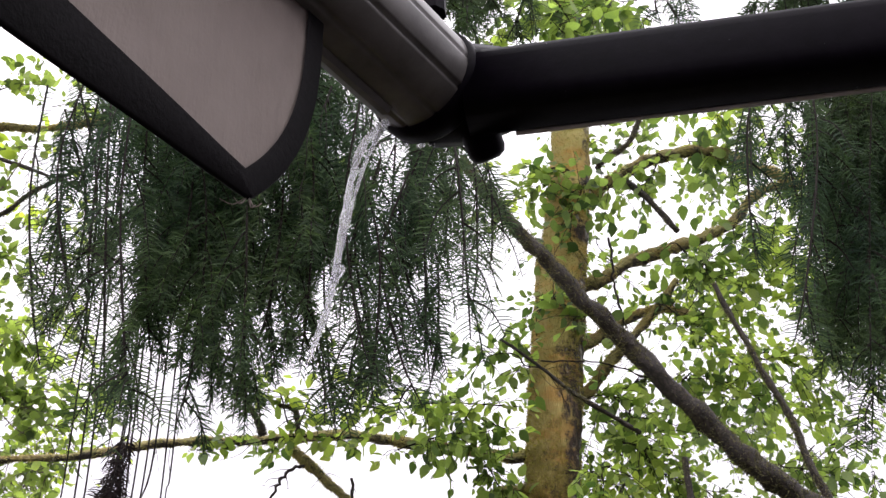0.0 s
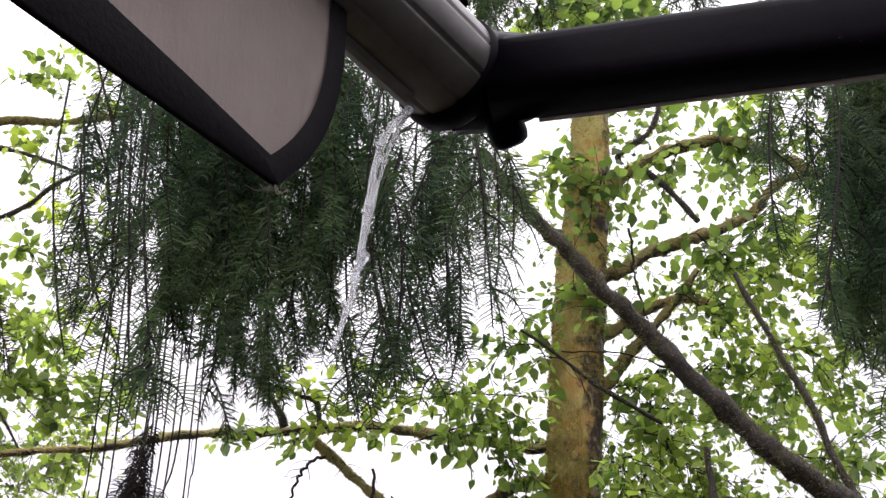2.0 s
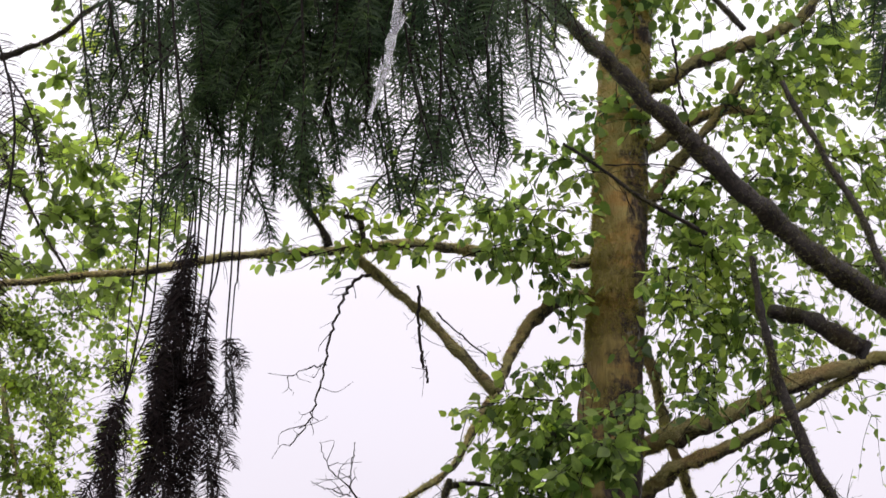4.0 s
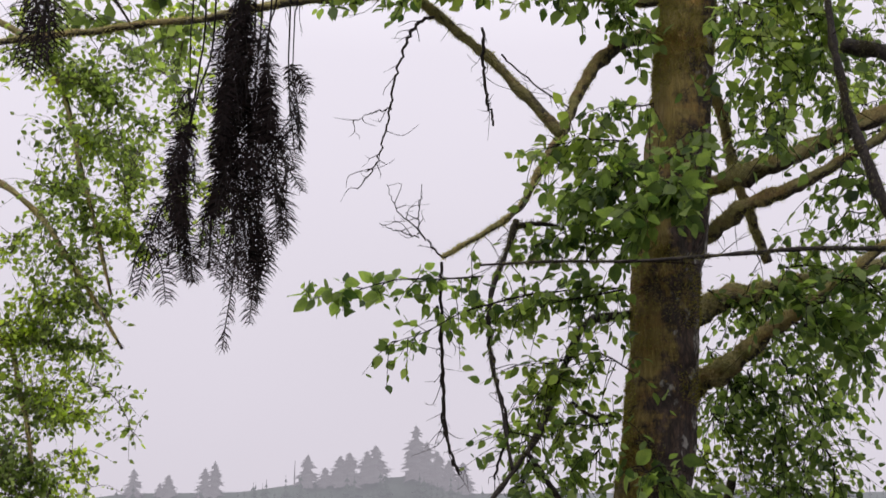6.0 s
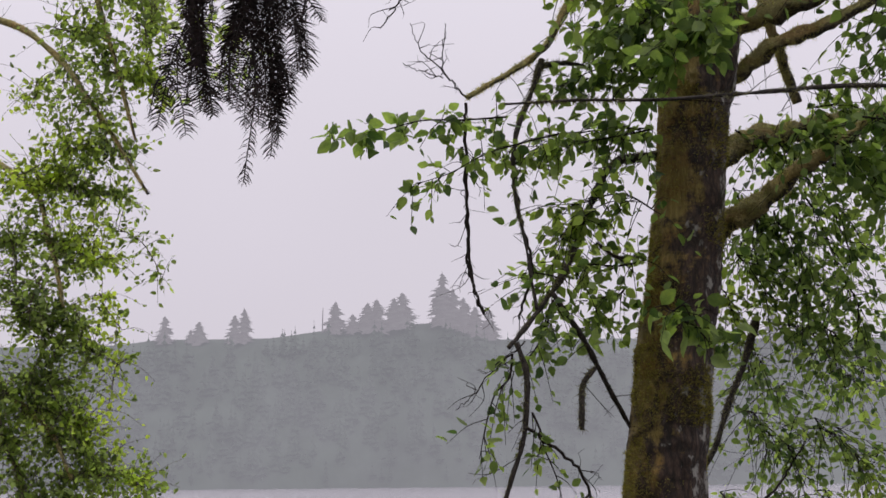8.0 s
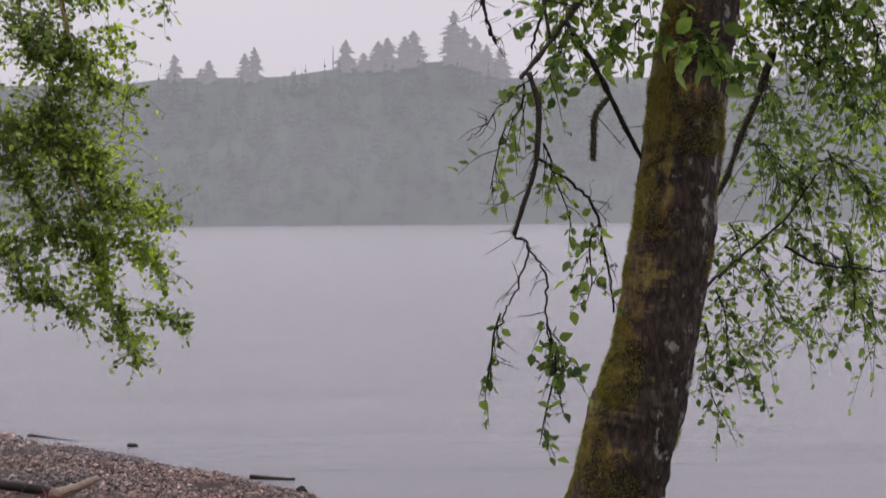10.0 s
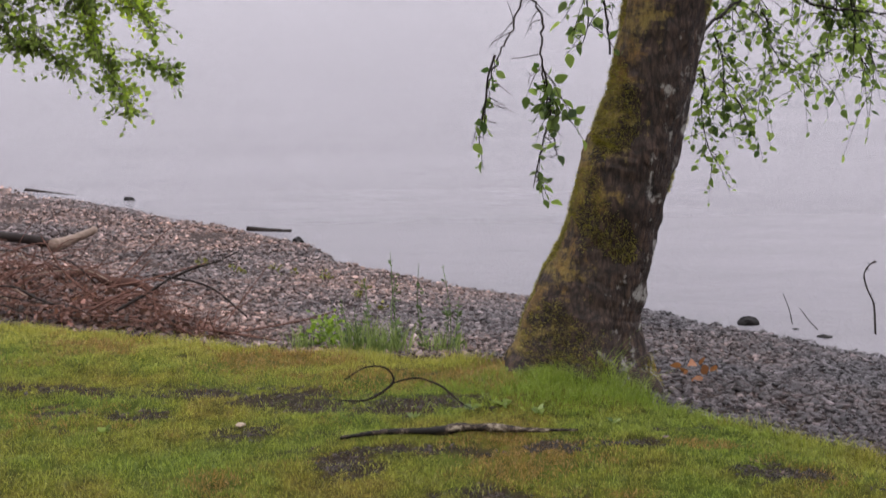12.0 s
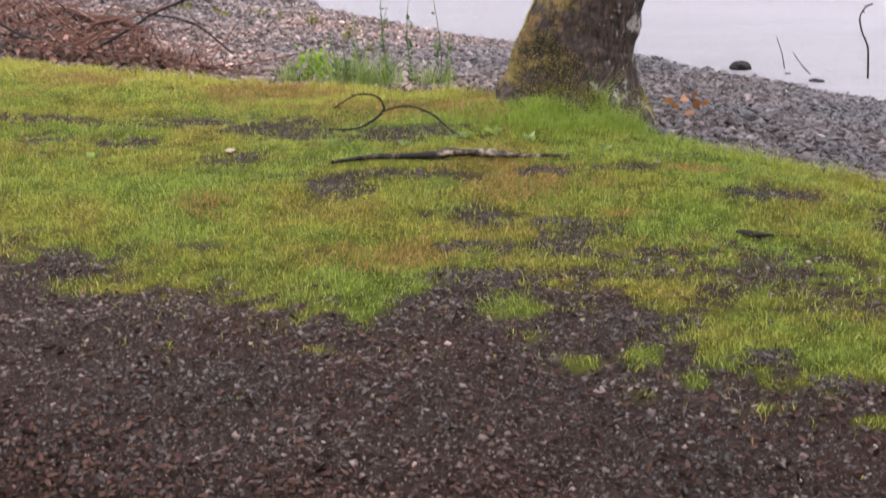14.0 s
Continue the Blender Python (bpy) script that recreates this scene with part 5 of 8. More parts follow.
spray(willow, (-1.53, 6.87, 6.76), (-1.79, 6.87, 6.46), 0.26, 8, 7, 0.097)
spray(willow, (-1.65, 6.86, 6.61), (-1.47, 6.86, 6.54), 0.26, 8, 7, 0.096)
spray(willow, (-1.65, 6.92, 5.85), (-1.72, 6.92, 5.71), 0.25, 8, 7, 0.092)
spray(willow, (-1.64, 7.41, 5.85), (-1.52, 7.41, 5.66), 0.26, 8, 7, 0.097)
spray(willow, (-1.42, 7.09, 5.30), (-1.52, 7.09, 4.97), 0.24, 8, 7, 0.090)
spray(willow, (-1.57, 7.70, 5.18), (-1.31, 7.70, 4.89), 0.26, 8, 7, 0.096)
spray(willow, (-1.85, 7.62, 8.78), (-1.88, 7.62, 8.54), 0.32, 8, 7, 0.117)
spray(willow, (-1.83, 7.78, 8.36), (-1.52, 7.78, 8.28), 0.31, 8, 7, 0.116)
spray(willow, (-1.32, 6.87, 6.74), (-1.15, 6.87, 6.44), 0.26, 8, 7, 0.096)
spray(willow, (-1.23, 7.04, 6.71), (-1.49, 7.04, 6.52), 0.26, 8, 7, 0.097)
spray(willow, (-1.46, 7.30, 6.30), (-1.40, 7.30, 5.97), 0.26, 8, 7, 0.098)
spray(willow, (-1.25, 6.58, 5.32), (-1.46, 6.58, 5.10), 0.23, 8, 7, 0.085)
spray(willow, (-1.13, 6.82, 5.31), (-0.88, 6.82, 4.98), 0.24, 8, 7, 0.087)
spray(willow, (-1.17, 6.85, 4.78), (-1.08, 6.85, 4.53), 0.23, 8, 7, 0.085)
spray(willow, (-2.50, 8.75, 7.15), (-2.61, 8.75, 6.63), 0.32, 10, 7, 0.090)
spray(willow, (-2.61, 8.58, 6.34), (-2.74, 8.58, 5.96), 0.30, 10, 7, 0.086)
spray(willow, (-2.82, 9.54, 6.36), (-2.68, 9.54, 6.05), 0.33, 10, 7, 0.094)
spray(willow, (-2.66, 8.82, 5.85), (-2.84, 8.82, 5.74), 0.30, 10, 7, 0.086)
spray(willow, (-2.25, 9.07, 7.21), (-1.98, 9.07, 7.06), 0.32, 10, 7, 0.093)
spray(willow, (-2.28, 9.52, 7.01), (-2.11, 9.52, 6.60), 0.33, 10, 7, 0.095)
spray(willow, (-2.29, 8.68, 5.96), (-2.47, 8.68, 5.89), 0.30, 10, 7, 0.085)
spray(willow, (-2.10, 8.88, 5.90), (-1.95, 8.88, 5.58), 0.30, 10, 7, 0.086)
spray(willow, (-1.79, 9.22, 7.43), (-1.53, 9.22, 7.13), 0.33, 10, 7, 0.094)
spray(willow, (-1.76, 8.98, 6.67), (-1.53, 8.98, 6.57), 0.31, 10, 7, 0.089)
spray(willow, (-1.72, 9.01, 6.37), (-1.43, 9.01, 6.00), 0.31, 10, 7, 0.088)
spray(willow, (-1.76, 9.13, 5.94), (-1.87, 9.13, 5.59), 0.31, 10, 7, 0.087)
spray(willow, (-2.60, 8.43, 4.25), (-2.62, 8.43, 4.11), 0.27, 20, 7, 0.063)
spray(willow, (-2.60, 8.61, 3.78), (-2.89, 8.61, 3.51), 0.28, 20, 7, 0.063)
spray(willow, (-2.50, 9.00, 3.76), (-2.74, 9.00, 3.36), 0.29, 20, 7, 0.065)
spray(willow, (-2.54, 9.05, 3.25), (-2.41, 9.05, 3.11), 0.29, 20, 7, 0.065)
spray(willow, (-2.45, 8.14, 2.87), (-2.49, 8.14, 2.71), 0.26, 20, 7, 0.059)
spray(willow, (-2.60, 8.69, 2.46), (-2.46, 8.69, 2.24), 0.27, 20, 7, 0.062)
spray(willow, (-2.32, 8.61, 4.30), (-2.14, 8.61, 3.92), 0.28, 20, 7, 0.064)
spray(willow, (-2.24, 9.10, 4.20), (-2.41, 9.10, 3.96), 0.29, 20, 7, 0.066)
spray(willow, (-2.16, 9.04, 3.71), (-2.41, 9.04, 3.35), 0.28, 20, 7, 0.065)
spray(willow, (-2.17, 8.98, 3.40), (-1.84, 8.98, 3.06), 0.28, 20, 7, 0.064)
spray(willow, (-2.05, 8.13, 2.85), (-1.90, 8.13, 2.62), 0.25, 20, 7, 0.058)
spray(willow, (-1.86, 8.11, 2.44), (-1.98, 8.11, 2.13), 0.25, 20, 7, 0.057)
spray(willow, (-2.50, 8.69, 5.98), (-2.61, 8.69, 5.60), 0.30, 17, 7, 0.068)
spray(willow, (-2.40, 8.78, 5.46), (-2.12, 8.78, 5.03), 0.29, 17, 7, 0.067)
spray(willow, (-2.29, 8.13, 4.94), (-2.29, 8.13, 4.78), 0.27, 17, 7, 0.062)
spray(willow, (-2.63, 9.14, 4.79), (-2.56, 9.14, 4.39), 0.30, 17, 7, 0.068)
spray(willow, (-2.55, 9.25, 4.74), (-2.72, 9.25, 4.36), 0.30, 17, 7, 0.069)
spray(willow, (-2.10, 8.89, 6.03), (-2.37, 8.89, 5.57), 0.30, 17, 7, 0.069)
spray(willow, (-2.33, 9.12, 5.84), (-2.58, 9.12, 5.69), 0.31, 17, 7, 0.070)
spray(willow, (-2.00, 8.27, 5.00), (-1.70, 8.27, 4.60), 0.27, 17, 7, 0.062)
spray(willow, (-1.91, 8.15, 4.64), (-1.72, 8.15, 4.35), 0.27, 17, 7, 0.061)
spray(willow, (-2.27, 8.93, 4.37), (-2.52, 8.93, 4.10), 0.29, 17, 7, 0.066)
spray(willow, (-1.70, 8.56, 5.92), (-1.60, 8.56, 5.78), 0.29, 17, 7, 0.066)
spray(willow, (-1.74, 8.72, 5.62), (-1.52, 8.72, 5.20), 0.29, 17, 7, 0.067)
spray(willow, (-1.79, 8.38, 4.90), (-1.84, 8.38, 4.47), 0.27, 17, 7, 0.063)
spray(willow, (-1.77, 8.53, 4.73), (-1.88, 8.53, 4.62), 0.28, 17, 7, 0.063)
spray(willow, (-1.86, 8.54, 4.47), (-2.14, 8.54, 4.19), 0.27, 17, 7, 0.063)
spray(willow, (-1.29, 8.12, 5.70), (-1.46, 8.12, 5.46), 0.27, 17, 7, 0.063)
spray(willow, (-1.54, 8.49, 5.55), (-1.83, 8.49, 5.48), 0.28, 17, 7, 0.065)
spray(willow, (-1.57, 8.28, 5.04), (-1.34, 8.28, 4.93), 0.27, 17, 7, 0.062)
spray(willow, (-1.61, 9.27, 5.00), (-1.36, 9.27, 4.74), 0.30, 17, 7, 0.068)
spray(willow, (-1.56, 8.46, 4.53), (-1.30, 8.46, 4.26), 0.27, 17, 7, 0.062)
spray(alder, (1.38, 4.72, 4.14), (1.33, 4.72, 3.99), 0.17, 8, 7, 0.080)
spray(alder, (1.50, 5.53, 4.14), (1.61, 5.53, 3.97), 0.19, 8, 7, 0.091)
spray(alder, (1.26, 5.04, 3.74), (1.18, 5.04, 3.57), 0.17, 8, 7, 0.081)
spray(alder, (1.57, 5.12, 4.29), (1.36, 5.12, 4.01), 0.18, 8, 7, 0.087)
spray(alder, (1.77, 5.35, 3.95), (1.55, 5.35, 3.90), 0.18, 8, 7, 0.088)
spray(alder, (1.54, 4.91, 3.62), (1.43, 4.91, 3.58), 0.17, 8, 7, 0.080)
spray(alder, (1.97, 5.38, 4.39), (1.83, 5.38, 4.18), 0.19, 8, 7, 0.092)
spray(alder, (1.86, 5.06, 3.90), (1.82, 5.06, 3.72), 0.17, 8, 7, 0.085)
spray(alder, (1.98, 5.50, 3.68), (2.11, 5.50, 3.51), 0.19, 8, 7, 0.090)
spray(alder, (1.06, 4.43, 6.48), (1.17, 4.43, 6.34), 0.20, 7, 7, 0.130)
spray(alder, (1.12, 4.68, 6.48), (1.22, 4.68, 6.16), 0.20, 7, 7, 0.134)
spray(alder, (1.22, 4.53, 6.62), (1.38, 4.53, 6.33), 0.20, 7, 7, 0.134)
spray(alder, (1.16, 4.41, 6.37), (1.25, 4.41, 6.21), 0.20, 7, 7, 0.129)
spray(alder, (1.69, 4.91, 7.18), (1.66, 4.91, 6.94), 0.23, 7, 7, 0.149)
spray(alder, (1.45, 4.29, 6.18), (1.48, 4.29, 5.88), 0.19, 7, 7, 0.126)
spray(alder, (1.60, 4.29, 6.42), (1.36, 4.29, 6.34), 0.20, 7, 7, 0.130)
spray(alder, (1.73, 4.75, 6.79), (1.48, 4.75, 6.60), 0.22, 7, 7, 0.141)
spray(neighbour, (2.62, 6.49, 7.42), (2.70, 6.49, 7.13), 0.27, 10, 7, 0.105)
spray(neighbour, (3.06, 7.11, 7.13), (2.77, 7.11, 6.63), 0.28, 10, 7, 0.109)
spray(neighbour, (2.69, 6.91, 6.49), (2.51, 6.91, 6.37), 0.27, 10, 7, 0.102)
spray(neighbour, (2.49, 6.62, 5.71), (2.35, 6.62, 5.29), 0.24, 10, 7, 0.094)
spray(neighbour, (2.48, 6.67, 5.44), (2.75, 6.67, 5.34), 0.24, 10, 7, 0.093)
spray(neighbour, (2.49, 6.70, 4.98), (2.56, 6.70, 4.71), 0.24, 10, 7, 0.091)
spray(neighbour, (3.10, 6.27, 7.00), (3.19, 6.27, 6.66), 0.26, 10, 7, 0.101)
spray(neighbour, (3.33, 6.95, 6.99), (3.33, 6.95, 6.72), 0.28, 10, 7, 0.108)
spray(neighbour, (3.28, 7.29, 6.90), (3.02, 7.29, 6.43), 0.29, 10, 7, 0.110)
spray(neighbour, (3.04, 6.22, 5.75), (3.29, 6.22, 5.69), 0.24, 10, 7, 0.093)
spray(neighbour, (3.10, 7.29, 5.78), (3.02, 7.29, 5.65), 0.27, 10, 7, 0.103)
spray(neighbour, (3.06, 7.40, 5.14), (2.84, 7.40, 4.89), 0.26, 10, 7, 0.101)
spray(neighbour, (3.81, 6.91, 7.97), (3.77, 6.91, 7.75), 0.30, 10, 7, 0.116)
spray(neighbour, (4.07, 7.32, 7.39), (4.32, 7.32, 6.93), 0.30, 10, 7, 0.117)
spray(neighbour, (3.50, 6.26, 6.41), (3.22, 6.26, 5.99), 0.26, 10, 7, 0.099)
spray(neighbour, (3.11, 6.11, 5.57), (2.85, 6.11, 5.16), 0.24, 10, 7, 0.091)
spray(neighbour, (3.24, 6.31, 5.08), (2.93, 6.31, 4.94), 0.24, 10, 7, 0.091)
spray(neighbour, (3.32, 7.05, 5.00), (3.46, 7.05, 4.81), 0.26, 10, 7, 0.098)
spray(neighbour, (4.28, 6.94, 7.59), (4.26, 6.94, 7.35), 0.30, 10, 7, 0.116)
spray(neighbour, (4.46, 6.88, 7.17), (4.49, 6.88, 6.71), 0.30, 10, 7, 0.114)
spray(neighbour, (4.40, 6.86, 6.62), (4.55, 6.86, 6.33), 0.29, 10, 7, 0.110)
spray(neighbour, (3.90, 6.75, 5.87), (3.86, 6.75, 5.63), 0.27, 10, 7, 0.103)
spray(neighbour, (3.81, 6.31, 5.30), (3.95, 6.31, 5.10), 0.25, 10, 7, 0.095)
spray(neighbour, (4.17, 7.36, 5.25), (4.50, 7.36, 5.22), 0.28, 10, 7, 0.106)

spray(alder, (0.14, 4.60, 5.55), (0.08, 4.60, 5.10), 0.12, 9, 8, 0.10)
spray(alder, (0.22, 4.70, 5.62), (0.13, 4.70, 5.25), 0.12, 9, 8, 0.10)

# ---- the spruce over the awning ----
spruce = thing("spruce_tree", "dark spruce with drooping needle sprays in rain", "tree", (-2.1, 2.3, 0.0))
child("trunk", *tube(smooth_line([(-2.1, 2.3, -0.2, 0.24), (-2.1, 2.3, 0.2, 0.19), (-2.1, 2.3, 3.0, 0.15), (-2.1, 2.3, 6.5, 0.08)], 6), 14, 0.1), DARK_LIMB, spruce, "", True)


def needles(stem, spacing, length, lo=0.0, full=False, thick=0.0008):
    """Needles combed to both sides of a stem given as rows of x, y, z, or all round it where full: thin blades leaning forward."""
    seg = np.linalg.norm(np.diff(stem, axis=0), axis=1)
    total = seg.sum()
    n = max(4, int(total * (1 - lo) / spacing))
    s = np.linspace(lo, 1, n) * total
    cum = np.concatenate([[0], np.cumsum(seg)])
    p = np.stack([np.interp(s, cum, stem[:, k]) for k in range(3)], 1)
    ahead = unit(np.stack([np.interp(np.minimum(s + 0.01, total), cum, stem[:, k]) for k in range(3)], 1) - np.stack([np.interp(np.maximum(s - 0.01, 0), cum, stem[:, k]) for k in range(3)], 1))
    broad = unit(rng.normal(size=3) * (0.8, 0.8, 0.3) + (0, 0.8, 0))
    across = unit(np.cross(ahead, broad)) * np.where(np.arange(n) % 2, 1.0, -1.0)[:, None]
    if full:
        across = unit(np.cross(ahead, rng.normal(size=(n, 3))))
    way = unit(across + broad * rng.normal(size=(n, 1)) * 0.3 + ahead * rng.uniform(0.3, 0.7, (n, 1)))
    side = unit(np.cross(way, broad + rng.normal(size=(n, 3)) * 0.4)) * thick
    grown = np.minimum(1.0, 0.45 + (total - s) / 0.04)[:, None]
    tip = p + way * length * rng.uniform(0.75, 1.1, (n, 1)) * grown + (ahead * 0.18 * length)
    mid = p + way * length * 0.55 * grown
    v = np.stack([p - side, p + side, mid + side, tip, mid - side], 1)
    k = 5 * np.arange(n)[:, None]
    return v.reshape(-1, 3), np.stack([k + (0, 1, 2), k + (0, 2, 4), k + (4, 2, 3)], 1).reshape(-1, 3)


def hanging_branch(top, tip, width, branchlets, bare=0.0, dead=False, spacing=0.0031, needle=0.033):
    """A drooping branch: a hanging stem, long side shoots that trail down beside it, needles combed along them."""
    full = width > 0.064
    if full:
        spacing, needle = 0.0014, 0.027
    a, b = np.array(top), np.array(tip)
    bow = rng.normal(size=3) * (0.03, 0.03, 0)
    stem = smooth_line([(*a, 0.0020), (*(a * 0.6 + b * 0.4 + bow), 0.0018), (*(a * 0.2 + b * 0.8 + bow * 0.6), 0.002), (*b, 0.0010)], 6)
    wood, green = [tube(stem, 4)], [needles(stem[:, :3], spacing, needle, bare, full)]
    for i in range(max(3, int(branchlets * (0.3 if dead else 0.66 if full else 0.45)))):
        u = bare + (1 - bare) * rng.uniform(0, 0.86)
        p = np.array([np.interp(u, np.linspace(0, 1, len(stem)), stem[:, k]) for k in range(3)])
        ang = rng.uniform(0, 2 * math.pi)
        reach = width * rng.uniform(0.5, 1.15) * (1.1 - 0.5 * u) * (1.7 if dead else 1.0 if full else 1.4)
        fall = min(rng.uniform(0.05, 0.13) + 0.6 * reach, p[2] - b[2] + 0.015)
        out = np.array((math.cos(ang), math.sin(ang), 0.0))
        m, end = p + out * reach * 0.62 + (0, 0, -0.38 * fall), p + out * reach + (0, 0, -fall)
        shoot = smooth_line([(*p, 0.002), (*m, 0.0015), (*end, 0.0008)], 4)
        wood.append(tube(shoot, 3))
        green.append(needles(shoot[:, :3], spacing, needle, 0.08, full, 0.0008 if full else 0.001))
    part = child("hanging_branch", *joined(wood), TWIG, spruce)
    child("needles", *joined(green), DEAD_NEEDLE if dead else NEEDLE, part, "dark brown dying needles" if dead else "")


def bough(pts):
    child("bough", *tube(smooth_line(pts, 6), 9, 0.2, 20), DARK_LIMB, spruce, "", True)


bough([(-2.1, 2.3, 3.6, 0.06), (-1.2, 1.8, 3.8, 0.045), (-0.3, 1.65, 3.5, 0.03), (0.2, 1.6, 3.42, 0.014), (0.4, 1.6, 3.4, 0.006)])
bough([(-2.1, 2.3, 3.6, 0.06), (-0.8, 1.9, 3.95, 0.045), (0.4, 1.75, 3.9, 0.035), (1.0, 1.7, 3.9, 0.022), (1.4, 1.65, 3.8, 0.01)])
hanging_branch((-0.45, 1.70, 3.36), (-0.37, 1.67, 2.78), 0.038, 8)
hanging_branch((-0.41, 1.70, 3.41), (-0.32, 1.67, 2.75), 0.044, 9)
hanging_branch((-0.37, 1.63, 3.35), (-0.30, 1.60, 2.79), 0.044, 9)
hanging_branch((-0.32, 1.57, 3.30), (-0.25, 1.54, 2.67), 0.049, 11)
hanging_branch((-0.27, 1.51, 3.25), (-0.20, 1.48, 2.60), 0.061, 27)
hanging_branch((-0.36, 2.00, 3.71), (-0.30, 1.97, 2.88), 0.073, 22)
hanging_branch((-0.26, 1.66, 3.42), (-0.20, 1.63, 2.77), 0.068, 29)
hanging_branch((-0.31, 1.96, 3.72), (-0.23, 1.93, 3.22), 0.082, 24)
hanging_branch((-0.22, 1.60, 3.36), (-0.15, 1.57, 2.63), 0.068, 29)
hanging_branch((-0.24, 1.82, 3.59), (-0.21, 1.79, 2.90), 0.082, 24)
hanging_branch((-0.20, 1.72, 3.48), (-0.14, 1.69, 2.81), 0.075, 32)
hanging_branch((-0.16, 1.72, 3.48), (-0.11, 1.69, 2.75), 0.075, 32)
hanging_branch((-0.16, 1.86, 3.64), (-0.16, 1.83, 2.98), 0.09, 26)
hanging_branch((-0.12, 1.55, 3.33), (-0.06, 1.52, 2.63), 0.068, 32)
hanging_branch((-0.13, 1.93, 3.70), (-0.09, 1.90, 2.88), 0.082, 26)
hanging_branch((-0.10, 1.61, 3.39), (-0.05, 1.58, 2.76), 0.068, 32)
hanging_branch((-0.02, 1.59, 3.38), (0.02, 1.56, 2.74), 0.068, 29)
hanging_branch((0.05, 1.64, 3.36), (0.08, 1.61, 2.66), 0.041, 20)
hanging_branch((0.07, 1.87, 3.59), (0.10, 1.84, 2.98), 0.049, 17)
hanging_branch((0.10, 1.55, 3.29), (0.12, 1.52, 2.72), 0.041, 20)
hanging_branch((0.09, 1.84, 3.58), (0.15, 1.81, 3.08), 0.049, 17)
hanging_branch((0.13, 1.70, 3.38), (0.15, 1.67, 2.76), 0.041, 18)
hanging_branch((0.14, 1.93, 3.61), (0.19, 1.90, 3.01), 0.049, 15)
hanging_branch((0.17, 1.65, 3.34), (0.19, 1.62, 2.79), 0.041, 18)
hanging_branch((0.25, 1.96, 3.65), (0.23, 1.93, 3.32), 0.073, 20)
hanging_branch((0.26, 1.85, 3.55), (0.31, 1.82, 3.15), 0.073, 22)
hanging_branch((0.24, 1.50, 3.20), (0.26, 1.47, 2.75), 0.054, 23)
hanging_branch((0.30, 1.60, 3.27), (0.31, 1.57, 2.94), 0.041, 16)
hanging_branch((-0.22, 1.66, 3.47), (-0.18, 1.63, 2.85), 0.082, 29)
hanging_branch((-0.07, 1.79, 3.64), (-0.14, 1.76, 3.19), 0.098, 24)
hanging_branch((-0.30, 1.60, 3.38), (-0.30, 1.57, 2.85), 0.054, 10)
hanging_branch((0.22, 1.71, 3.44), (0.17, 1.68, 3.00), 0.068, 23)
hanging_branch((0.80, 1.53, 3.47), (0.74, 1.50, 3.09), 0.041, 19)
hanging_branch((0.94, 1.76, 3.67), (0.82, 1.73, 3.32), 0.027, 12)
hanging_branch((0.99, 1.58, 3.54), (0.87, 1.55, 2.98), 0.054, 28)
hanging_branch((1.05, 1.72, 3.71), (0.93, 1.69, 3.14), 0.065, 27)
hanging_branch((1.14, 1.78, 3.74), (0.97, 1.75, 2.96), 0.061, 35)
hanging_branch((1.10, 1.64, 3.61), (0.96, 1.61, 2.92), 0.068, 38)
hanging_branch((1.24, 1.81, 3.81), (1.10, 1.78, 3.13), 0.082, 36)
hanging_branch((1.11, 1.62, 3.59), (0.96, 1.59, 2.80), 0.068, 38)
hanging_branch((1.23, 1.72, 3.70), (0.95, 1.69, 2.72), 0.054, 35)
hanging_branch((1.25, 1.71, 3.69), (1.03, 1.68, 2.71), 0.061, 35)
hanging_branch((0.89, 1.50, 3.45), (0.75, 1.47, 2.78), 0.014, 4)
hanging_branch((0.86, 1.51, 3.46), (0.72, 1.48, 2.92), 0.01, 4)
hanging_branch((0.63, 1.54, 3.64), (0.62, 1.51, 3.46), 0.034, 12)
hanging_branch((0.71, 1.56, 3.67), (0.67, 1.53, 3.50), 0.034, 12)
hanging_branch((-0.57, 1.60, 3.09), (-0.48, 1.57, 2.44), 0.034, 12, 0.3, True)
hanging_branch((-0.55, 1.60, 3.09), (-0.48, 1.57, 2.49), 0.034, 12, 0.3, True)
hanging_branch((-0.59, 1.60, 3.09), (-0.50, 1.57, 2.43), 0.041, 14, 0.2, True)
hanging_branch((0.01, 1.82, 3.65), (0.03, 1.79, 3.11), 0.088, 28)
hanging_branch((-0.33, 2.13, 3.91), (-0.26, 2.10, 3.24), 0.088, 28)
hanging_branch((-0.33, 2.04, 3.82), (-0.26, 2.01, 3.17), 0.088, 28)
hanging_branch((0.14, 2.05, 3.88), (0.15, 2.02, 3.29), 0.088, 28)
hanging_branch((-0.15, 1.88, 3.69), (-0.12, 1.85, 3.07), 0.088, 28)
hanging_branch((0.29, 1.98, 3.83), (0.30, 1.95, 3.17), 0.088, 28)
hanging_branch((-0.21, 1.90, 3.70), (-0.13, 1.87, 3.24), 0.088, 28)
hanging_branch((0.19, 1.83, 3.68), (0.21, 1.80, 3.12), 0.088, 28)
hanging_branch((-0.22, 2.02, 3.82), (-0.16, 1.99, 3.12), 0.088, 28)
hanging_branch((-0.09, 1.95, 3.76), (-0.09, 1.92, 3.26), 0.088, 28)
hanging_branch((-0.26, 1.89, 3.68), (-0.17, 1.86, 3.24), 0.088, 28)
hanging_branch((-0.02, 2.16, 3.97), (-0.03, 2.13, 3.24), 0.088, 28)
hanging_branch((-0.13, 1.84, 3.65), (-0.12, 1.81, 3.03), 0.088, 28)
hanging_branch((0.02, 2.13, 3.95), (0.01, 2.10, 3.40), 0.088, 28)
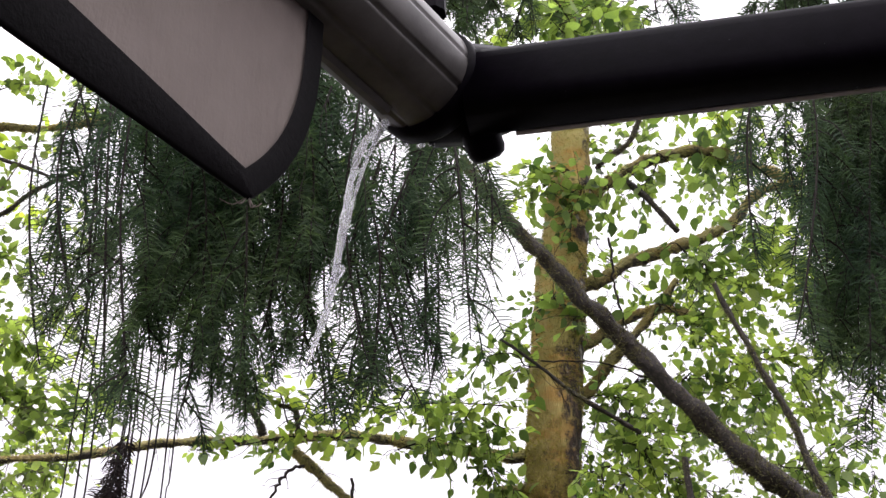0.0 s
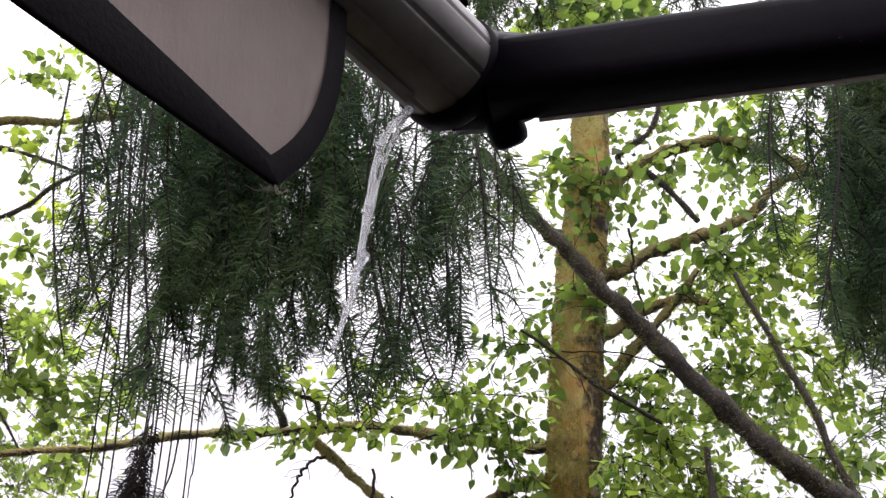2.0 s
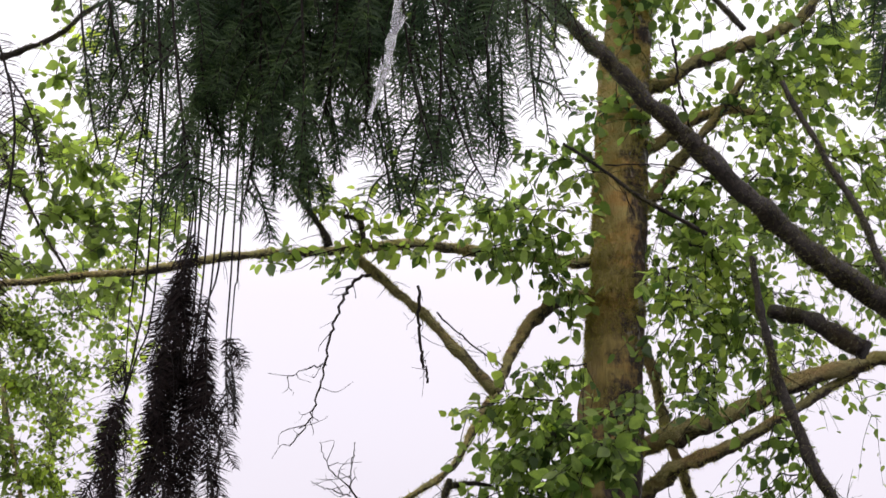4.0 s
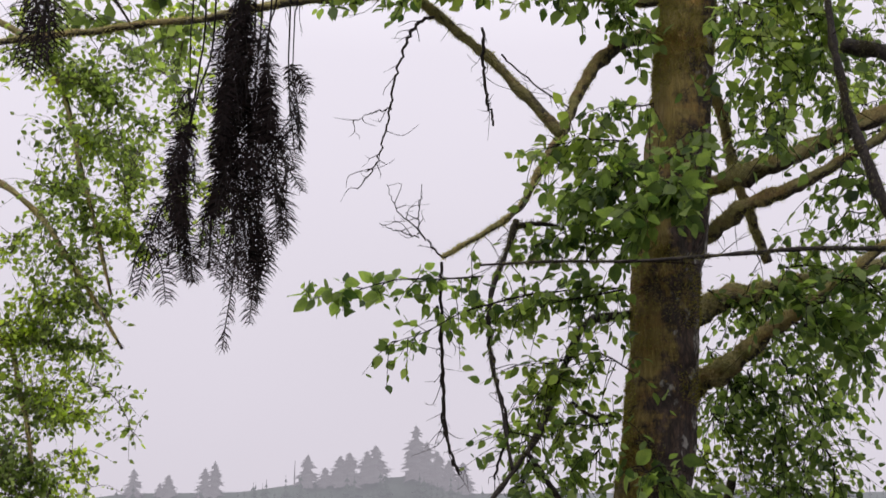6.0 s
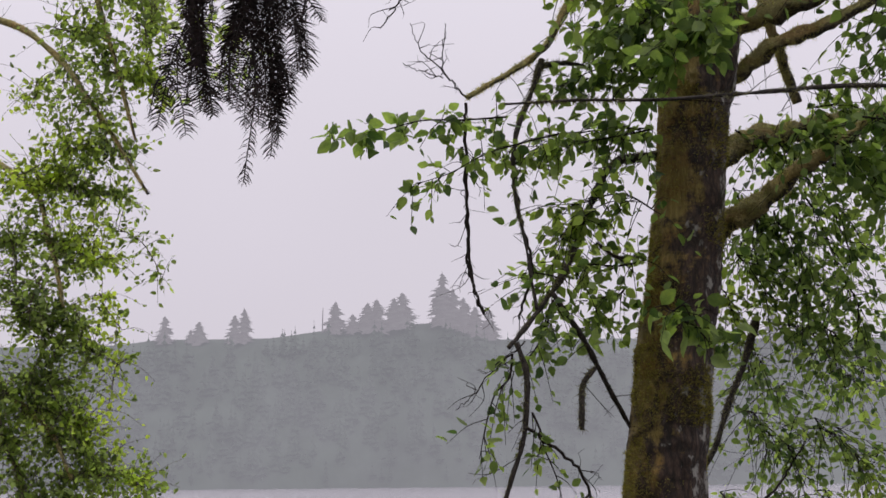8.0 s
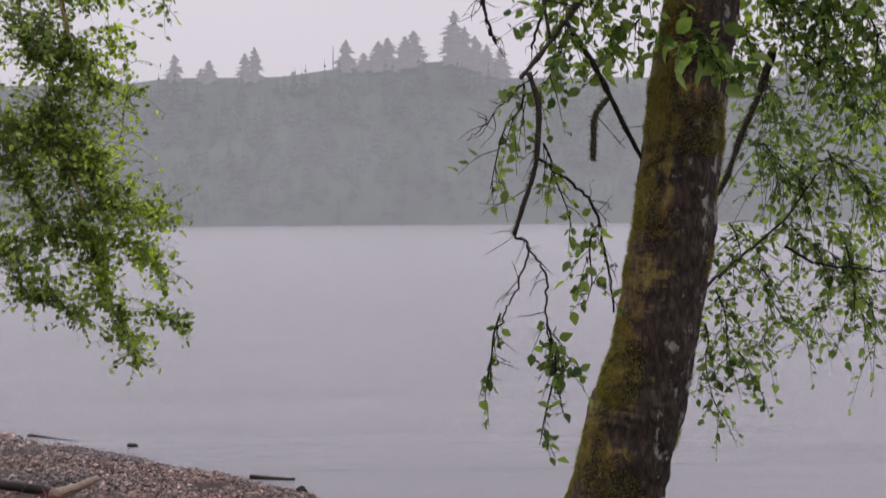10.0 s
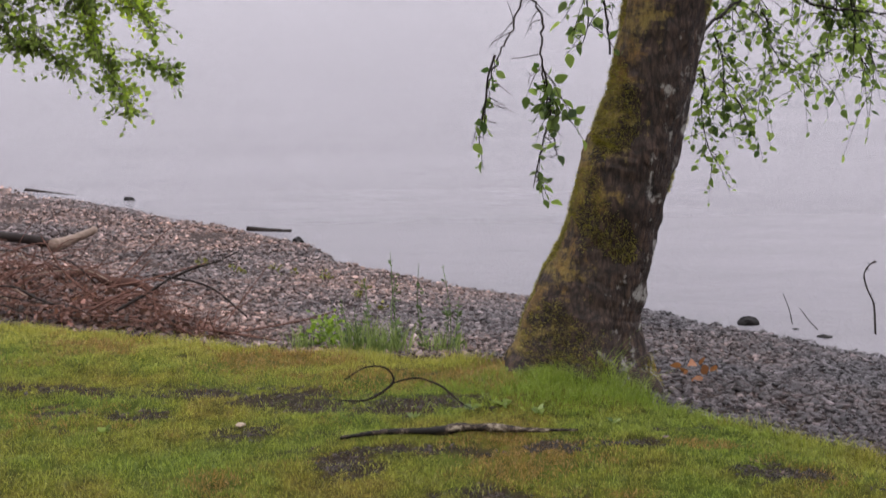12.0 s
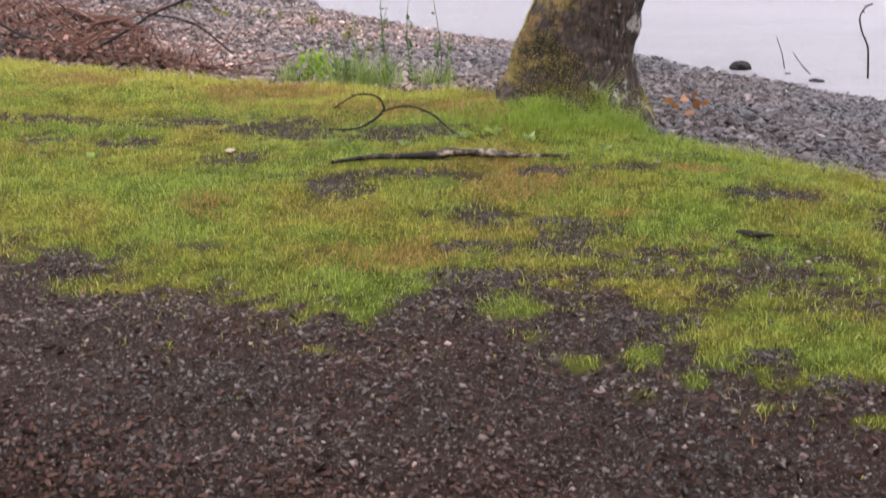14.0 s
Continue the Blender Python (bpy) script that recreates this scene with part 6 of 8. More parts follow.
hanging_branch((-0.20, 1.84, 3.65), (-0.18, 1.81, 3.10), 0.088, 28)
hanging_branch((-0.11, 1.83, 3.64), (-0.03, 1.80, 2.98), 0.088, 28)
hanging_branch((1.31, 1.77, 3.79), (1.16, 1.74, 3.18), 0.082, 30)
hanging_branch((1.10, 1.67, 3.66), (0.95, 1.64, 2.87), 0.082, 30)
hanging_branch((1.26, 1.83, 3.84), (1.09, 1.80, 3.17), 0.082, 30)
hanging_branch((1.25, 1.76, 3.77), (1.09, 1.73, 3.14), 0.082, 30)
hanging_branch((1.08, 1.60, 3.60), (0.91, 1.57, 2.82), 0.082, 30)
hanging_branch((1.21, 1.78, 3.79), (1.02, 1.75, 3.09), 0.082, 30)
hanging_branch((1.15, 1.67, 3.67), (0.97, 1.64, 2.93), 0.082, 30)
hanging_branch((1.26, 1.77, 3.78), (1.08, 1.74, 3.10), 0.082, 30)
hanging_branch((1.19, 1.74, 3.74), (1.06, 1.71, 3.15), 0.082, 30)
hanging_branch((1.06, 1.54, 3.53), (0.88, 1.51, 2.75), 0.082, 30)
hanging_branch((1.20, 1.75, 3.75), (1.02, 1.72, 3.07), 0.082, 30)
hanging_branch((1.30, 1.95, 3.96), (1.13, 1.92, 3.31), 0.088, 30)
hanging_branch((1.31, 1.81, 3.83), (1.13, 1.78, 3.15), 0.088, 30)
hanging_branch((1.01, 1.58, 3.57), (0.89, 1.55, 3.02), 0.088, 30)
hanging_branch((1.04, 1.65, 3.64), (0.88, 1.62, 2.84), 0.088, 30)
hanging_branch((1.10, 1.57, 3.57), (0.98, 1.54, 3.02), 0.088, 30)
hanging_branch((1.39, 1.92, 3.94), (1.20, 1.89, 3.29), 0.088, 30)
hanging_branch((1.05, 1.63, 3.62), (0.90, 1.60, 2.90), 0.088, 30)
hanging_branch((1.28, 1.78, 3.79), (1.08, 1.75, 3.01), 0.088, 30)
hanging_branch((1.17, 1.79, 3.79), (0.96, 1.76, 2.88), 0.088, 30)
hanging_branch((1.12, 1.75, 3.74), (0.93, 1.72, 2.95), 0.088, 30)
hanging_branch((0.34, 1.75, 3.99), (0.34, 1.73, 3.66), 0.068, 22)
hanging_branch((0.41, 1.81, 4.07), (0.39, 1.78, 3.73), 0.068, 22)
hanging_branch((0.42, 1.70, 3.94), (0.38, 1.67, 3.54), 0.068, 22)
hanging_branch((0.36, 1.81, 4.05), (0.34, 1.78, 3.75), 0.068, 22)
hanging_branch((0.31, 1.62, 3.84), (0.29, 1.59, 3.46), 0.068, 22)
hanging_branch((0.29, 1.68, 3.90), (0.26, 1.65, 3.57), 0.068, 22)
hanging_branch((0.29, 1.84, 4.08), (0.29, 1.81, 3.76), 0.068, 22)
hanging_branch((1.21, 1.62, 3.96), (1.11, 1.59, 3.64), 0.068, 22)
hanging_branch((1.08, 1.82, 4.17), (1.02, 1.79, 3.83), 0.068, 22)
hanging_branch((1.16, 1.67, 4.01), (1.07, 1.64, 3.68), 0.068, 22)
hanging_branch((1.22, 1.66, 4.01), (1.13, 1.63, 3.71), 0.068, 22)

def dying_spray(points, bare, shoots):
    """A long bare shoot hanging from the bough, with dying needles combed along its lower part and side shoots."""
    pts = np.array(points)
    top = np.array((pts[0, 0] + rng.normal() * 0.02, pts[0, 1] - 0.2, 3.88))
    rows = np.vstack([[top], pts])
    rad = np.linspace(0.0021, 0.0009, len(rows))
    stem = smooth_line(np.hstack([rows, rad[:, None]]), 7)
    seg = np.concatenate([[0], np.cumsum(np.linalg.norm(np.diff(stem[:, :3], axis=0), axis=1))])
    head = seg[7] / seg[-1]
    first = head + (1 - head) * bare
    wood, brown = [tube(stem, 4)], [needles(stem[:, :3], 0.0023, 0.028, first, False, 0.0011)]
    shoots = int(1.25 * shoots)
    for i in range(shoots):
        u = first + (1 - first) * (0.8 * (i + rng.uniform()) / shoots - 0.03)
        p = np.array([np.interp(u * seg[-1], seg, stem[:, k]) for k in range(3)])
        ang = rng.uniform(0, 2 * math.pi)
        out = np.array((math.cos(ang), math.sin(ang), 0.0)) * rng.uniform(0.014, 0.038)
        fall = min(rng.uniform(0.06, 0.13), p[2] - pts[-1, 2] + 0.01)
        shoot = smooth_line([(*p, 0.0017), (*(p + 0.7 * out - (0, 0, 0.4 * fall)), 0.0013), (*(p + out - (0, 0, fall)), 0.0008)], 4)
        wood.append(tube(shoot, 3))
        brown.append(needles(shoot[:, :3], 0.0023, 0.028, 0.05, False, 0.0011))
    part = child("hanging_branch", *joined(wood), TWIG, spruce)
    child("needles", *joined(brown), DEAD_NEEDLE, part, "dark brown dying needles")


dying_spray([(-0.294, 2.180, 3.007), (-0.308, 2.180, 2.862), (-0.325, 2.180, 2.691), (-0.321, 2.180, 2.517), (-0.296, 2.180, 2.363), (-0.313, 2.180, 2.179)], 0.25, 15)
dying_spray([(-0.282, 2.150, 2.978), (-0.294, 2.150, 2.836), (-0.318, 2.150, 2.656), (-0.328, 2.150, 2.538)], 0.15, 12)
dying_spray([(-0.280, 2.210, 3.036), (-0.293, 2.210, 2.819), (-0.307, 2.210, 2.625), (-0.294, 2.210, 2.443), (-0.265, 2.210, 2.310)], 0.3, 13)
dying_spray([(-0.296, 2.240, 3.041), (-0.316, 2.240, 2.833), (-0.334, 2.240, 2.637), (-0.344, 2.240, 2.538)], 0.2, 9)
dying_spray([(-0.359, 2.130, 2.895), (-0.366, 2.130, 2.669), (-0.391, 2.130, 2.500), (-0.430, 2.130, 2.378), (-0.452, 2.130, 2.262)], 0.5, 9)
dying_spray([(-0.347, 2.170, 2.880), (-0.373, 2.170, 2.642), (-0.402, 2.170, 2.472), (-0.387, 2.170, 2.301)], 0.5, 8)
dying_spray([(-0.282, 2.220, 3.005), (-0.285, 2.220, 2.731), (-0.341, 2.220, 2.520), (-0.348, 2.220, 2.333)], 0.5, 7)
dying_spray([(-0.228, 2.150, 2.954), (-0.246, 2.150, 2.756), (-0.235, 2.150, 2.592), (-0.209, 2.150, 2.507), (-0.179, 2.150, 2.455)], 0.35, 9)
dying_spray([(-0.245, 2.190, 2.964), (-0.256, 2.190, 2.673), (-0.235, 2.190, 2.521), (-0.224, 2.190, 2.375)], 0.45, 10)
dying_spray([(-0.210, 2.170, 2.929), (-0.210, 2.170, 2.687), (-0.196, 2.170, 2.535)], 0.6, 5)
dying_spray([(-0.266, 2.230, 2.998), (-0.277, 2.230, 2.689), (-0.286, 2.230, 2.534), (-0.264, 2.230, 2.397), (-0.274, 2.230, 2.236)], 0.4, 14)
dying_spray([(-0.380, 2.120, 2.901), (-0.381, 2.120, 2.741), (-0.376, 2.120, 2.590)], 0.85, 3)
dying_spray([(-0.200, 2.200, 2.958), (-0.204, 2.200, 2.815), (-0.206, 2.200, 2.677)], 0.85, 3)

# the thick of the tree: the dark heart of the crown, its open fringe, and the boughs above the arm
for i in range(15):
    x, y = rng.uniform(-0.21, 0.05), rng.uniform(1.62, 2.0)
    low = 1.774 + 0.575 * (y + 0.15) + rng.uniform(0.0, 0.3)
    hanging_branch((x - 0.03, y + 0.02, low + 0.5), (x, y, low), 0.078, 26)
for i in range(10):
    x, y = rng.uniform(0.06, 0.3), rng.uniform(1.48, 1.7)
    low = 1.774 + (0.5 + 0.5 * max(0.0, x - 0.14)) * (y + 0.15) + rng.uniform(0.0, 0.14)
    hanging_branch((x - 0.02, y + 0.02, low + 0.45), (x, y, low), 0.046, 15)
for i in range(5):
    x, y = rng.uniform(-0.38, -0.29), rng.uniform(1.6, 1.8)
    low = 1.774 + 0.57 * (y + 0.15) + rng.uniform(0.0, 0.2)
    hanging_branch((x - 0.05, y + 0.02, low + 0.45), (x, y, low), 0.046, 15)
for i in range(14):
    x, y = rng.uniform(0.9, 1.35), rng.uniform(1.6, 1.85)
    low = 1.774 + 0.99 * (y + 0.15) + rng.uniform(-0.05, 0.1)
    hanging_branch((x + 0.05, y + 0.02, low + 0.4), (x, y, low), 0.07, 24)

# ---- the awning overhead ----
def water_material():
    m, n, l, b = mat("falling_water", 0.08, 0.5)
    b.inputs["Base Color"].default_value = (0.92, 0.93, 0.95, 1)
    b.inputs["Transmission Weight"].default_value = 0.92
    b.inputs["IOR"].default_value = 1.33
    bumped(n, l, b, noise_node(n, l, 120, 3, 0.6), 0.6, 0.004)
    return m


FALLING = water_material()


def ico():
    t = (1 + 5 ** 0.5) / 2
    v = unit(np.array([(-1, t, 0), (1, t, 0), (-1, -t, 0), (1, -t, 0), (0, -1, t), (0, 1, t), (0, -1, -t), (0, 1, -t), (t, 0, -1), (t, 0, 1), (-t, 0, -1), (-t, 0, 1)], float))
    f = [(0, 11, 5), (0, 5, 1), (0, 1, 7), (0, 7, 10), (0, 10, 11), (1, 5, 9), (5, 11, 4), (11, 10, 2), (10, 7, 6), (7, 1, 8), (3, 9, 4), (3, 4, 2), (3, 2, 6), (3, 6, 8), (3, 8, 9), (4, 9, 5), (2, 4, 11), (6, 2, 10), (8, 6, 7), (9, 8, 1)]
    return v, f


ICO_V, ICO_F = ico()

ALU = plain("wet_grey_aluminium", (0.105, 0.096, 0.094), 0.40, 0.15, 0.35, 22, 0.15)
BLACK = plain("black_painted_metal", (0.0034, 0.0024, 0.0046), 0.4, 0.0, 0.5, 60, 0.12, 0.03)
GLINT_RIM = plain("pale_glint_rim", (0.62, 0.6, 0.62), 0.15, 0.0, 0.1, 40, 0.1, 0.6)
BINDING = plain("black_binding_tape", (0.008, 0.007, 0.008), 0.7, 0, 0.3, 200, 0.3, 0.05)


def fabric_material():
    m, n, l, b = mat("pale_valance_fabric", 0.7, 0.2)
    v = place(n, (1, 1, 1))
    weave = noise_node(n, l, 260, 3, 0.6, v)
    stain = noise_node(n, l, 9, 5, 0.6, v)
    col = mixed(n, l, 0.5, (0.245, 0.205, 0.19), ramped(n, l, stain, (0.3, (0.62, 0.58, 0.56)), (0.7, (1, 1, 1))), "MULTIPLY")
    l.new(col, b.inputs["Base Color"])
    folds = noise_node(n, l, 30, 4, 0.6, place(n, (1.6, 1.6, 0.3)))
    bumped(n, l, b, mixed(n, l, 0.88, weave, folds), 0.7, 0.008)
    t = n.new("ShaderNodeBsdfTranslucent")
    l.new(col, t.inputs["Color"])
    x = n.new("ShaderNodeMixShader")
    x.inputs[0].default_value = 0.2
    l.new(b.outputs[0], x.inputs[1])
    l.new(t.outputs[0], x.inputs[2])
    l.new(x.outputs[0], n["Material Output"].inputs["Surface"])
    return m


FABRIC = fabric_material()
END = np.array((0.107, 0.749, 2.58))
ALONG = np.array((-0.672, -0.741, 0.0))
ARM_WAY = unit(np.array((0.344, -0.111, 0.0)))


def build_camper():
    """The side of the camper from which the awning is swung out, behind and beside the camera."""
    n, t = np.array((0.741, -0.672, 0.0)), -ALONG
    paint = plain("dull_camper_paint", (0.16, 0.155, 0.15), 0.45, 0, 0.1, 6, 0.02)
    camper = thing("camper_body", "plain grey camper body beside the lawn", "camper", tuple(n * 2.0))
    prof = [(0.9, 0.45), (0.88, 0.6), (0.88, 2.75), (0.93, 2.9), (1.05, 2.98), (2.9, 3.0), (3.05, 2.9), (3.1, 2.7), (3.1, 0.6), (3.05, 0.45)]
    stops = (-4.6, -4.5, 2.2, 2.3)
    v = [t * s + n * p + np.array((0, 0, q)) for s in stops for p, q in prof]
    k = len(prof)
    f = [(i * k + j, i * k + (j + 1) % k, (i + 1) * k + (j + 1) % k, (i + 1) * k + j) for i in range(3) for j in range(k)] + [tuple(range(k))[::-1], tuple(3 * k + j for j in range(k))]
    child("body", v, f, paint, camper)
    for s in (-3.4, 1.3):
        for d in (1.1, 2.88):
            c = t * s + n * d + np.array((0, 0, 0.36))
            child("wheel", *tube([(*(c - n * 0.11), 0.33), (*(c - n * 0.09), 0.36), (*(c + n * 0.09), 0.36), (*(c + n * 0.11), 0.33)], 28), BINDING, camper)


build_camper()
awning = thing("awning", "dripping grey roller awning with a pale black-edged valance", "awning", (0.107, 0.749, 2.58))


def grooved_tube(a, way, length, radius, grooves):
    """A rolled tube with lengthwise seams."""
    side = unit(np.cross(way, (0, 0, 1)))
    up = np.cross(side, way)
    n = 120
    ring = []
    for j in range(n):
        t = 2 * math.pi * j / n
        r = radius - (0.0024 if j % (n // grooves) == 0 else 0)
        ring.append(side * math.cos(t) * r + up * math.sin(t) * r)
    v = [a + way * s + q for s in (0, 0.004, 0.02, 0.5 * length, length) for q in ring]
    f = [(i * n + j, i * n + (j + 1) % n, (i + 1) * n + (j + 1) % n, (i + 1) * n + j) for i in range(4) for j in range(n)]
    f += [tuple(range(n))[::-1], tuple(4 * n + j for j in range(n))]
    return np.array(v), f


def build_awning():
    roller = child("roller_tube", *grooved_tube(END, ALONG, 2.6, 0.051, 10), ALU, awning, "wet grey aluminium roller tube", True)
    # cap on the roller's end
    cap = [(*(END + ALONG * s), r) for s, r in ((0.012, 0.0535), (0.0, 0.055), (-0.012, 0.054), (-0.02, 0.047), (-0.022, 0.02))]
    child("end_cap", *tube(cap, 40), BLACK, roller, "", True)
    # strip under the roller that sheds the water
    low = END + (0, 0, -0.05) + np.array((-0.01, 0.012, 0))
    rail = [(*(low + ALONG * s), 0.006) for s in (0.045, 0.1, 0.5, 1.2)]
    child("drip_rail", *tube(rail, 6), ALU, roller)
    # arm: a box section with rounded edges
    side = unit(np.cross(ARM_WAY, (0, 0, 1)))
    a = END + ARM_WAY * 0.055 + np.array((0, 0, -0.0155))
    h, w, k = 0.037, 0.027, 24
    turn = [2 * math.pi * j / k for j in range(k)]
    prof = [(w * abs(math.cos(q)) ** 0.55 * (1 if math.cos(q) > 0 else -1), h * abs(math.sin(q)) ** 0.55 * (1 if math.sin(q) > 0 else -1)) for q in turn]
    v = [a + ARM_WAY * s + side * p + np.array((0, 0, q)) for s in (-0.02, 0.9, 1.37) for p, q in prof]
    f = [(i * k + j, i * k + (j + 1) % k, (i + 1) * k + (j + 1) % k, (i + 1) * k + j) for i in range(2) for j in range(k)] + [tuple(range(k))[::-1], tuple(2 * k + j for j in range(k))]
    arm = child("arm", v, f, BLACK, awning, "wet black metal arm", True)
    beads = []
    for i in range(80):
        p, q = prof[int(rng.integers(k // 2, k))] if i % 3 else prof[int(rng.integers(0, 8))]
        c = a + ARM_WAY * rng.uniform(0.03, 0.9) + side * p + np.array((0, 0, q))
        beads.append((ICO_V * rng.uniform(0.0003, 0.001) + c, ICO_F))
    tagged(child("water_beads", *joined(beads), FALLING, arm), kind="stuff")
    # Pale strip added along the arm's underside: its wet sky glint put into colour.
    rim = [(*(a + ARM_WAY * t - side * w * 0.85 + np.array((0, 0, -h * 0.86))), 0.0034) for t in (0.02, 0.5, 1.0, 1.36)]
    child("drip_edge", *tube(smooth_line(rim, 8), 6, 0.3, 40), GLINT_RIM, arm, "pale wet lower edge")
    knob = END + np.array((0.045, 0.01, -0.034))
    pin = unit(np.array((0.45, 0.5, -0.74)))
    child("knuckle", *tube([(*(knob - pin * 0.05), 0.016), (*(knob + pin * 0.01), 0.018), (*(knob + pin * 0.024), 0.0175), (*(knob + pin * 0.03), 0.015), (*(knob + pin * 0.033), 0.009)], 16), BLACK, arm, "", True)
    bracket = [(*(END + np.array((0.02, 0.012, 0.0)) + ARM_WAY * s), r) for s, r in ((-0.02, 0.045), (0.02, 0.047), (0.05, 0.04), (0.075, 0.03))]
    child("bracket", *tube(bracket, 12), BLACK, arm, "", True)
    bolt = END + ALONG * 0.03 + np.array((0.02, -0.01, 0.058))
    child("bolt", *tube([(*(bolt), 0.013), (*(bolt + (0, 0, 0.03)), 0.013), (*(bolt + (0, 0, 0.034)), 0.008)], 8), BLACK, roller)
    # second arm, at the roller's other end
    far = END + ALONG * 2.56
    v2 = [far + ARM_WAY * s + side * p + np.array((0, 0, q)) for s in (-0.02, 1.0, 1.42) for p, q in prof]
    child("arm", v2, f, BLACK, awning, "wet black metal arm")
    # valance hanging from the roller, its end rounded and bound in black
    def curve(s):
        """Where the valance ends at the share s of its drop, along the roller."""
        return 0.158 + 0.064 * s ** 3.0

    rows, cols, drop = 22, 60, 0.213
    def at(s, u):
        x = curve(s) + (2.4 - curve(s)) * u ** 1.6
        ripple = 0.0016 * math.sin(130 * x + 9 * s) * s * (1 - s) + 0.005 * math.sin(80 * (x + 0.5 * s)) * max(0.0, 1 - s * 2.0) ** 2 + 0.002 * wobble(x * 7, s * 3, 1) * s
        p = END + ALONG * x + np.array((0, 0, -0.049 - drop * s))
        return p + np.array((0.741, -0.672, 0)) * (ripple * min(1.0, 7 * u) + 0.004)
    v = [at(i / (rows - 1), j / (cols - 1)) for i in range(rows) for j in range(cols)]
    f = [(i * cols + j, i * cols + j + 1, (i + 1) * cols + j + 1, (i + 1) * cols + j) for i in range(rows - 1) for j in range(cols - 1)]
    val = child("valance", v, f, FABRIC, awning, "pale beige fabric valance", True)
    thick = val.modifiers.new("cloth", "SOLIDIFY")
    thick.thickness = 0.0012

    def tape(edge, name):
        """A folded strip along an edge, given as rows of a point, the way out over the cloth's rim and the strip's width."""
        n = unit(np.array((0.741, -0.672, 0)))
        vv = []
        for p, out, wide in edge:
            for s, t in ((-wide, 0.0026), (0.1 * wide, 0.0026), (0.18 * wide, 0.0), (0.1 * wide, -0.0026), (-wide, -0.0026)):
                vv.append(p + out * s + n * t)
        ff = [(i * 5 + j, i * 5 + j + 1, (i + 1) * 5 + j + 1, (i + 1) * 5 + j) for i in range(len(edge) - 1) for j in range(4)]
        child(name, vv, ff, BINDING, val, "", True)
    tape([(at(1, u), np.array((0, 0, -1.0)), min(0.056, 0.017 + 0.33 * u ** 1.6)) for u in np.linspace(0, 1, 80)], "lower_binding")
    edge = []
    for s in np.linspace(0.0, 1.0, 24):
        slope = 0.064 * 3.0 * max(s, 0.01) ** 2 / drop
        edge.append((at(s, 0), unit(-ALONG + np.array((0, 0, -slope))), 0.0175))
    tape(edge, "end_binding")
    frayed = at(1, 0)
    for k in range(4):
        q = frayed + np.array((rng.uniform(-0.02, 0.01), rng.uniform(-0.01, 0.01), -0.006))
        child("loose_thread", *tube(smooth_line([(*(frayed), 0.0006), (*((frayed + q) / 2 + (0, 0, -0.006)), 0.0006), (*q, 0.0005)], 3), 4), FABRIC, val)


build_awning()


stream = thing("water_stream", "thin stream of rainwater pouring off the roller", "water", (0.07, 0.74, 2.53))
child("strand", *tube(smooth_line([(0.069, 0.750, 2.536, 0.0040), (0.053, 0.750, 2.513, 0.0038), (0.043, 0.750, 2.484, 0.0036), (0.038, 0.750, 2.447, 0.0034), (0.033, 0.750, 2.401, 0.0032), (0.029, 0.750, 2.361, 0.0030)], 6), 8, 0.5, 60), FALLING, stream, "", True)
child("strand", *tube(smooth_line([(0.070, 0.750, 2.534, 0.0025), (0.059, 0.750, 2.510, 0.0022), (0.049, 0.750, 2.478, 0.0019), (0.041, 0.750, 2.436, 0.0015), (0.033, 0.750, 2.384, 0.0012)], 6), 8, 0.5, 60), FALLING, stream, "", True)
child("strand", *tube(smooth_line([(0.033, 0.750, 2.378, 0.0045), (0.027, 0.750, 2.359, 0.0039), (0.025, 0.750, 2.337, 0.0032), (0.017, 0.750, 2.308, 0.0026), (0.011, 0.750, 2.285, 0.0020)], 6), 8, 0.5, 60), FALLING, stream, "", True)
child("drop", *tube([(0.144, 0.780, 2.5721, 0.0008), (0.144, 0.780, 2.5680, 0.0026), (0.144, 0.780, 2.5654, 0.0013)], 8), FALLING, stream, "", True)
child("drop", *tube([(0.081, 0.780, 2.5388, 0.0005), (0.081, 0.780, 2.5360, 0.0017), (0.081, 0.780, 2.5343, 0.0009)], 8), FALLING, stream, "", True)
child("drop", *tube([(0.134, 0.780, 2.5669, 0.0007), (0.134, 0.780, 2.5630, 0.0024), (0.134, 0.780, 2.5606, 0.0012)], 8), FALLING, stream, "", True)
child("drop", *tube([(0.115, 0.780, 2.5400, 0.0006), (0.115, 0.780, 2.5370, 0.0019), (0.115, 0.780, 2.5351, 0.0009)], 8), FALLING, stream, "", True)
child("drop", *tube([(0.106, 0.780, 2.5411, 0.0008), (0.106, 0.780, 2.5370, 0.0026), (0.106, 0.780, 2.5344, 0.0013)], 8), FALLING, stream, "", True)
child("drop", *tube([(0.102, 0.780, 2.5390, 0.0008), (0.102, 0.780, 2.5350, 0.0025), (0.102, 0.780, 2.5325, 0.0013)], 8), FALLING, stream, "", True)
child("drop", *tube([(0.088, 0.780, 2.5405, 0.0007), (0.088, 0.780, 2.5370, 0.0022), (0.088, 0.780, 2.5348, 0.0011)], 8), FALLING, stream, "", True)
child("drop", *tube([(0.144, 0.780, 2.5692, 0.0004), (0.144, 0.780, 2.5670, 0.0014), (0.144, 0.780, 2.5656, 0.0007)], 8), FALLING, stream, "", True)
child("drop", *tube([(0.111, 0.780, 2.5430, 0.0006), (0.111, 0.780, 2.5400, 0.0019), (0.111, 0.780, 2.5381, 0.0010)], 8), FALLING, stream, "", True)
child("drop", *tube([(0.145, 0.780, 2.5724, 0.0005), (0.145, 0.780, 2.5700, 0.0015), (0.145, 0.780, 2.5685, 0.0008)], 8), FALLING, stream, "", True)
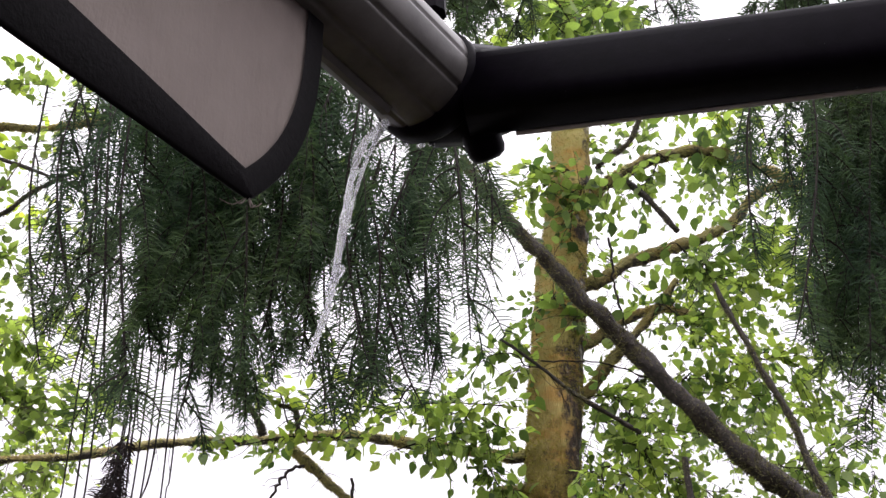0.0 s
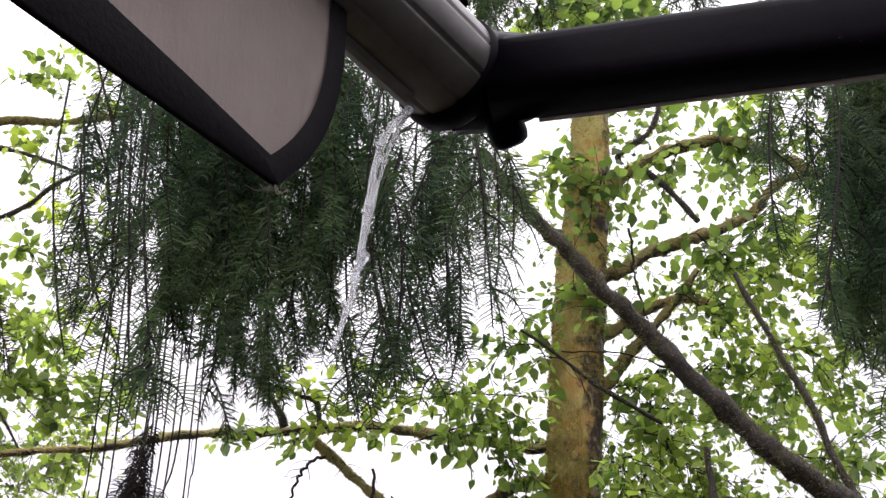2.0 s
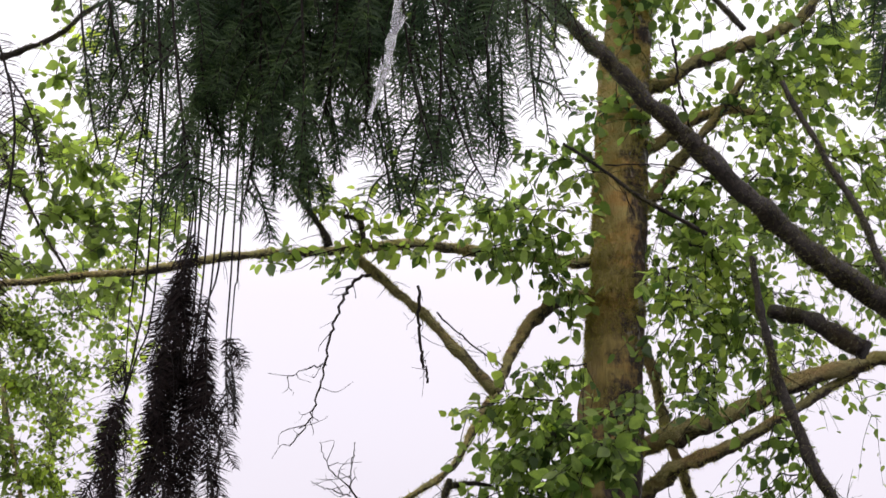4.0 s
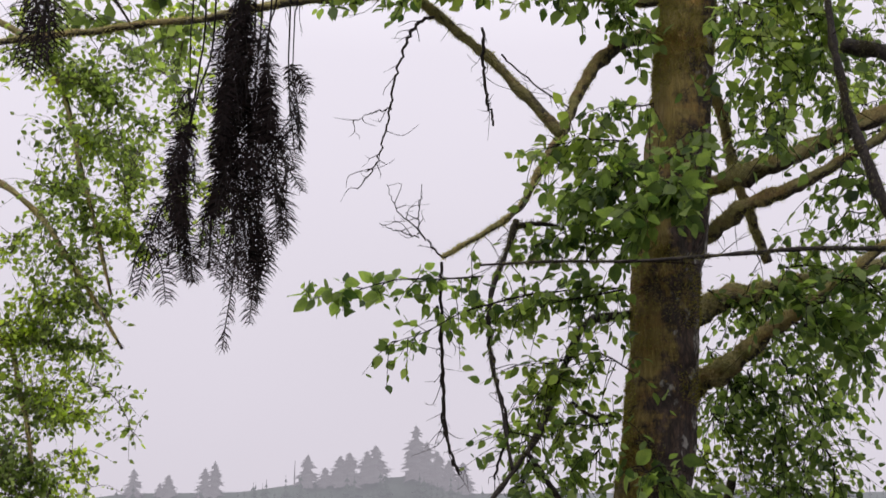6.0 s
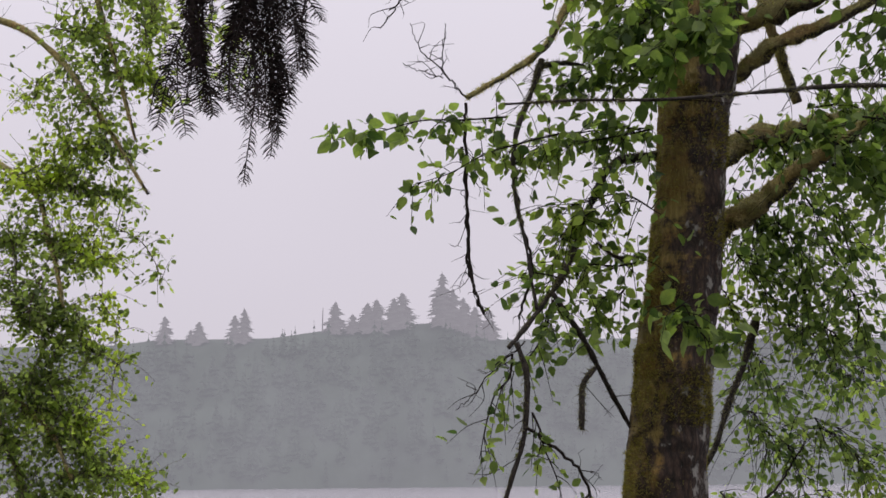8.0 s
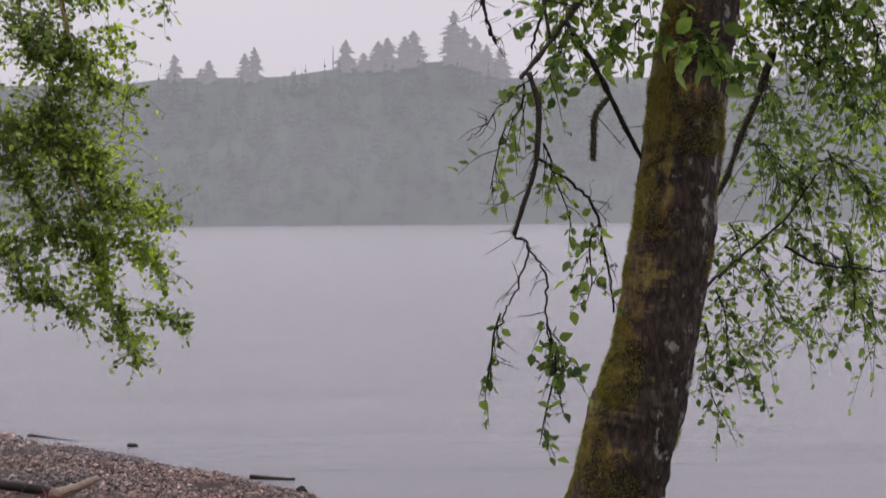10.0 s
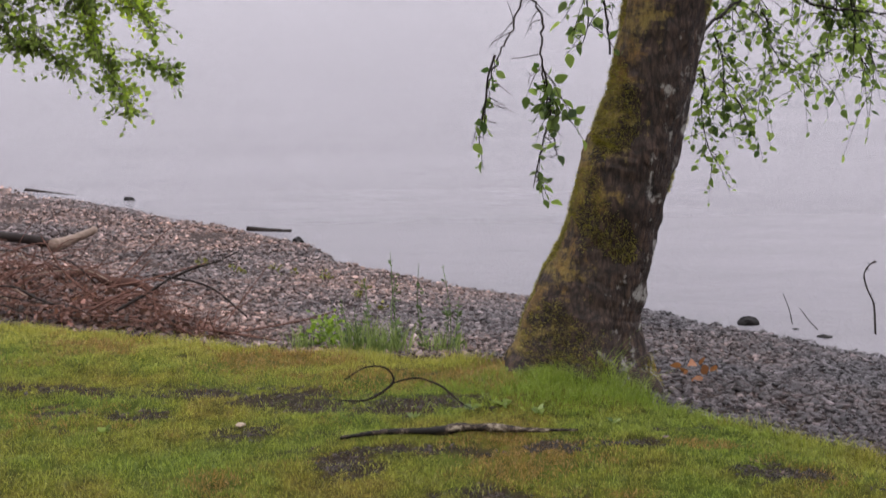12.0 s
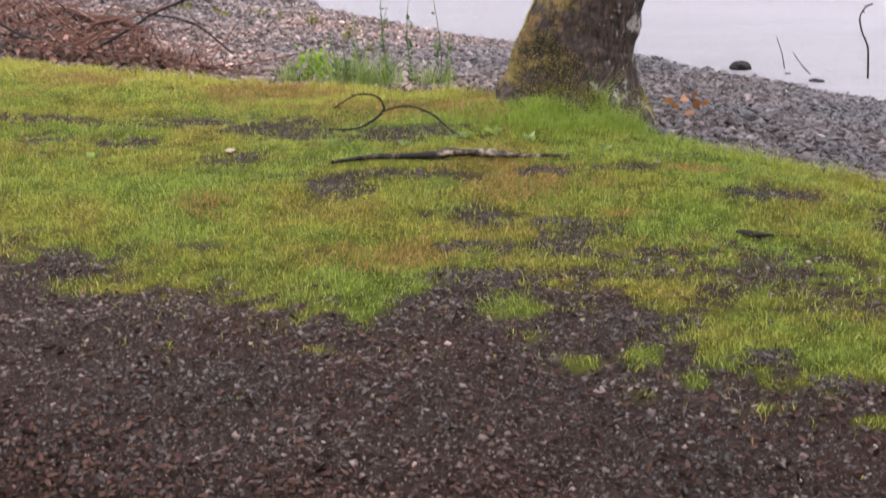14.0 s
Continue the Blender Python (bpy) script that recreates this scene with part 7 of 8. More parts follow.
child("drop", *tube([(0.113, 0.780, 2.5430, 0.0008), (0.113, 0.780, 2.5390, 0.0025), (0.113, 0.780, 2.5365, 0.0013)], 8), FALLING, stream, "", True)
child("drop", *tube([(0.117, 0.780, 2.5550, 0.0008), (0.117, 0.780, 2.5510, 0.0025), (0.117, 0.780, 2.5485, 0.0013)], 8), FALLING, stream, "", True)
child("drop", *tube([(0.111, 0.780, 2.5410, 0.0006), (0.111, 0.780, 2.5380, 0.0019), (0.111, 0.780, 2.5361, 0.0009)], 8), FALLING, stream, "", True)
child("drop", *tube([(0.091, 0.780, 2.5396, 0.0007), (0.091, 0.780, 2.5360, 0.0023), (0.091, 0.780, 2.5337, 0.0011)], 8), FALLING, stream, "", True)
child("drop", *tube([(0.089, 0.780, 2.5407, 0.0005), (0.089, 0.780, 2.5380, 0.0017), (0.089, 0.780, 2.5363, 0.0009)], 8), FALLING, stream, "", True)
child("drop", *tube([(0.088, 0.780, 2.5441, 0.0008), (0.088, 0.780, 2.5400, 0.0025), (0.088, 0.780, 2.5375, 0.0013)], 8), FALLING, stream, "", True)


# ---- things on the beach and the lawn ----
WOOD_PALE = plain("bleached_driftwood", (0.24, 0.17, 0.13), 0.6, 0, 0.35, 40, 0.3)
WOOD_DARK = plain("soaked_wood", (0.022, 0.016, 0.014), 0.55, 0, 0.4, 60, 0.3, 0.12)
def mottled_bark():
    """Black wet bark, peeled and lichened to pale patches."""
    m, n, l, b = mat("mottled_stick_bark", 0.6, 0.2)
    patch = noise_node(n, l, 26, 6, 0.75, place(n, (0.6, 1, 1)))
    col = ramped(n, l, patch, (0.47, (0.008, 0.006, 0.005)), (0.55, (0.09, 0.066, 0.048)), (0.62, (0.36, 0.31, 0.23)))
    l.new(mixed(n, l, 0.6, col, ramped(n, l, noise_node(n, l, 160, 4, 0.7), (0.3, (0.4, 0.4, 0.4)), (0.7, (1, 1, 1))), "MULTIPLY"), b.inputs["Base Color"])
    bumped(n, l, b, patch, 0.8, 0.006)
    return m


STICK_BARK = mottled_bark()
WOOD_RED = plain("rotten_red_wood", (0.085, 0.045, 0.035), 0.8, 0, 0.6, 45, 0.5, 0.1)
RED_TWIG = plain("red_brown_twig", (0.15, 0.075, 0.058), 0.6, 0, 0.4, 60, 0.3, 0.2)
RUST = plain("rusty_dead_bracken", (0.135, 0.07, 0.055), 0.8, 0, 0.5, 60, 0.2, 0.1)
RUST_LEAF = leaf_material("rusty_leaf_litter", (0.022, 0.012, 0.010), (0.21, 0.118, 0.095), 0.15)
clumped(RUST_LEAF, 5.0, (0.36, (0.45, 0.42, 0.45)), (0.5, (1, 1, 1)), (0.64, (1.35, 1.15, 1.1)))


def on_ground(x, y, up=0.0):
    return np.array((x, y, ground_z(x, y) + up))


def log(name, label, pts, material, sides=9, category="driftwood"):
    at = on_ground(pts[0][0], pts[0][1])
    t = thing(name, label, category, at)
    line = smooth_line([(x, y, max(ground_z(x, y), LAKE - 0.03) + h, r) for x, y, h, r in pts], 6)
    wood = [tube(line, sides, 0.35 if category in ("twig", "stem", "branch") else 0.22, 25)]
    if category in ("twig", "stem", "branch"):
        n = len(line)
        for i in range(3, n - 1, 3):
            p, rad = line[i, :3], line[i, 3]
            way = unit(rng.normal(size=3) + 0.8 * unit(line[i + 1, :3] - line[i - 1, :3])) * rng.uniform(2, 6) * rad
            wood.append(tube([(*p, 0.6 * rad), (*(p + way * 0.6), 0.4 * rad), (*(p + way), 0.15 * rad)], 5))
    child("stem", *joined(wood), material, t, "", True)
    return t


log("driftwood_log", "short dark driftwood log lying at the waterline", [(-1.63, 11.04, 0.03, 0.020), (-1.5, 11.02, 0.032, 0.026), (-1.4, 11.0, 0.032, 0.023), (-1.25, 10.97, 0.03, 0.019)], WOOD_DARK)
log("driftwood_pole", "long dark driftwood pole half in the water", [(-4.2, 13.36, 0.015, 0.028), (-3.9, 13.2, 0.02, 0.022), (-3.6, 13.02, 0.02, 0.014)], WOOD_DARK)
fork = log("driftwood_branch", "bleached forked driftwood branch on the stones", [(-2.5, 9.5, 0.13, 0.026), (-2.6, 9.3, 0.08, 0.033), (-2.69, 9.09, 0.045, 0.048)], WOOD_PALE)
log("driftwood_branch", "dark wet driftwood branch lying on the stones", [(-3.6, 9.6, 0.05, 0.028), (-3.2, 9.42, 0.06, 0.032), (-2.85, 9.28, 0.05, 0.036), (-2.72, 9.2, 0.04, 0.032)], WOOD_DARK)
log("fallen_stick", "dark broken lichened stick lying on the lawn", [(-0.35, 4.40, 0.015, 0.007), (-0.2, 4.45, 0.022, 0.010), (-0.02, 4.45, 0.026, 0.014), (0.05, 4.46, 0.026, 0.019), (0.12, 4.47, 0.026, 0.013), (0.2, 4.48, 0.026, 0.016), (0.31, 4.48, 0.024, 0.009), (0.48, 4.47, 0.02, 0.004)], STICK_BARK, 9, "stick")
arch = log("arched_twig", "thin thorny twig arching over the muddy turf", [(-0.39, 4.88, 0.01, 0.004), (-0.28, 4.88, 0.015, 0.005), (-0.19, 4.88, 0.07, 0.005), (-0.185, 4.88, 0.11, 0.004), (-0.22, 4.88, 0.14, 0.004), (-0.29, 4.88, 0.142, 0.003), (-0.37, 4.88, 0.09, 0.002)], WOOD_DARK, 6, "twig")
log("arched_twig", "thin dark twig bowed over the grass", [(-0.19, 4.86, 0.08, 0.003), (-0.13, 4.86, 0.105, 0.004), (-0.075, 4.85, 0.11, 0.004), (0.0, 4.84, 0.08, 0.004), (0.07, 4.8, 0.03, 0.003), (0.14, 4.75, 0.0, 0.003)], WOOD_DARK, 6, "twig")
log("dark_chip", "small dark wood chip lying in the grass", [(0.9, 3.71, 0.012, 0.006), (0.94, 3.68, 0.014, 0.011), (1.0, 3.67, 0.01, 0.004)], WOOD_DARK, 6, "wood chip")
log("leaning_branch", "bare dark branch leaning out of the brush pile", [(-1.55, 6.2, 0.09, 0.008), (-1.406, 6.25, 0.175, 0.0075), (-1.31, 6.3, 0.235, 0.007), (-1.184, 6.3, 0.30, 0.0058), (-1.087, 6.3, 0.335, 0.0045), (-0.976, 6.3, 0.39, 0.0025)], WOOD_DARK, 7, "branch")
log("leaning_branch", "thin brown branch sagging from the brush pile", [(-1.5, 6.8, 0.2, 0.006), (-1.2, 6.7, 0.16, 0.006), (-0.98, 6.55, 0.03, 0.005)], WOOD_DARK, 6, "branch")
log("drowned_branch", "crooked bare stem standing in shallow water", [(2.55, 7.55, -0.03, 0.006), (2.537, 7.55, 0.118, 0.006), (2.522, 7.55, 0.22, 0.0055), (2.481, 7.55, 0.305, 0.005), (2.46, 7.55, 0.39, 0.0048), (2.49, 7.55, 0.449, 0.005), (2.525, 7.55, 0.465, 0.006)], WOOD_DARK, 7, "stem")
log("drowned_twig", "thin bare shoot standing in shallow water", [(2.13, 7.8, 0.0, 0.004), (2.1, 7.8, 0.12, 0.003), (2.06, 7.8, 0.22, 0.002)], WOOD_DARK, 5, "stem")
log("drowned_twig", "thin slanting shoot standing in shallow water", [(2.27, 7.64, 0.0, 0.004), (2.2, 7.68, 0.07, 0.003), (2.14, 7.72, 0.15, 0.002)], WOOD_DARK, 5, "stem")


BOX_V = np.array([(x, y, z) for z in (-1, 1) for y in (-1, 1) for x in (-1, 1)], float) * 0.72
BOX_F = np.array([(0, 2, 3), (0, 3, 1), (4, 5, 7), (4, 7, 6), (0, 1, 5), (0, 5, 4), (2, 6, 7), (2, 7, 3), (0, 4, 6), (0, 6, 2), (1, 3, 7), (1, 7, 5)])


def slab(r, flat=0.5):
    """A split flat beach stone."""
    v = BOX_V * r.uniform(0.6, 1.2, (8, 1)) + r.normal(size=(8, 3)) * 0.12
    v = v * (r.uniform(0.9, 1.6), r.uniform(0.6, 1.0), flat * r.uniform(0.6, 1.4))
    a = r.uniform(0, 6.28)
    c, s = math.cos(a), math.sin(a)
    return v @ np.array([(c, s, 0), (-s, c, 0), (0, 0, 1)])


def pebble(r, flat=0.5):
    v = ICO_V * r.uniform(0.7, 1.25, (12, 1)) * (r.uniform(0.8, 1.5), r.uniform(0.6, 1.0), flat * r.uniform(0.6, 1.3))
    a = r.uniform(0, 6.28)
    c, s = math.cos(a), math.sin(a)
    return v @ np.array([(c, s, 0), (-s, c, 0), (0, 0, 1)])


ROCK = plain("dark_wet_rock", (0.012, 0.011, 0.011), 0.7, 0, 0.5, 40, 0.4, 0.15)


def boulder(name, label, x, y, size, seed):
    r = np.random.default_rng(seed)
    bm = bmesh.new()
    bmesh.ops.create_icosphere(bm, subdivisions=3, radius=1)
    k = r.uniform(0, 50)
    for v in bm.verts:
        v.co *= 1 + 0.35 * noise.noise(v.co * 1.3 + Vector((k, 0, 0))) + 0.1 * noise.noise(v.co * 4)
        v.co = Vector((v.co.x * size[0], v.co.y * size[1], v.co.z * size[2]))
    me = bpy.data.meshes.new(name)
    bm.to_mesh(me)
    bm.free()
    me.materials.append(ROCK)
    ob = new(name, me)
    ob.location = (x, y, max(ground_z(x, y), LAKE - 0.02) + 0.3 * size[2])
    return tagged(ob, label, "rock", "rocks at the waterline")


boulder("shore_rock", "dark wet rock standing at the waterline", 1.86, 7.81, (0.06, 0.05, 0.05), 1)
boulder("shore_rock", "small dark rock awash in shallow water", 2.116, 7.68, (0.045, 0.035, 0.018), 2)
boulder("shore_rock", "small wet rock awash beside a shoot", 2.229, 7.5, (0.05, 0.04, 0.025), 3)
boulder("shore_rock", "dark stone at the edge of the lake", -1.14, 10.46, (0.045, 0.04, 0.03), 4)
boulder("shore_rock", "small dark stone far along the waterline", -3.0, 12.7, (0.06, 0.05, 0.04), 5)


def build_brush():
    pile = thing("brush_pile", "heap of rusty dead bracken and twigs on the beach", "brush pile", on_ground(-1.9, 7.0))
    r = np.random.default_rng(11)
    sticks, litter_p, litter_w, litter_s = [], [], [], []
    def spot():
        x = r.uniform(-3.3, -1.0)
        e = line_at(x, LAWN_EDGE)
        wide = 1.25 * min(1.0, (-0.85 - x) / 1.2)
        y = e + 0.1 + r.uniform(0, 1) ** 1.3 * wide
        hump = 0.17 * min(1.0, (-1.0 - x) / 0.9) * math.sin(min(1.0, (y - e) / (wide + 0.15)) * math.pi) ** 0.7
        return x, y, ground_z(x, y) + hump * r.uniform(0.1, 1)
    for i in range(460):
        x, y, z = spot()
        a, el, ln = r.uniform(0, 6.28), r.normal(0.05, 0.3), r.uniform(0.12, 0.6)
        d = np.array((math.cos(a) * math.cos(el), 0.6 * math.sin(a) * math.cos(el), math.sin(el))) * ln
        p = np.array((x, y, z + 0.02))
        m = p + d / 2 + r.normal(size=3) * 0.03
        rad = 0.0013 + 0.0045 * r.uniform() ** 2
        sticks.append(tube(smooth_line([(*p, rad), (*m, rad * 0.9), (*(p + d), rad * 0.5)], 3), 4))
    tagged(child("brushwood", *joined(sticks), RUST, pile), kind="stuff")
    for i in range(44):
        x, y, z = spot()
        while x > -1.65:
            x, y, z = spot()
        a, ln = r.normal(0.0, 0.5) + (0 if i % 2 else math.pi), r.uniform(0.3, 0.85)
        d = np.array((math.cos(a), 0.4 * math.sin(a), r.uniform(-0.1, 0.25))) * ln
        p, rise = np.array((x, y, z + 0.03)), r.uniform(0.03, 0.12)
        stem = [(*(p + d * u + (0, 0, 4 * rise * u * (1 - u)) + r.normal(size=3) * 0.01), (0.0042 + 0.004 * (i % 5 == 0)) * (1 - 0.7 * u)) for u in np.linspace(0, 1, 6)]
        child("long_twig", *tube(smooth_line(stem, 4), 5, 0.3, 25), (WOOD_PALE, RED_TWIG, WOOD_DARK, RED_TWIG)[i % 4], pile, "", True)
    for i in range(4200):
        x, y, z = spot()
        litter_p.append((x, y, z))
        litter_w.append(r.normal(size=3) * (1, 1, 0.35))
        litter_s.append(r.uniform(0.012, 0.045))
    child("leaf_litter", *leaves_mesh(litter_p, litter_w, litter_s), RUST_LEAF, pile)
    log("rotten_log", "rusty rotten log half buried in the brush", [(-2.1, 7.1, 0.11, 0.016), (-1.92, 7.05, 0.15, 0.022), (-1.75, 6.92, 0.135, 0.026), (-1.62, 6.88, 0.14, 0.022), (-1.48, 6.82, 0.10, 0.016)], WOOD_RED, 9, "log")


build_brush()

# fresh weeds along the bank
WEED = leaf_material("weed_leaf", (0.06, 0.095, 0.04), (0.14, 0.20, 0.08), 0.4)
LIME = leaf_material("lime_leaf", (0.10, 0.17, 0.02), (0.22, 0.32, 0.04), 0.4)


STRAW_GREEN = leaf_material("yellowed_weed_leaf", (0.10, 0.10, 0.025), (0.2, 0.19, 0.05), 0.3)


def weed(x, y, h, seed, tall=True):
    r = np.random.default_rng(seed)
    base = on_ground(x, y, -0.01)
    t = thing("weed", "tall slender green weed on the bank" if tall else "low bright lime-green weed on the bank" if h > 0.1 else "tiny yellowed weed among the beach stones", "weed", base, "weeds on the bank")
    top = base + np.array((r.normal() * 0.03, r.normal() * 0.02, h * (1.12 if tall else 1)))
    stem = smooth_line([(*base, 0.003), (*((base + top) / 2 + r.normal(size=3) * 0.012), 0.0022), (*top, 0.0012)], 6)
    child("stem", *tube(stem, 5), WEED if tall else LIME, t)
    p, w, s = [], [], []
    for i in range(38 if tall else 90 if h > 0.1 else 16):
        u = r.uniform(0.05, 1) ** (1.5 if tall else 1)
        a = r.uniform(0, 6.28)
        reach = 0 if tall else r.uniform(0, 0.6 * h)
        p.append(base + (top - base) * u + np.array((math.cos(a), math.sin(a), 0.2)) * reach)
        w.append((math.cos(a), math.sin(a), r.uniform(0.1, 1.1)))
        s.append((0.046 if tall else 0.03) * (1.1 - 0.75 * u if tall else 1) * r.uniform(0.6, 1.1))
    child("leaves", *leaves_mesh(p, w, s, SLIM_V if tall else LEAF_V), WEED if tall else LIME if h > 0.1 else STRAW_GREEN, t)


for i, (x, y, h) in enumerate([(-0.42, 5.88, 0.22), (-0.33, 5.93, 0.3), (-0.19, 5.85, 0.42), (-0.22, 6.0, 0.3), (-0.08, 5.88, 0.36), (0.045, 5.86, 0.36), (0.07, 5.95, 0.22), (-0.37, 5.8, 0.2)]):
    weed(x, y, h, 60 + i)
for i, (x, y, h) in enumerate([(-0.56, 5.9, 0.15), (-0.52, 5.95, 0.12)]):
    weed(x, y, h, 80 + i, False)

for i, (x, y, h) in enumerate([(-1.35, 8.55, 0.07), (-1.27, 8.5, 0.05), (-1.04, 8.57, 0.08), (-0.95, 8.6, 0.05), (-0.755, 8.49, 0.08), (-0.45, 8.26, 0.07), (-0.5, 7.6, 0.06), (-0.3, 7.3, 0.05), (-1.62, 8.8, 0.06)]):
    weed(x, y, h, 120 + i, False)

TUFT = leaf_material("soft_tuft_blade", (0.12, 0.17, 0.06), (0.25, 0.31, 0.12), 0.45)


def grass_tuft(x, y, h, seed):
    """A loose tuft of long soft blades."""
    r = np.random.default_rng(seed)
    base = on_ground(x, y, -0.01)
    n = 70
    p = base + r.normal(size=(n, 3)) * (0.035, 0.03, 0)
    tip = p + np.stack([r.normal(size=n) * 0.3, r.normal(size=n) * 0.2, r.uniform(0.55, 1.1, n)], 1) * h
    mid = p * 0.45 + tip * 0.55 + (0, 0, 0.12 * h)
    a = r.uniform(0, 6.28, n)
    side = np.stack([np.cos(a), np.sin(a), 0 * a], 1) * 0.0022
    v = np.stack([p - side, p + side, mid + side * 0.8, mid - side * 0.8, tip], 1).reshape(-1, 3)
    f = [q for i in range(n) for q in ((5 * i, 5 * i + 1, 5 * i + 2, 5 * i + 3), (5 * i + 3, 5 * i + 2, 5 * i + 4))]
    ob = new("grass_tuft", mesh("grass_tuft", v - base, f, TUFT))
    ob.location = base
    tagged(ob, "tuft of long blue-green grass on the bank", "grass", "tufts on the bank")


for i, (x, y, h) in enumerate([(-0.40, 5.8, 0.17), (-0.33, 5.84, 0.19), (-0.2, 5.78, 0.16), (-0.63, 5.86, 0.12), (0.02, 5.76, 0.13), (-0.27, 5.76, 0.13)]):
    grass_tuft(x, y, h, 140 + i)

ROSETTES = [(0.23, 4.82, 0.07), (0.36, 4.72, 0.06), (0.11, 4.78, 0.06), (-0.1, 4.7, 0.04), (0.62, 4.6, 0.04), (-1.2, 4.55, 0.04)]


def rosette(x, y, size, seed):
    """A flat rosette of broad leaves in the turf."""
    r = np.random.default_rng(seed)
    base = on_ground(x, y, 0.004)
    t = thing("leafy_weed", "small broad-leaved weed growing in the lawn", "weed", base, "weeds in the lawn")
    for k in range(6):
        a = 2.4 * k + r.normal() * 0.2
        child("leaf", *leaves_mesh([base], [(math.cos(a), math.sin(a), r.uniform(0.25, 0.9))], [size * r.uniform(0.5, 0.9)]), TUFT, t)


for i, (x, y, size) in enumerate(ROSETTES):
    rosette(x, y, size, 160 + i)

# broad dead leaves on the stones by the trunk
ORANGE = leaf_material("orange_dead_leaf", (0.20, 0.085, 0.04), (0.36, 0.16, 0.08), 0.3)
leaf_spots = np.random.default_rng(5)
for x, y, many in ((0.93, 5.64, 3), (1.10, 5.72, 4), (1.13, 5.6, 5)):
    for k in range(many):
        ob = new("dead_leaf", mesh("dead_leaf", *leaves_mesh([(0, 0, 0)], [leaf_spots.normal(size=3) * (1, 1, 0.5)], [leaf_spots.uniform(0.04, 0.07)]), ORANGE))
        ob.location = on_ground(x + leaf_spots.normal() * 0.03, y + leaf_spots.normal() * 0.03, 0.02 + 0.012 * k)
        tagged(ob, "curled orange dead leaf lying on the stones", "leaf", "dead leaves by the trunk")

chip = new("pale_chip", mesh("pale_chip", pebble(np.random.default_rng(2), 0.3) * 0.025, ICO_F, plain("pale_wood_chip", (0.30, 0.235, 0.17), 0.6)))
chip.location = on_ground(-0.72, 4.57, 0.012)
tagged(chip, "pale wood chip lying on the muddy turf", "wood chip")


# ---- grass and stones ----
def build_grass():
    r = np.random.default_rng(21)
    pts, hs, dry = [], [], []
    tries = 560000
    xs, ys = r.uniform(-2.6, 1.9, tries), r.uniform(2.4, 6.7, tries)
    wide = r.uniform(size=tries) < 0.08
    xs, ys = np.where(wide, r.uniform(-6, 5, tries), xs), np.where(wide, r.uniform(0, 8, tries), ys)
    for x, y in zip(xs, ys):
        if y > line_at(x, LAWN_EDGE) + 0.08 or y < line_at(x, DRIVE_EDGE) - 0.5:
            continue
        g = turf(x, y)
        if r.uniform() > g * (0.7 + 0.5 * wobble(x, y, 9, 9)) + (0.03 if y > line_at(x, DRIVE_EDGE) - 0.25 else 0.006):
            continue
        h = 0.005 + 0.003 * (1 + wobble(x, y, 2.5, 7)) + 0.005 * (1 + wobble(x, y, 11, 7)) + 0.005 * (1 + wobble(x, y, 29, 7)) * r.uniform() + 0.007 * r.uniform() ** 4
        edge = max(0.0, 1 - abs(line_at(x, LAWN_EDGE) - y) / 0.22)
        h *= 1 + 1.6 * edge * (1 + wobble(x, y, 4, 2))
        d = math.hypot((x - 0.55) / 0.5, (y - 5.12) / 0.36)
        h *= 1 + 3.6 * max(0.0, 1 - d)
        pts.append((x, y, ground_z(x, y) - 0.004))
        hs.append(h)
        dry.append(wobble(x, y, 2.0, 12) + 0.5 * wobble(x, y, 7, 12) + r.uniform(-0.35, 0.35) - 0.8 * max(0.0, 1 - d) + 0.95 * max([0.0] + [1 - ((x - p) / w) ** 2 - ((y - q) / k) ** 2 for p, q, w, k in DRY]) > 0.45)
    pts, hs, dry = np.array(pts), np.array(hs), np.array(dry)
    fresh = ~dry & (np.hypot((pts[:, 0] - 0.5) / 0.6, (pts[:, 1] - 5.1) / 0.42) + r.normal(size=len(pts)) * 0.12 < 0.95)
    green = leaf_material("fresh_blade", (0.14, 0.20, 0.032), (0.25, 0.32, 0.055), 0.4)
    rim = np.array([line_at(x, LAWN_EDGE) for x in pts[:, 0]]) - pts[:, 1]
    bank = ~dry & ~fresh & (rim + 0.12 * r.normal(size=len(pts)) < 0.5) & (pts[:, 0] < 0.3)
    pale = leaf_material("bank_blade", (0.19, 0.185, 0.04), (0.44, 0.42, 0.10), 0.4)
    for name, sel, material, label in (("bank_grass", bank, pale, "longer yellow-green grass along the bank"), ("lawn_grass", ~dry & ~fresh & ~bank, GRASS, "short wet green lawn grass"), ("fresh_grass", fresh, green, "long fresh grass round the foot of the alder"), ("dry_grass", dry, STRAW, "yellowed dry blades among the lawn")):
        p, h = pts[sel], hs[sel][:, None]
        n = len(p)
        a = r.uniform(0, 6.28, n)
        side = np.stack([np.cos(a), np.sin(a), 0 * a], 1) * r.uniform(0.0008, 0.0015, (n, 1))
        lean = r.normal(size=(n, 3)) * (0.65, 0.65, 0)
        mid = p + (lean * 0.35 + (0, 0, 0.6)) * h
        tip = p + (lean + (0, 0, 1.0)) * h
        v = np.stack([p - side, p + side, mid + side * 0.8, mid - side * 0.8, tip], 1).reshape(-1, 3)
        f = [q for i in range(n) for q in ((5 * i, 5 * i + 1, 5 * i + 2, 5 * i + 3), (5 * i + 3, 5 * i + 2, 5 * i + 4))]
        tagged(new(name, mesh(name, v, f, material)), label, "grass", "", "stuff")


build_grass()


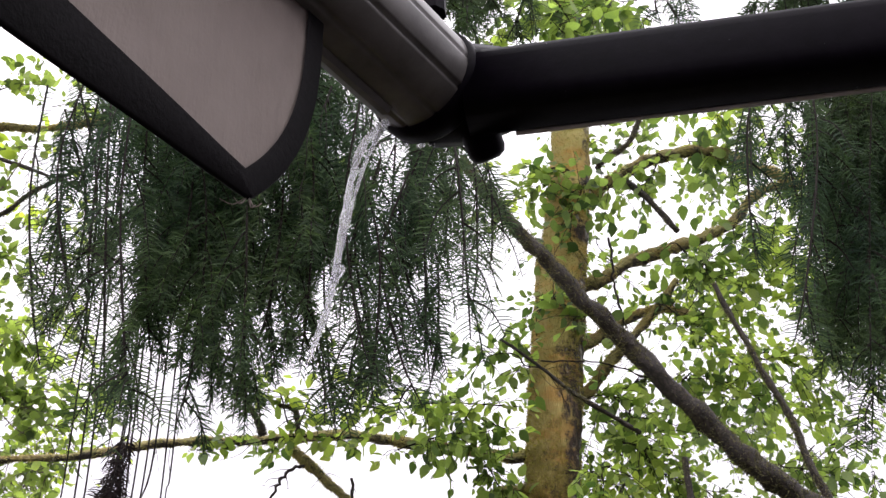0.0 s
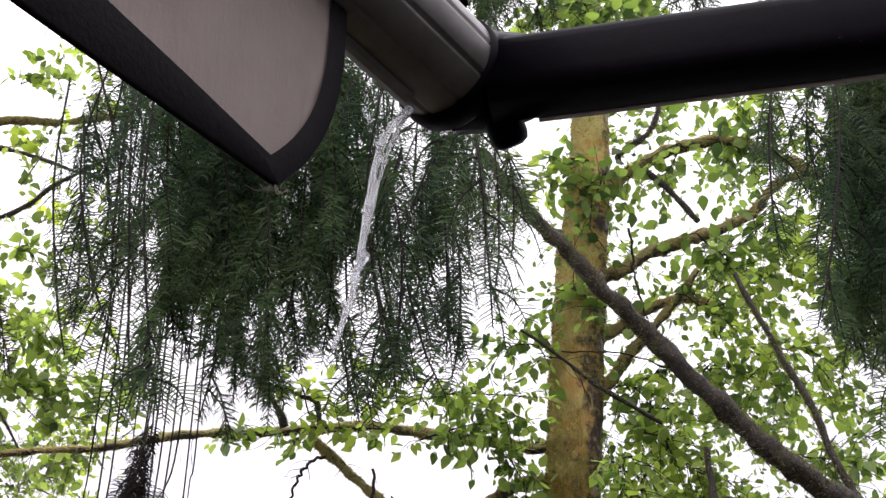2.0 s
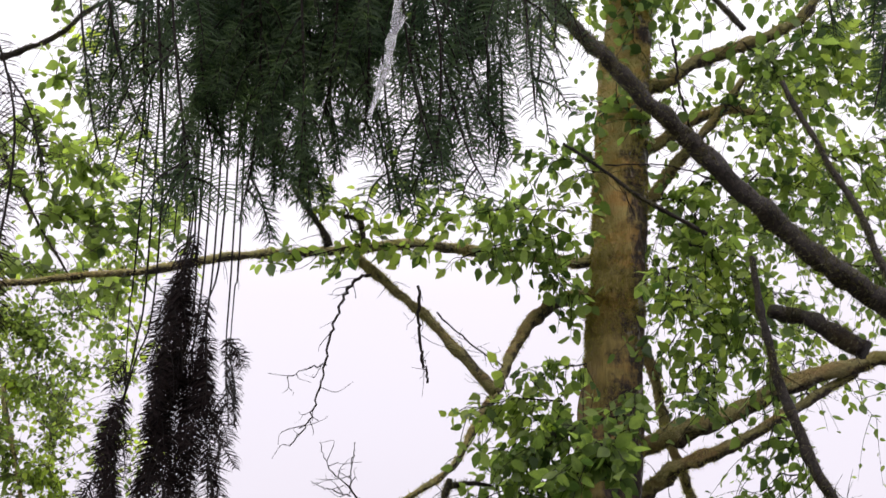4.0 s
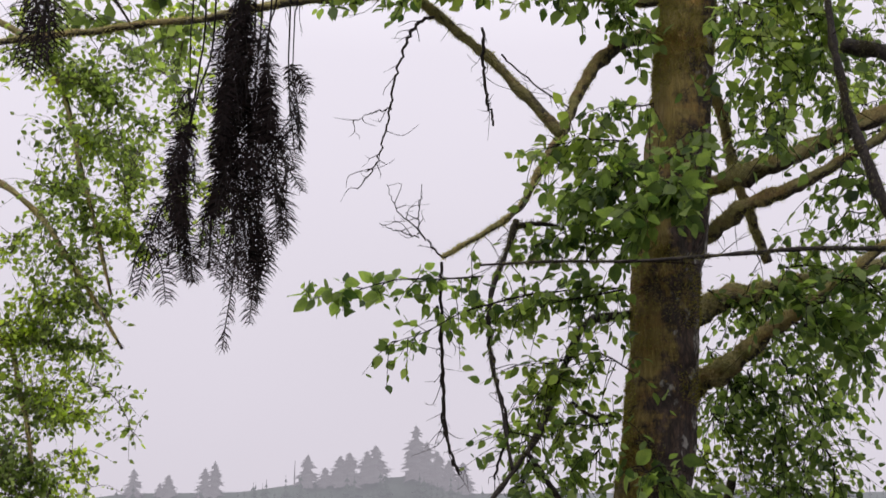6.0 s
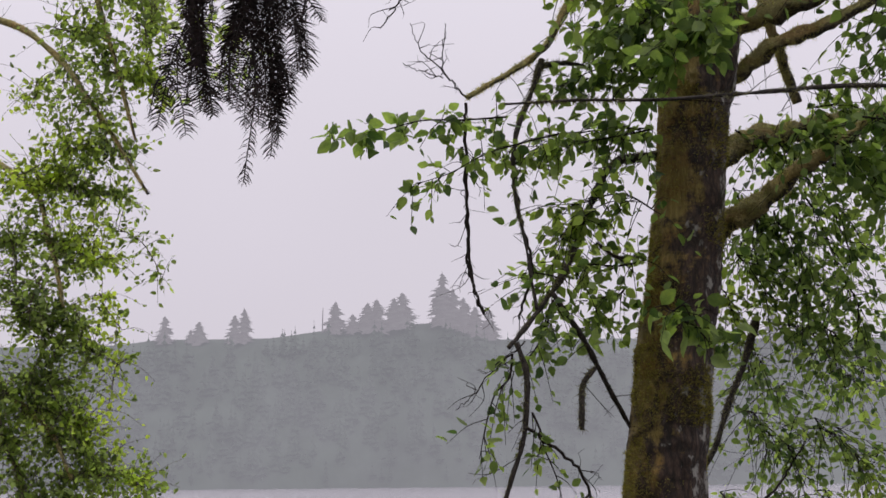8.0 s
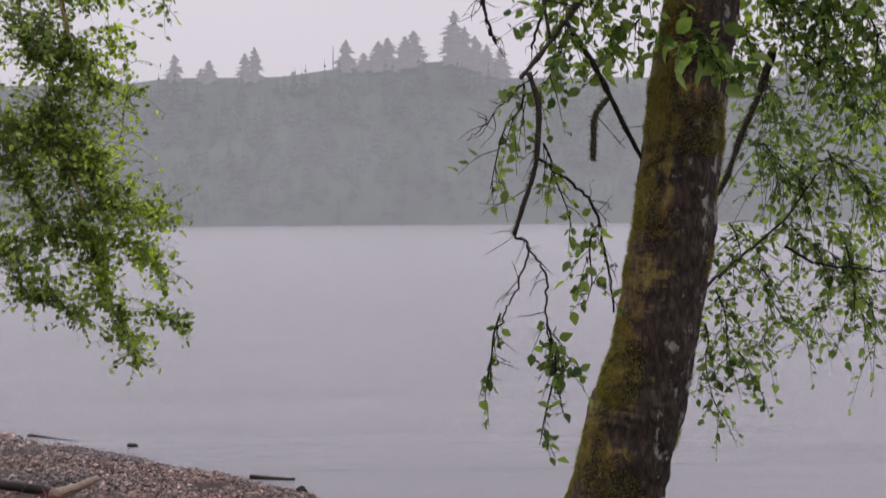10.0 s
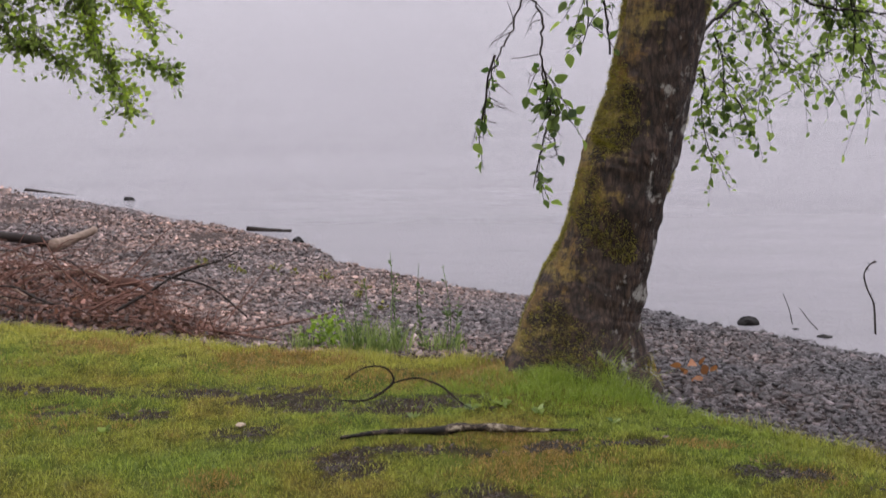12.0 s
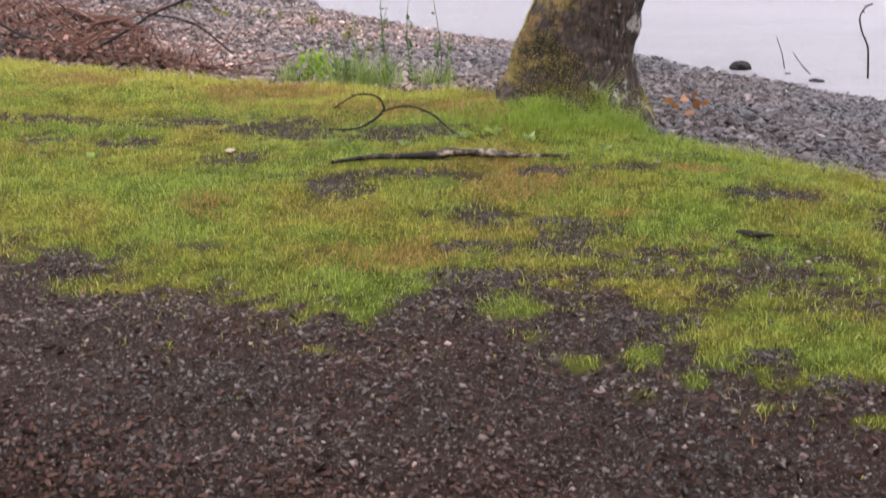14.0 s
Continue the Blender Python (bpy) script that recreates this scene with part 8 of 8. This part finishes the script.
def scatter_stones(name, label, material, count, where, size, flat, seed, singles):
    """Loose stones: the nearest as pieces of the ground, the rest joined."""
    r = np.random.default_rng(seed)
    make, tris = (slab, BOX_F) if flat < 0.5 else (pebble, np.array(ICO_F))
    shapes = [make(r, flat) for _ in range(24)]
    metas = [mesh("stone", s, tris, material) for s in shapes[:8]]
    verts, faces, made = [], [], 0
    for _ in range(count):
        x, y = where(r)
        if x is None:
            continue
        s = size(r)
        k = int(r.integers(24))
        p = on_ground(x, y, 0.15 * s)
        if made < singles and singles_here(x, y):
            ob = new("stone", metas[k % 8])
            ob.parent = ground
            ob.location, ob.scale = p, (s, s, s)
            ob.rotation_euler = (r.normal() * 0.15, r.normal() * 0.15, r.uniform(0, 6.28))
            made += 1
            continue
        faces.append(tris + len(verts) * len(shapes[0]))
        tilt = np.array(Euler((r.normal() * 0.3, r.normal() * 0.3, r.uniform(0, 6.28))).to_matrix())
        verts.append(shapes[k] @ tilt * s + p)
    ob = new(name, mesh(name, np.vstack(verts), np.vstack(faces), material))
    tagged(ob, label, "stones", "", "stuff")


def on_beach(r):
    x = r.uniform(-5.5, 2.9)
    e, s = line_at(x, LAWN_EDGE), line_at(x, SHORE)
    y = e + (s - e) * r.uniform(0.0, 1.01) + r.normal() * (0.03 if r.uniform() < 0.93 else 0.25)
    return (x, y) if y > e + 0.02 else (None, None)


def on_drive(r):
    x, y = r.uniform(-1.5, 1.4) + r.normal() * 0.4, 1.95 + 1.75 * r.uniform() + r.normal() * 0.35
    if r.uniform() < 0.12:
        x, y = r.uniform(-1.8, 1.6), r.uniform(3.2, 5.2)
    elif r.uniform() < 0.2:
        x, y = r.normal() * 4, r.normal() * 4
    return (x, y) if turf(x, y) < r.uniform(0.1, 0.6) and (y < line_at(x, DRIVE_EDGE) + 0.05 or r.uniform() < 0.6) else (None, None)


def singles_here(x, y):
    return abs(x) < 1.1 and (2.3 < y < 3.1 or 4.9 < y < 6.6)


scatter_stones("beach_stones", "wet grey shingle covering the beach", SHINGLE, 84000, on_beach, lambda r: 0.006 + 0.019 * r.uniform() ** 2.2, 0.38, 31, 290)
scatter_stones("drive_gravel", "dark wet gravel of the drive", GRAVEL, 88000, on_drive, lambda r: 0.0017 + 0.002 * r.uniform() + 0.008 * r.uniform() ** 14, 0.36, 32, 290)


LITTER = leaf_material("soaked_bark_litter", (0.016, 0.009, 0.007), (0.078, 0.045, 0.036), 0.05, 0.75, 0.08)


def build_litter():
    """Rusty bark and needle litter washed over the gravel."""
    r = np.random.default_rng(77)
    p, w, k = [], [], []
    for i in range(46000):
        x, y = r.uniform(-1.5, 1.3) + r.normal() * 0.3, 1.95 + r.normal() * 0.2 + 1.5 * r.uniform() ** 1.5
        near = (2.55 - y) / 0.3 - 1.5 * (x + 0.45) + 1.3 * wobble(x, y, 3.2, 15) + 0.7 * wobble(x, y, 9, 15)
        if r.uniform() > max(0.22, min(0.98, near)) or turf(x, y) > 0.4:
            continue
        p.append(on_ground(x, y, 0.003 + 0.004 * r.uniform()))
        w.append(r.normal(size=3) * (1, 1, 0.22))
        k.append(0.006 + 0.024 * r.uniform() ** 2)
    v, f = leaves_mesh(p, w, k, SLIM_V)
    tagged(new("bark_litter", mesh("bark_litter", v, f, LITTER)), "rusty bark and needle litter over wet gravel", "litter", "", "stuff")


build_litter()


def in_mud(r):
    x, y, w, h = MUD[int(r.integers(len(MUD)))]
    x, y = x + r.normal() * 0.7 * w, y + r.normal() * 0.7 * h
    return (x, y) if turf(x, y) < 0.42 and y < line_at(x, LAWN_EDGE) else (None, None)


CLOD = stone_material("wet_soil_clod", (0.008, 0.0055, 0.0045), (0.028, 0.019, 0.016), (0.085, 0.065, 0.057))
scatter_stones("mud_clods", "dark wet clods of soil and grit in worn turf", CLOD, 11000, in_mud, lambda r: 0.0022 + 0.007 * r.uniform() ** 3, 0.5, 33, 290)
